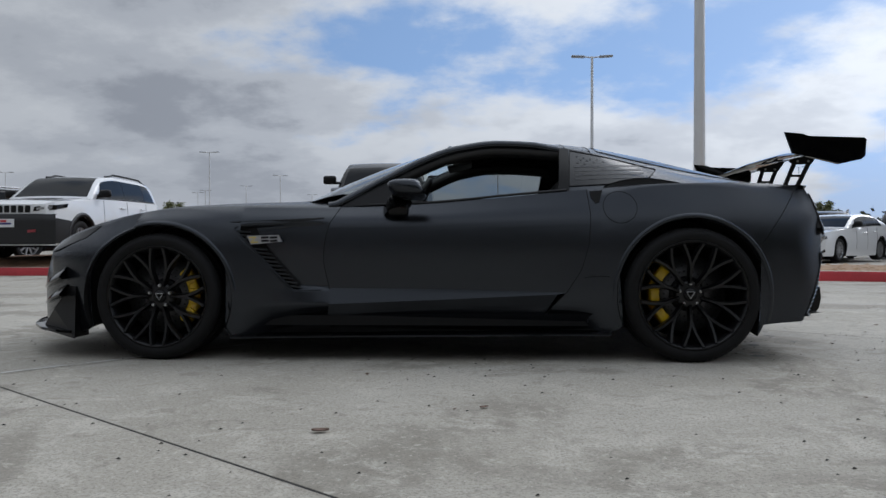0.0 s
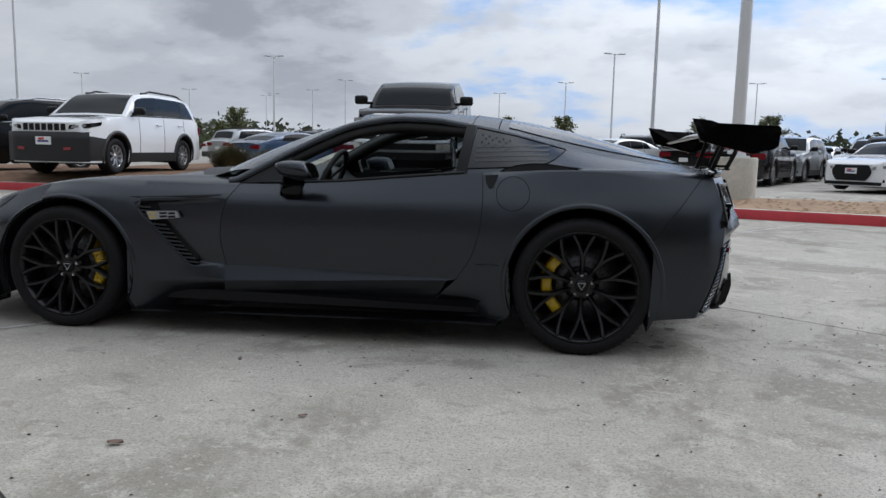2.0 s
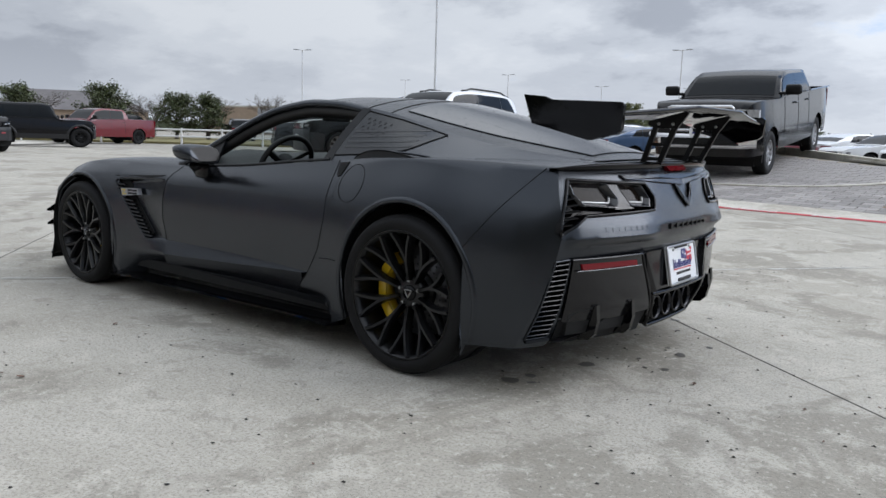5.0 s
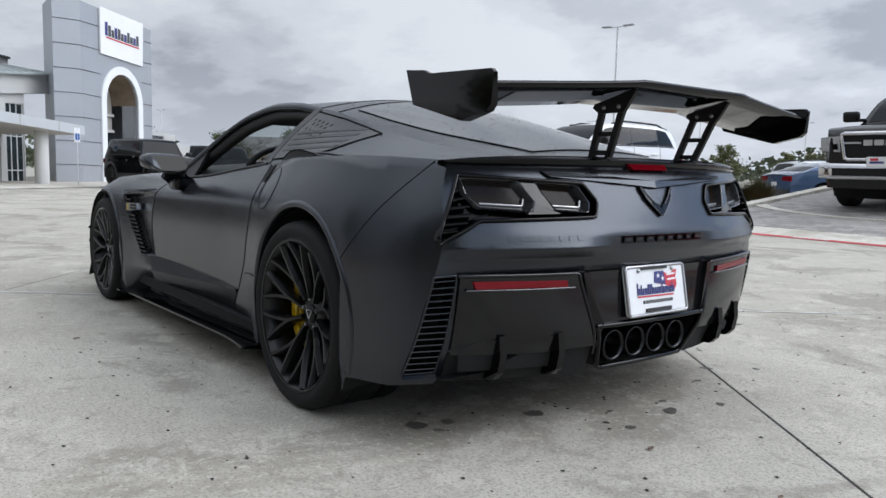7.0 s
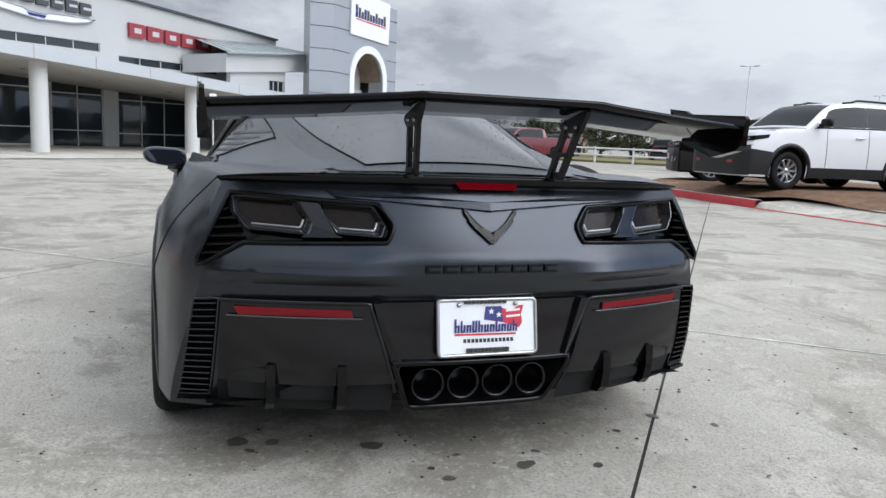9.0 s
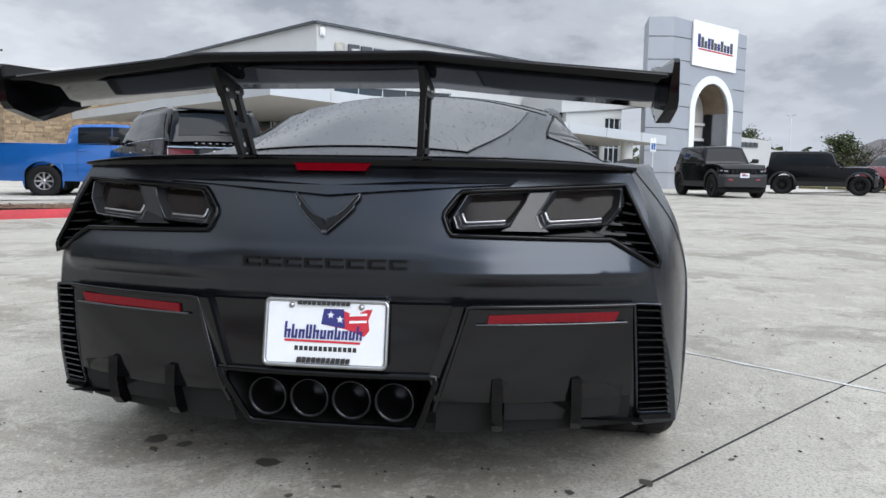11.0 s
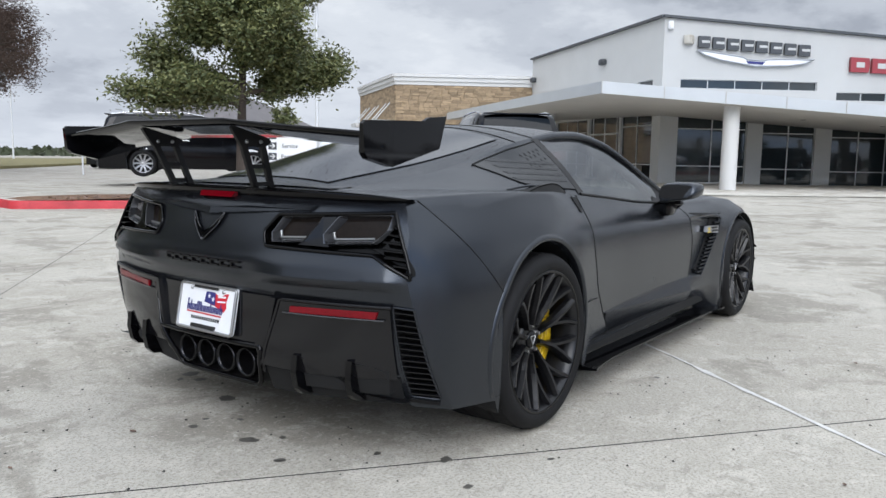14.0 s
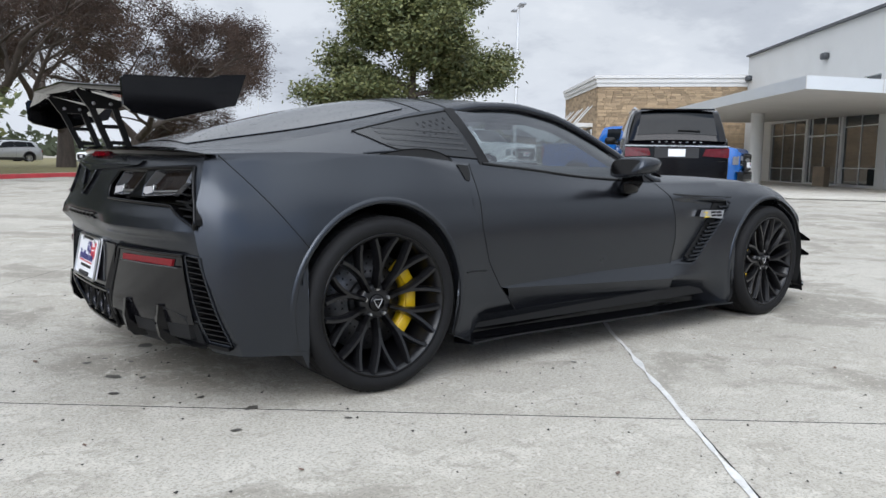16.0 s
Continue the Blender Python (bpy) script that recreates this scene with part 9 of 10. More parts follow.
copy_thing(boxy, facing(-31.6, 12.2, -0.02, 70))
SEDAN = dict(L=4.95, W=1.90, wb=2.90, fo=0.92, nose_z=0.88, snub=0.12, cowl=(1.42, 1.00), belt_r=1.08, roof=((2.25, 1.36), (2.8, 1.42), (3.3, 1.40), (3.95, 1.26)), tail=(4.55, 1.06), ground_z=0.14, r=0.34, rim_r=0.24, front="sedan", cladding=False, rails=False)
CROSS = dict(L=4.75, W=1.90, wb=2.80, fo=0.92, nose_z=1.00, cowl=(1.30, 1.10), belt_r=1.18, roof=((1.98, 1.60), (2.6, 1.67), (3.7, 1.64), (4.25, 1.55)), tail=(4.55, 1.12), ground_z=0.2, r=0.37, rim_r=0.25, front="sedan", cladding=True, rails=True)
FLEET = "cars in the far rows"
protos = {
    "white": vehicle("sedan", "white four-door sedan with dark grille in the far row", "car", facing(11.4, 19.8, 0.02, 222), "white_paint", group=FLEET, **SEDAN),
    "silver": vehicle("crossover", "silver crossover in the far row", "car", facing(10.6, 27.2, 0.02, 240), "silver_paint", group=FLEET, **CROSS),
    "grey": vehicle("crossover", "dark grey crossover seen from behind in the far row", "car", facing(8.2, 22.8, 0.02, 62), "grey_paint", group=FLEET, **CROSS),
    "black": vehicle("crossover", "black crossover seen from behind in the far row", "car", facing(6.9, 25.6, 0.02, 66), "black_paint", group=FLEET, **CROSS),
    "red": vehicle("sedan", "dark red sedan in the far row", "car", facing(-5.5, 27.0, 0.05, 60), "red_paint", group=FLEET, **SEDAN),
    "blue": vehicle("sedan", "steel blue sedan in the far row", "car", facing(-7.5, 30.5, 0.05, 60), "steelblue", group=FLEET, **SEDAN),
}
for kind, x, y, h in (("white", 3.3, 24.8, 226), ("white", 1.0, 26.8, 226), ("white", -1.3, 28.8, 226), ("grey", 16.6, 25.0, 62), ("black", 16.4, 21.0, 60), ("black", 13.4, 24.4, 62), ("silver", 14.6, 29.4, 240), ("grey", 19.6, 27.6, 60),
                      ("black", 1.6, 31.4, 80), ("grey", 12.5, 32.0, 60), ("black", 5.2, 30.6, 80), ("silver", -4.6, 22.0, 285), ("white", 7.5, 33.0, 240), ("black", -9.6, 33.5, 60), ("silver", -11.0, 36.5, 60), ("white", -3.0, 32.0, 62),
                      ("blue", -1.5, 35.5, 62), ("grey", 2.0, 35.0, 80), ("silver", 6.0, 39.0, 240), ("black", 10.5, 36.0, 240), ("white", 14.5, 36.0, 240), ("grey", 18.5, 34.0, 240), ("silver", 21.5, 31.0, 60), ("black", 24.0, 33.0, 60),
                      ("black", -19.6, 20.6, 238), ("blue", -8.6, 24.5, 60), ("silver", -13.5, 33.0, 60), ("white", -16.0, 38.0, 60), ("black", -46.0, 33.5, 150), ("black", -48.0, 25.5, 120), ("silver", -6.0, -62, 20), ("white", -13.0, -60, 20), ("blue", -1.0, -64, 20),
                      ("grey", -24.0, -44.0, 30), ("white", -28.0, -48.0, 30), ("silver", -33.0, -50.0, 30)):
    copy_thing(protos[kind], facing(x, y, 0.03, h))


# ---------------------------------------------------------------- poles, signs, trees and the far edge
def light_pole(x, y, h, base=0.0, double=True, turn=0.0, thick=0.11, group="lot light poles"):
    ob = thing("street_lamp", "tall white steel lot light with flat heads", "street lamp", pose(x, y, 0, 0, 0, turn), group)
    part("pole", Geo().lathe([(thick, base), (thick * 0.65, h)], 14, "z"), "pole", ob)
    for sgn in ((1, -1) if double else (1,)):
        part("arm", Geo().tube([(0, 0, h - 0.05), (sgn * 0.45, 0, h)], 0.04, 6), "pole", ob)
        part("lamp_head", Geo().soft_box((sgn * 0.78, 0, h + 0.01), (0.75, 0.34, 0.10), 0.04, 2, Euler((0, radians(-3 * sgn), 0)).to_matrix()), "panel", ob, "flat grey lamp head")
    if base:
        part("footing", Geo().lathe([(0.0, base), (0.385, base), (0.405, base - 0.03), (0.405, -0.03)], 28, "z"), "walk", ob, "round concrete footing")
        part("base_plate", Geo().soft_box((0, 0, base + 0.015), (0.36, 0.36, 0.03), 0.008), "pole", ob)
        part("base_cover", Geo().soft_box((0, 0, base + 0.07), (0.26, 0.26, 0.10), 0.02), "pole", ob)
    return ob


light_pole(4.83, 11.1, 11.0, 0.93, True, 20, 0.125)
light_pole(6.7, 38.4, 11.0, 1.05, True, 0)
lp = light_pole(-30.4, 81.4, 11, 0, True, 0)
for x, y, h, tr in ((-30.2, 112, 11, 30), (-42, 133, 11, 0), (7.6, 78, 11, 20), (44.7, 103, 11, 0), (3.4, 113, 11, 0), (-68.8, 104, 11, 10), (30.4, 111.5, 11, 0), (-95, 108, 11, 0), (-72, 62.4, 11, 40), (-53, 106.6, 9, 0),
                    (-31.5, 39.4, 11, 15), (-25.7, -27.6, 9, 60), (-48, -82, 6, 0), (-36, -84, 8, 0), (-57.3, 150, 11, 0), (-35.5, 159, 11, 0), (-8.0, 136.3, 11, 0), (-53.5, 143.9, 11, 30), (-138, 41.5, 11, 20)):
    copy_thing(lp, pose(x, y, 0.0 if h >= 11 else h - 11, 0, 0, tr))

flood = thing("ground_floodlight", "small black floodlight on a short post beside the dirt strip", "lamp", pose(3.95, 17.8, 0.0))
part("post", Geo().tube([(0, 0, 0), (0, 0, 0.42)], 0.055, 10), "trim", flood)
part("head", Geo().soft_box((0.02, 0, 0.56), (0.40, 0.22, 0.24), 0.04, 2, Euler((0, radians(24), 0)).to_matrix()), "trim", flood)
part("lens", Geo().soft_box((-0.03, -0.105, 0.57), (0.26, 0.03, 0.15), 0.012, 2, Euler((0, radians(24), 0)).to_matrix()), "lamp", flood)

# way-finding sign on the island
sgn_ob = thing("direction_sign", "white way-finding sign with three dark arrow tiles", "sign", None)
SL, SR = Vector((-6.50, -9.62, 0)), Vector((-6.98, -8.66, 0))
sd_v = (SR - SL).normalized()
sn = Vector((-sd_v.y, sd_v.x, 0))
if sn.dot(Vector((4, 1, 0)) - SL) < 0:
    sn = -sn
WID = (SR - SL).length


def sign_at(a, z, out=0.0):
    return SL + sd_v * a + sn * out + Vector((0, 0, z))


for z0, z1, nm in ((0.12, 0.585, "lower_panel"), (0.595, 1.56, "upper_panel")):
    part(nm, Geo().slab([(0, z0), (WID, z0), (WID, z1), (0, z1)], lambda a, z: sign_at(a, z, 0.09), lambda a, z: sign_at(a, z, -0.09)), "sign_white", sgn_ob)
ang = math.degrees(math.atan2(sd_v.y, sd_v.x))
for k, words in enumerate(("Showroom", "Service", "Parts")):
    zc = 1.40 - 0.205 * k
    tile = part("arrow_tile", Geo().slab([(0.075, zc - 0.07), (0.245, zc - 0.07), (0.245, zc + 0.07), (0.075, zc + 0.07)], lambda a, z: sign_at(a, z, 0.098), lambda a, z: sign_at(a, z, 0.085)), "sign_dark", sgn_ob)
    rot = 45 if k == 0 else 0
    for shaft in ([(-0.05, 0), (0.05, 0)], [(0.0, 0.045), (0.05, 0), (0.0, -0.045)]):
        pts = [(0.16 + x * math.cos(radians(rot)) - y * math.sin(radians(rot)), zc + x * math.sin(radians(rot)) + y * math.cos(radians(rot))) for x, y in shaft]
        part("arrow", Geo().tube([sign_at(a, z, 0.102) for a, z in resample(pts, 8)], 0.010, 5), "sign_white", tile)
    wd = lettering(words, 0.115, "sign_dark", Matrix.Translation(sign_at(0.29 + 0.033 * len(words), zc, 0.094)) @ Matrix(((sd_v.x, 0, sn.x, 0), (sd_v.y, 0, sn.y, 0), (0, 1, 0, 0), (0, 0, 0, 1))), 0.003, sgn_ob, "lettering")

# accessible-parking posts in front of the showroom
for s, n in ((5.2, 8.4), (11.0, 8.6)):
    b = site(s, n, 0)
    ob = thing("parking_sign", "blue and white parking sign on a thin post", "sign", Matrix.Translation(b), "parking signs")
    part("post", Geo().tube([(0, 0, -0.02), (0, 0, 2.3)], 0.025, 6), "pole", ob)
    tt = Euler((0, 0, math.atan2(U.y, U.x))).to_matrix()
    bd = part("board", Geo().box((0, 0, 2.0), (0.32, 0.02, 0.55), tt), "sign_white", ob)
    part("symbol", Geo().box(Vector((0, 0, 1.93)) + N * 0.014, (0.24, 0.01, 0.26), tt), "blue_paint", bd)
bin_ob = tagged(part("litter_bin", Geo().soft_box((0, 0, 0.45), (0.5, 0.5, 0.9), 0.04).moved(Matrix.Translation(A2 + d2 * 3.0 - inn2 * 1.0)), "timber"), "tan litter bin by the entrance", "bin")


def limb(g, p, d, length, rad, rnd, bend=0.25, n=5, droop=0.0):
    pts = [p]
    for i in range(n):
        d = (d + Vector((rnd.uniform(-bend, bend), rnd.uniform(-bend, bend), rnd.uniform(-bend, bend) * 0.7 - droop))).normalized()
        pts.append(pts[-1] + d * length / n)
    g.tube(pts, lambda t: rad * (1 - 0.55 * t), max(4, min(9, int(rad * 60))), caps=False)
    return pts, d


def leafy_tree(name, x, y, z, height, spread, seed, leaves, leaf_size, label, crown_base=0.28, trunk_r=0.16, mats=("oak_leaf", "oak_leaf_light"), group=""):
    """A broadleaf evergreen: tapered trunk, forking limbs, and a ragged crown of small leaf tufts."""
    rnd = random.Random(seed)
    ob = thing(name, label, "tree", pose(x, y, z), group)
    wood = Geo()
    wood.tube([(0, 0, -0.1), (0.02, 0, 0.15), (0.04, 0.02, height * 0.18), (0.0, 0.05, height * 0.45), (0.05, 0, height * 0.8)], lambda t: trunk_r * (1.25 - 1.0 * t) if t > 0.1 else trunk_r * 1.5, 10, caps=False)
    tips = []
    for k in range(16):
        zz = height * (crown_base + (0.86 - crown_base) * k / 15)
        a = k * 2.4 + rnd.uniform(-0.4, 0.4)
        up = 0.15 + 0.7 * (k / 15)
        reach = spread * (0.80 - 0.45 * (k / 15) ** 1.6) * rnd.uniform(0.75, 1.08)
        pts, d = limb(wood, Vector((0.03, 0.02, zz)), Vector((math.cos(a), math.sin(a), up)), reach, trunk_r * (0.50 - 0.25 * k / 15), rnd, 0.22)
        for q in pts[2:]:
            tips.append(q)
            for j in range(2):
                p2, d2_ = limb(wood, q, Vector((rnd.uniform(-1, 1), rnd.uniform(-1, 1), rnd.uniform(-0.2, 0.7))), reach * 0.42, trunk_r * 0.12, rnd, 0.35, 3)
                tips += p2[1:]
    part("trunk", wood, "bark", ob)
    for mi, mat in enumerate(mats):
        lv = Geo()
        count = leaves // len(mats)
        for i in range(count):
            c = rnd.choice(tips)
            s = rnd.gauss(0, 1) * 0.072 * spread, rnd.gauss(0, 1) * 0.072 * spread, rnd.gauss(0, 1) * 0.058 * spread + (0.04 if mi else 0)
            p = c + Vector(s)
            L = leaf_size * rnd.uniform(0.6, 1.3)
            ax = Vector((rnd.uniform(-1, 1), rnd.uniform(-1, 1), rnd.uniform(-0.6, 0.6))).normalized()
            sdv = ax.cross(Vector((rnd.uniform(-1, 1), rnd.uniform(-1, 1), rnd.uniform(-1, 1)))).normalized()
            lv.add([p, p + ax * L * 0.5 + sdv * L * 0.22, p + ax * L, p + ax * L * 0.5 - sdv * L * 0.22], [(0, 1, 2, 3)], False)
        part("crown", lv, mat, ob, orient=False)
    return ob


def bare_tree(name, x, y, z, height, spread, seed, label, trunk_r=0.25, depth_max=4, leaf=0, group="", lean=(0, 0)):
    """A winter tree: limbs forking four times into fine twigs."""
    rnd = random.Random(seed)
    ob = thing(name, label, "tree", pose(x, y, z), group)
    wood, fine, tips, limbs = Geo(), Geo(), [], []

    def grow(p, d, length, rad, depth):
        g = Geo() if depth < 3 else fine
        if depth < 3:
            limbs.append(g)
        pts, d2v = limb(g, p, d, length, rad, rnd, 0.22 if depth else 0.10, 5 if depth < 3 else 3)
        if depth >= depth_max:
            tips.extend(pts[1:])
            return
        for k in range(3 if depth < 2 else 4):
            q = pts[rnd.randint(2, len(pts) - 1)] if k else pts[-1]
            nd_ = (d2v + Vector((rnd.uniform(-1, 1), rnd.uniform(-1, 1), rnd.uniform(-0.15 if not leaf else -0.45, 0.55))) * (0.75 + 0.1 * depth)).normalized()
            grow(q, nd_, length * rnd.uniform(0.58, 0.78), max(0.008, rad * 0.52), depth + 1)

    for k in range(3):
        a = 2 * math.pi * k / 3 + seed
        grow(Vector((0, 0, height * 0.16)), Vector((math.cos(a) * spread / height + lean[0], math.sin(a) * spread / height + lean[1], 0.85 if not leaf else 0.62)), height * 0.40, trunk_r * 0.6, 1)
    wood.tube([(0, 0, -0.2), (0, 0, height * 0.08), (0, 0, height * 0.19)], lambda t: trunk_r * (1.25 - 0.5 * t), 10, caps=False)
    part("trunk", wood, "bark", ob)
    for g in limbs:
        part("limb", g, "bark", ob)
    tagged(part("twig_mass", fine, "bark", ob, orient=False), kind="stuff")
    if leaf:
        lv = Geo()
        for i in range(leaf):
            p = rnd.choice(tips) + Vector((rnd.gauss(0, 0.22), rnd.gauss(0, 0.22), rnd.gauss(0, 0.2)))
            L = rnd.uniform(0.08, 0.22)
            ax = Vector((rnd.uniform(-1, 1), rnd.uniform(-1, 1), rnd.uniform(-0.6, 0.8))).normalized()
            sdv = ax.orthogonal().normalized()
            lv.add([p, p + ax * L * 0.5 + sdv * 0.024, p + ax * L, p + ax * L * 0.5 - sdv * 0.024], [(0, 1, 2, 3)], False)
        part("crown", lv, "oak_brown", ob, orient=False)
    return ob


leafy_tree("live_oak", -7.85, -12.0, 0.2, 6.5, 2.6, 11, 150000, 0.11, "green live oak with slim grey trunk on the sign island", 0.30, 0.15)
bare_tree("bare_oak", -5.6, -39.0, 0.1, 11.5, 9.0, 3, "wide old oak with withered leaves over dry grass", 0.42, 5, 72000, lean=(0.05, 0.1))
bare_tree("bare_oak", -10.5, -44.0, 0.1, 10.0, 8.0, 8, "bare spreading oak with withered leaves over dry grass", 0.42, 5, 60000)
bare_tree("bare_oak", -1.2, -36.0, 0.1, 11.5, 9.5, 15, "bare spreading oak with withered leaves over dry grass", 0.42, 5, 60000)
# oaks added out of view, so that the car's left side mirrors dark crowns
unseen_oak = leafy_tree("live_oak", 4.0, -24.5, 0.14, 9.5, 5.2, 51, 30000, 0.34, "added live oak out of view, there to darken the car's reflections", 0.10, 0.26, group="oaks on the grass")
for x, y, t in ((9.5, -20.5, 1), (15.0, -17.0, 2), (20.5, -13.0, 4)):
    copy_thing(unseen_oak, pose(x, y, 0.14, 0, 0, 80 * t))
small = leafy_tree("small_oak", -2.33, 63.3, 0.0, 3.7, 1.7, 21, 3600, 0.20, "small round evergreen tree at the edge of the lot", 0.22, 0.10, group="trees at the edge of the lot")
for x, y, h, t in ((2.4, 63.5, 3.9, 1), (13.6, 62.4, 3.8, 2), (19.0, 61.2, 4.1, 3), (-25.2, 58, 4.0, 4), (-28.2, 56.6, 2.9, 5), (-43, 46.7, 3.6, 0.5), (-29, 49.2, 3.3, 1.4), (-24, 52, 2.7, 2.2), (44, 55, 4, 0.3), (-37, -42.6, 4.6, 2.9), (30, 62, 4, 1.0)):
    copy_thing(small, pose(x, y, -0.05, 0, 0, 70 * t) @ Matrix.Scale(h / 3.7, 4))
green = leafy_tree("live_oak", -49.0, 29.9, 0.0, 3.3, 2.2, 31, 6000, 0.18, "dark live oak by the white fence", 0.20, 0.16, ("shrub", "oak_leaf"), "oaks by the fence")
for x, y, h, t in ((-47.7, 31.8, 3.3, 1), (-52, 26, 3.8, 2), (-57, 22, 3.6, 3), (-44, -30, 3.5, 1.5), (-52, -38, 4, 3.3), (-58, 15, 4, 2.2)):
    copy_thing(green, pose(x, y, -0.05, 0, 0, 77 * t) @ Matrix.Scale(h / 3.3, 4))
bt = bare_tree("bare_tree", -44.6, 35.8, 0.0, 4.0, 3.2, 41, "bare multi-stemmed tree by the lot", 0.14, 5, 0, "bare trees far off")
for x, y, t in ((-52, 29.5, 1), (-51, 34, 2), (-70, 40, 3), (-60, 24, 4), (-20, -60, 1.7), (-40, -62, 2.6)):
    copy_thing(bt, pose(x, y, 0, 0, 0, 60 * t) @ Matrix.Scale(1.0, 4))


def grass_clump(x, y, z, r, h, seed, label):
    rnd = random.Random(seed)
    g = Geo()
    for i in range(1500):
        a, q = rnd.uniform(0, 6.283), rnd.random() ** 0.6
        lean = Vector((math.cos(a), math.sin(a), 0)) * r * q
        L = h * rnd.uniform(0.6, 1.05) * (1 - 0.25 * q)
        side_g = Vector((-math.sin(a), math.cos(a), 0)) * 0.008
        b0 = lean * 0.45
        m0, t0 = b0 + lean * 0.25 + Vector((0, 0, L * 0.6)), b0 + lean * 0.7 + Vector((rnd.gauss(0, 0.04), rnd.gauss(0, 0.04), L))
        g.add([b0 - side_g, b0 + side_g, m0 + side_g, m0 - side_g, t0], [(0, 1, 2, 3), (3, 2, 4)], False)
    ob = part("grass_clump", g, "clump", None, orient=False)
    ob.matrix_basis = pose(x, y, z)
    return tagged(ob, label, "grass", group="ornamental grasses")


for i, (x, y, z, r, h) in enumerate(((-6.9, 14.2, 0.16, 0.62, 0.95), (-6.2, 14.9, 0.16, 0.5, 0.8), (-7.5, 15.2, 0.16, 0.5, 0.8))):
    grass_clump(x, y, z, r, h, 60 + i, "clump of dark olive ornamental grass on the mulch")

# fence, houses and stores in the distance
fence = thing("rail_fence", "low white pipe rail fence along the street", "fence")
FA, FB = Vector((-52, 11, 0)), Vector((-27, 29.5, 0))
for z in (0.45, 0.85):
    part("rail", Geo().tube([FA + Vector((0, 0, z)), FB + Vector((0, 0, z))], 0.05, 6), "fence_white", fence)
for k in range(14):
    p = FA.lerp(FB, k / 13)
    part("post", Geo().tube([p, p + Vector((0, 0, 0.95))], 0.06, 6), "fence_white", fence)
structure("verge", flat([(-27, 30.5), (-53, 11.5), (-75, 35), (-50, 60)], -0.02, 0.10), "grass", "dry grass verge beyond the fence", "grass")


def house(name, label, x, y, w, dp, h, turn, wall, roofed, openings):
    ob = thing(name, label, "building", pose(x, y, 0, 0, 0, turn))
    part("wall", Geo().box((0, 0, h / 2), (w, dp, h)), wall, ob)
    if roofed:
        r_ = Geo().add([(-w / 2 - 0.4, -dp / 2 - 0.4, h), (w / 2 + 0.4, -dp / 2 - 0.4, h), (w / 2 + 0.4, dp / 2 + 0.4, h), (-w / 2 - 0.4, dp / 2 + 0.4, h), (-w / 2 + dp / 2, 0, h + dp * 0.28), (w / 2 - dp / 2, 0, h + dp * 0.28)],
                       [(0, 1, 5, 4), (2, 3, 4, 5), (1, 2, 5), (3, 0, 4)], False)
        part("roof", r_, "shingle", ob)
    else:
        part("parapet", Geo().box((0, 0, h + 0.15), (w + 0.2, dp + 0.2, 0.3)), "walk", ob)
    for ox, ow, oz, oh, mat in openings:
        part("opening", Geo().box((ox, -dp / 2 - 0.03, oz), (ow, 0.1, oh)), mat, ob)
    return ob


house("warehouse", "long tan warehouse with a roller door", -106, 100, 46, 20, 5.0, 12, "brick_house", False, [(-8, 4.5, 2.6, 4.6, "panel"), (6, 4, 1.6, 2.4, "shopglass"), (16, 3, 1.6, 2.4, "shopglass")])
house("brick_house", "tan brick house with a grey hip roof", -95, 44, 18, 9, 2.7, 62, "brick_house", True, [(-5, 2, 1.6, 1.6, "shopglass"), (3, 2, 1.6, 1.6, "shopglass")])
house("brick_house", "low brick house with a dark roof behind trees", -48, -62, 26, 12, 3.6, 30, "brick_house", True, [(-5, 2, 1.6, 1.6, "shopglass"), (4, 2, 1.6, 1.6, "shopglass")])
woods = Geo()
rw = random.Random(5)
for i in range(9000):
    a = rw.uniform(0, 6.283)
    d = rw.uniform(170, 260)
    x, y = d * math.cos(a), d * math.sin(a)
    hh = rw.uniform(1, 8) * (0.6 + 0.4 * math.sin(a * 7))
    for j in range(5):
        s = rw.uniform(0.6, 1.5)
        c = Vector((x + rw.gauss(0, 2.5), y + rw.gauss(0, 2.5), max(0.3, hh * rw.uniform(0.2, 1))))
        v1, v2 = Vector((rw.uniform(-1, 1), rw.uniform(-1, 1), rw.uniform(-.5, .5))) * s, Vector((rw.uniform(-.5, .5), rw.uniform(-.5, .5), rw.uniform(0.3, 1))) * s
        woods.add([c - v1, c + v2 * 0.8, c + v1, c - v2 * 0.6], [(0, 1, 2, 3)], False)
tagged(part("far_woods", woods, "shrub", orient=False), "dark line of trees on the horizon", "woods", kind="stuff")

# do-not-enter sign by the far lane
ob = thing("entry_sign", "round red and white no-entry sign on a post", "sign", pose(-10.5, -23.8, 0.2))
part("post", Geo().tube([(0, 0, 0), (0, 0, 1.6)], 0.03, 6), "pole", ob)
bd = part("board", Geo().box((0, 0.0, 1.35), (0.62, 0.02, 0.62), Euler((0, 0, radians(145))).to_matrix()), "sign_white", ob)
dn = Vector((math.sin(radians(-145)) * -1, math.cos(radians(145)) * -1, 0)).normalized()
side_v = Vector((math.cos(radians(145)), math.sin(radians(145)), 0))
dn = Vector((-side_v.y, side_v.x, 0))
if dn.dot(Vector((14, 25, 0))) < 0:
    dn = -dn
part("disc", Geo().fan(circle(0, 0, 0.26, 24), lambda a, b: Vector((0, 0, 1.35)) + side_v * a + dn * 0.014 + Vector((0, 0, b)), 1), "sign_red", bd)
part("bar", Geo().fan([(-0.17, -0.04), (0.17, -0.04), (0.17, 0.04), (-0.17, 0.04)], lambda a, b: Vector((0, 0, 1.35)) + side_v * a + dn * 0.018 + Vector((0, 0, b)), 1), "sign_white", bd)

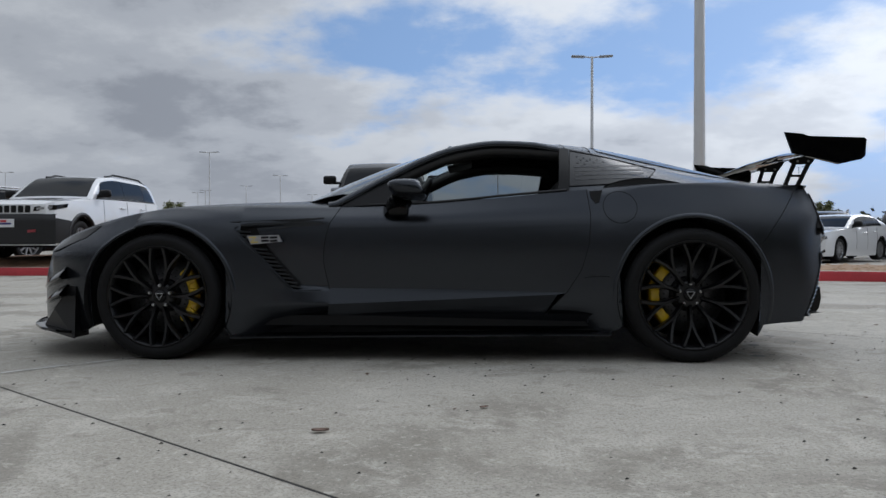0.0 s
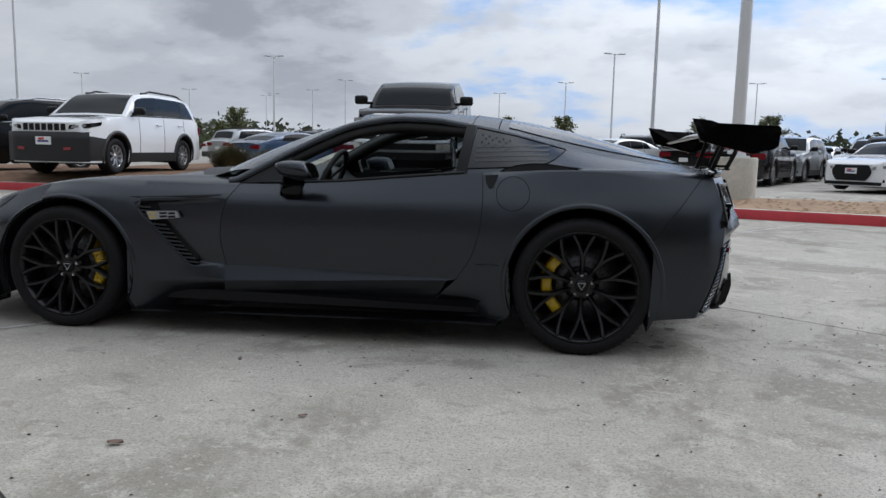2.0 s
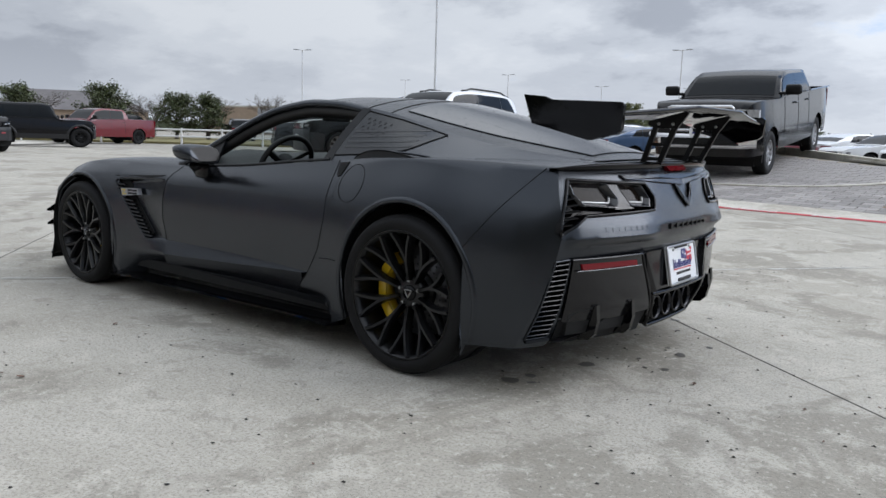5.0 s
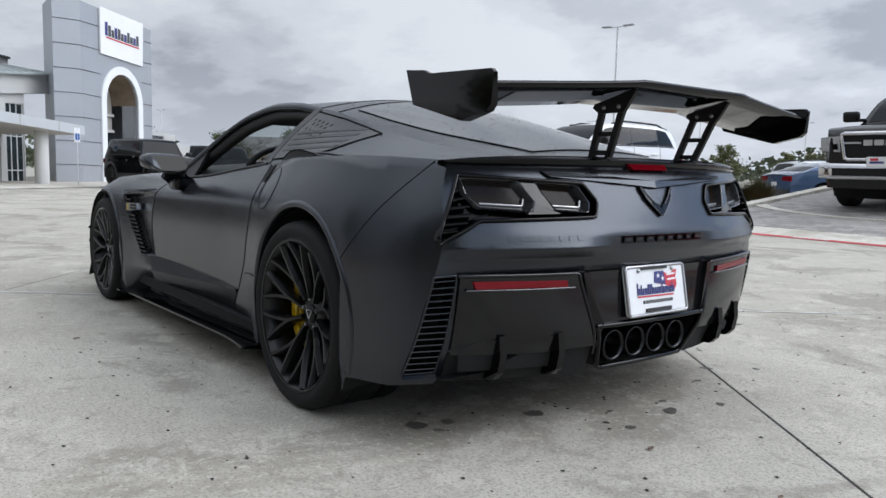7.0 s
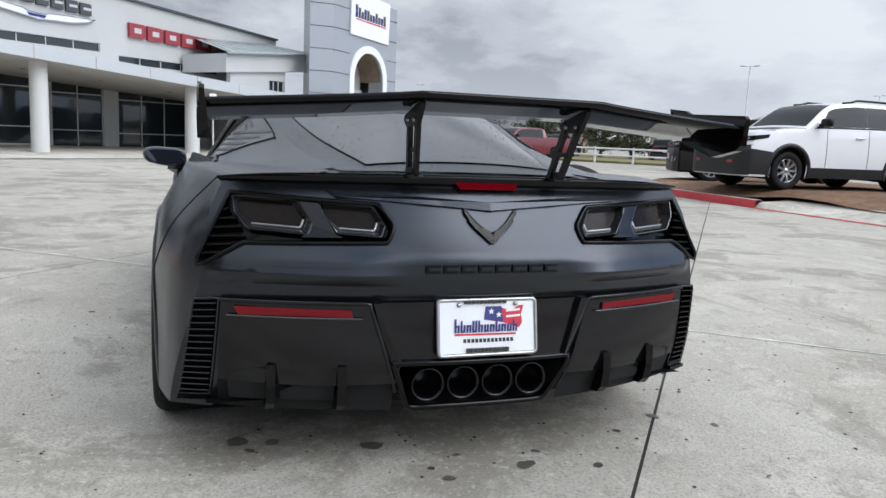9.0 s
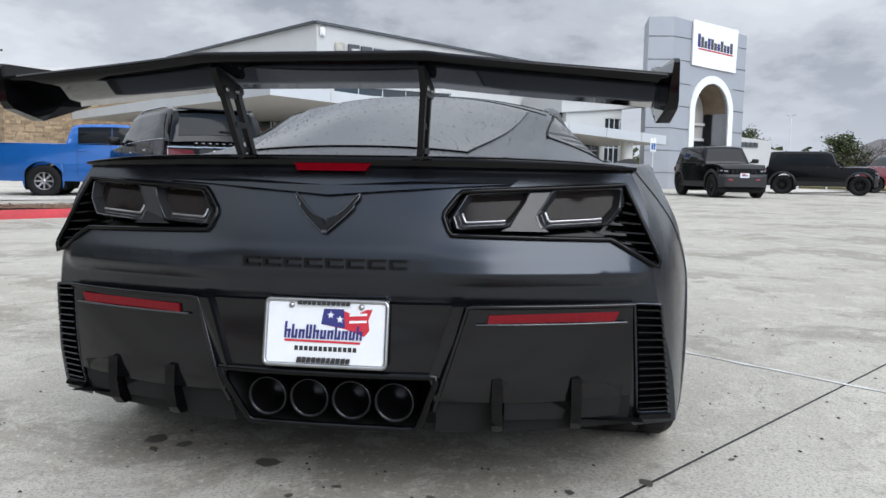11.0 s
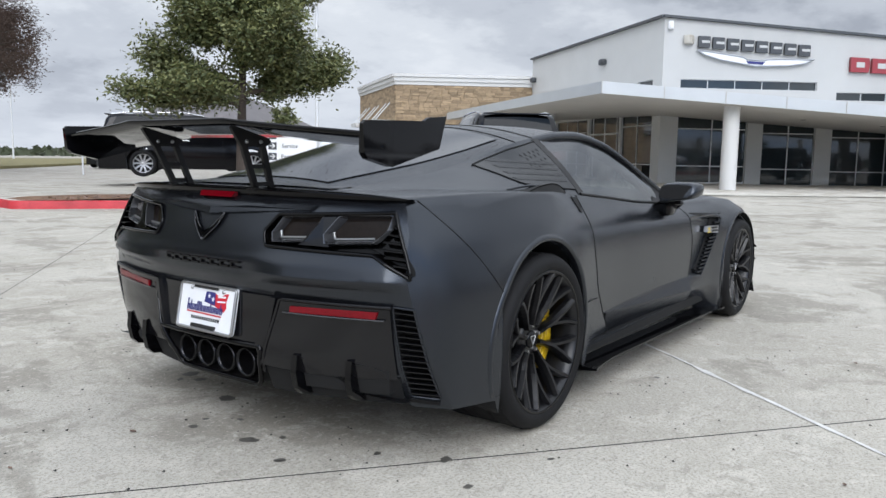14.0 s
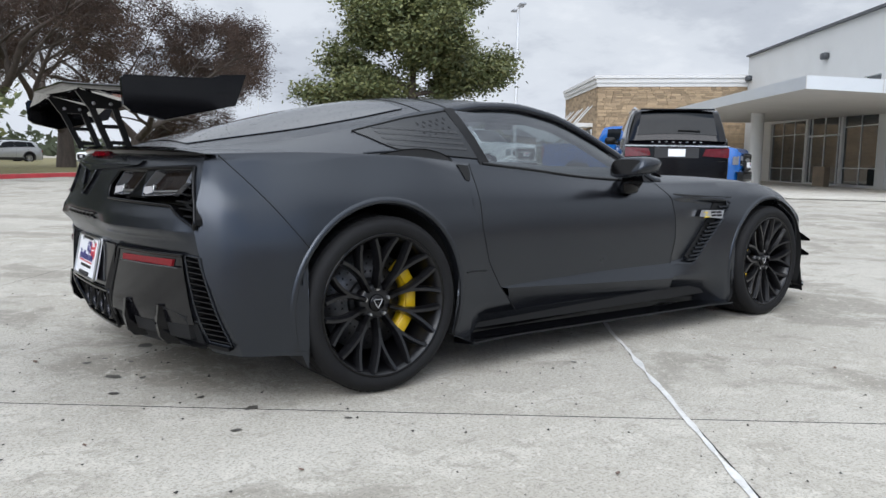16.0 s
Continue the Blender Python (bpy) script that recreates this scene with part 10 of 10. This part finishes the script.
# ---------------------------------------------------------------- countable pieces of the setting, last
for i, k in SLABS:
    c = lot_point(J0 + J_STEP * (i + 0.5), K0 + K_STEP * (k + 0.5))
    ob = new("slab", slab_mesh)
    ob.location = c
    ob.parent = pavement
paver_mesh = Geo().add([(sx * (0.145 - b), sy * (0.095 - b), z) for z, b in ((0.012, 0.006), (0.006, 0.0), (-0.02, 0.0)) for sx, sy in ((-1, -1), (1, -1), (1, 1), (-1, 1))],
                       [(0, 1, 2, 3)] + [(r + i, r + 4 + i, r + 4 + (i + 1) % 4, r + (i + 1) % 4) for r in (0, 4) for i in range(4)], False).mesh("paver", orient=True)
paver_mesh.materials.append(M["paver"])
rest = Geo()
n_near = 0
rp = random.Random(3)
for row in range(34):
    for c in range(23):
        x = -4.2 + 0.30 * c + (0.15 if row % 2 else 0) + rp.uniform(-0.004, 0.004)
        y = 9.62 - 0.09 * (x + 4.35) + 0.20 * row
        if x > 2.15 - 0.146 * (y - 9.2) or y > 14.4 - 0.5 * x:
            continue
        rz = rp.uniform(-1.5, 1.5)
        if n_near < 290:
            ob = new("paver", paver_mesh)
            ob.matrix_basis = pose(x, y, RAMP(y), 6.2, 0, rz - 5)
            ob.parent = paver_bed
            n_near += 1
        else:
            mm = pose(x, y, RAMP(y) + rp.uniform(-0.002, 0.002), 6.2, 0, rz - 5)
            rest.add([mm @ Vector(v.co) for v in paver_mesh.vertices], [tuple(p.vertices) for p in paver_mesh.polygons], False)
tagged(part("far_pavers", rest, "paver", paver_bed), kind="stuff")
# ledge stones of the stone wing: courses of uneven blocks
rs_ = random.Random(9)
stone_meshes = []
for v in range(6):
    wv, hv = 0.5 * rs_.uniform(0.8, 1.2), 0.5
    me = Geo().add([(sx * (0.5 - b), -0.05 * f - 0.01 * rs_.random() * f, sz * (0.5 - b)) for f, b in ((1, 0.03), (0, 0.0)) for sx, sz in ((-1, -1), (1, -1), (1, 1), (-1, 1))],
                   [(0, 1, 2, 3), (0, 4, 5, 1), (1, 5, 6, 2), (2, 6, 7, 3), (3, 7, 4, 0)], False).mesh("stone", orient=True)
    me.materials.append(M["stone"])
    stone_meshes.append(me)
count = 0
joined = Geo()
walls = [o for o in stone_wing.children if o.name.startswith("wall")]
for wi, (a, b) in enumerate(((SA, SB), (SA, SC))):
    dd = (b - a).normalized()
    Lw = (b - a).length
    nn = Vector((dd.y, -dd.x, 0))
    if nn.dot(Vector((4, 3, 0)) - a) < 0:
        nn = -nn
    z = 5.34
    while z > 0.9:
        h = rs_.choice((0.08, 0.10, 0.13, 0.16))
        q = 0.0
        while q < Lw:
            w = rs_.uniform(0.18, 0.62)
            w = min(w, Lw - q + 0.05)
            c = a + dd * (q + w / 2) + Vector((0, 0, z - h / 2))
            mat3 = Matrix(((dd.x * (w - 0.008), -nn.x, 0, c.x), (dd.y * (w - 0.008), -nn.y, 0, c.y), (0, 0, h - 0.008, c.z), (0, 0, 0, 1)))
            if count < 300 and wi == 0:
                ob = new("stone", rs_.choice(stone_meshes))
                ob.parent = walls[0]
                ob.matrix_basis = mat3
                count += 1
            else:
                me = rs_.choice(stone_meshes)
                joined.add([mat3 @ Vector(v.co) for v in me.vertices], [tuple(p.vertices) for p in me.polygons], False)
            q += w
        z -= h
tagged(part("stone_facing", joined, "stone_joined", stone_wing), kind="stuff")
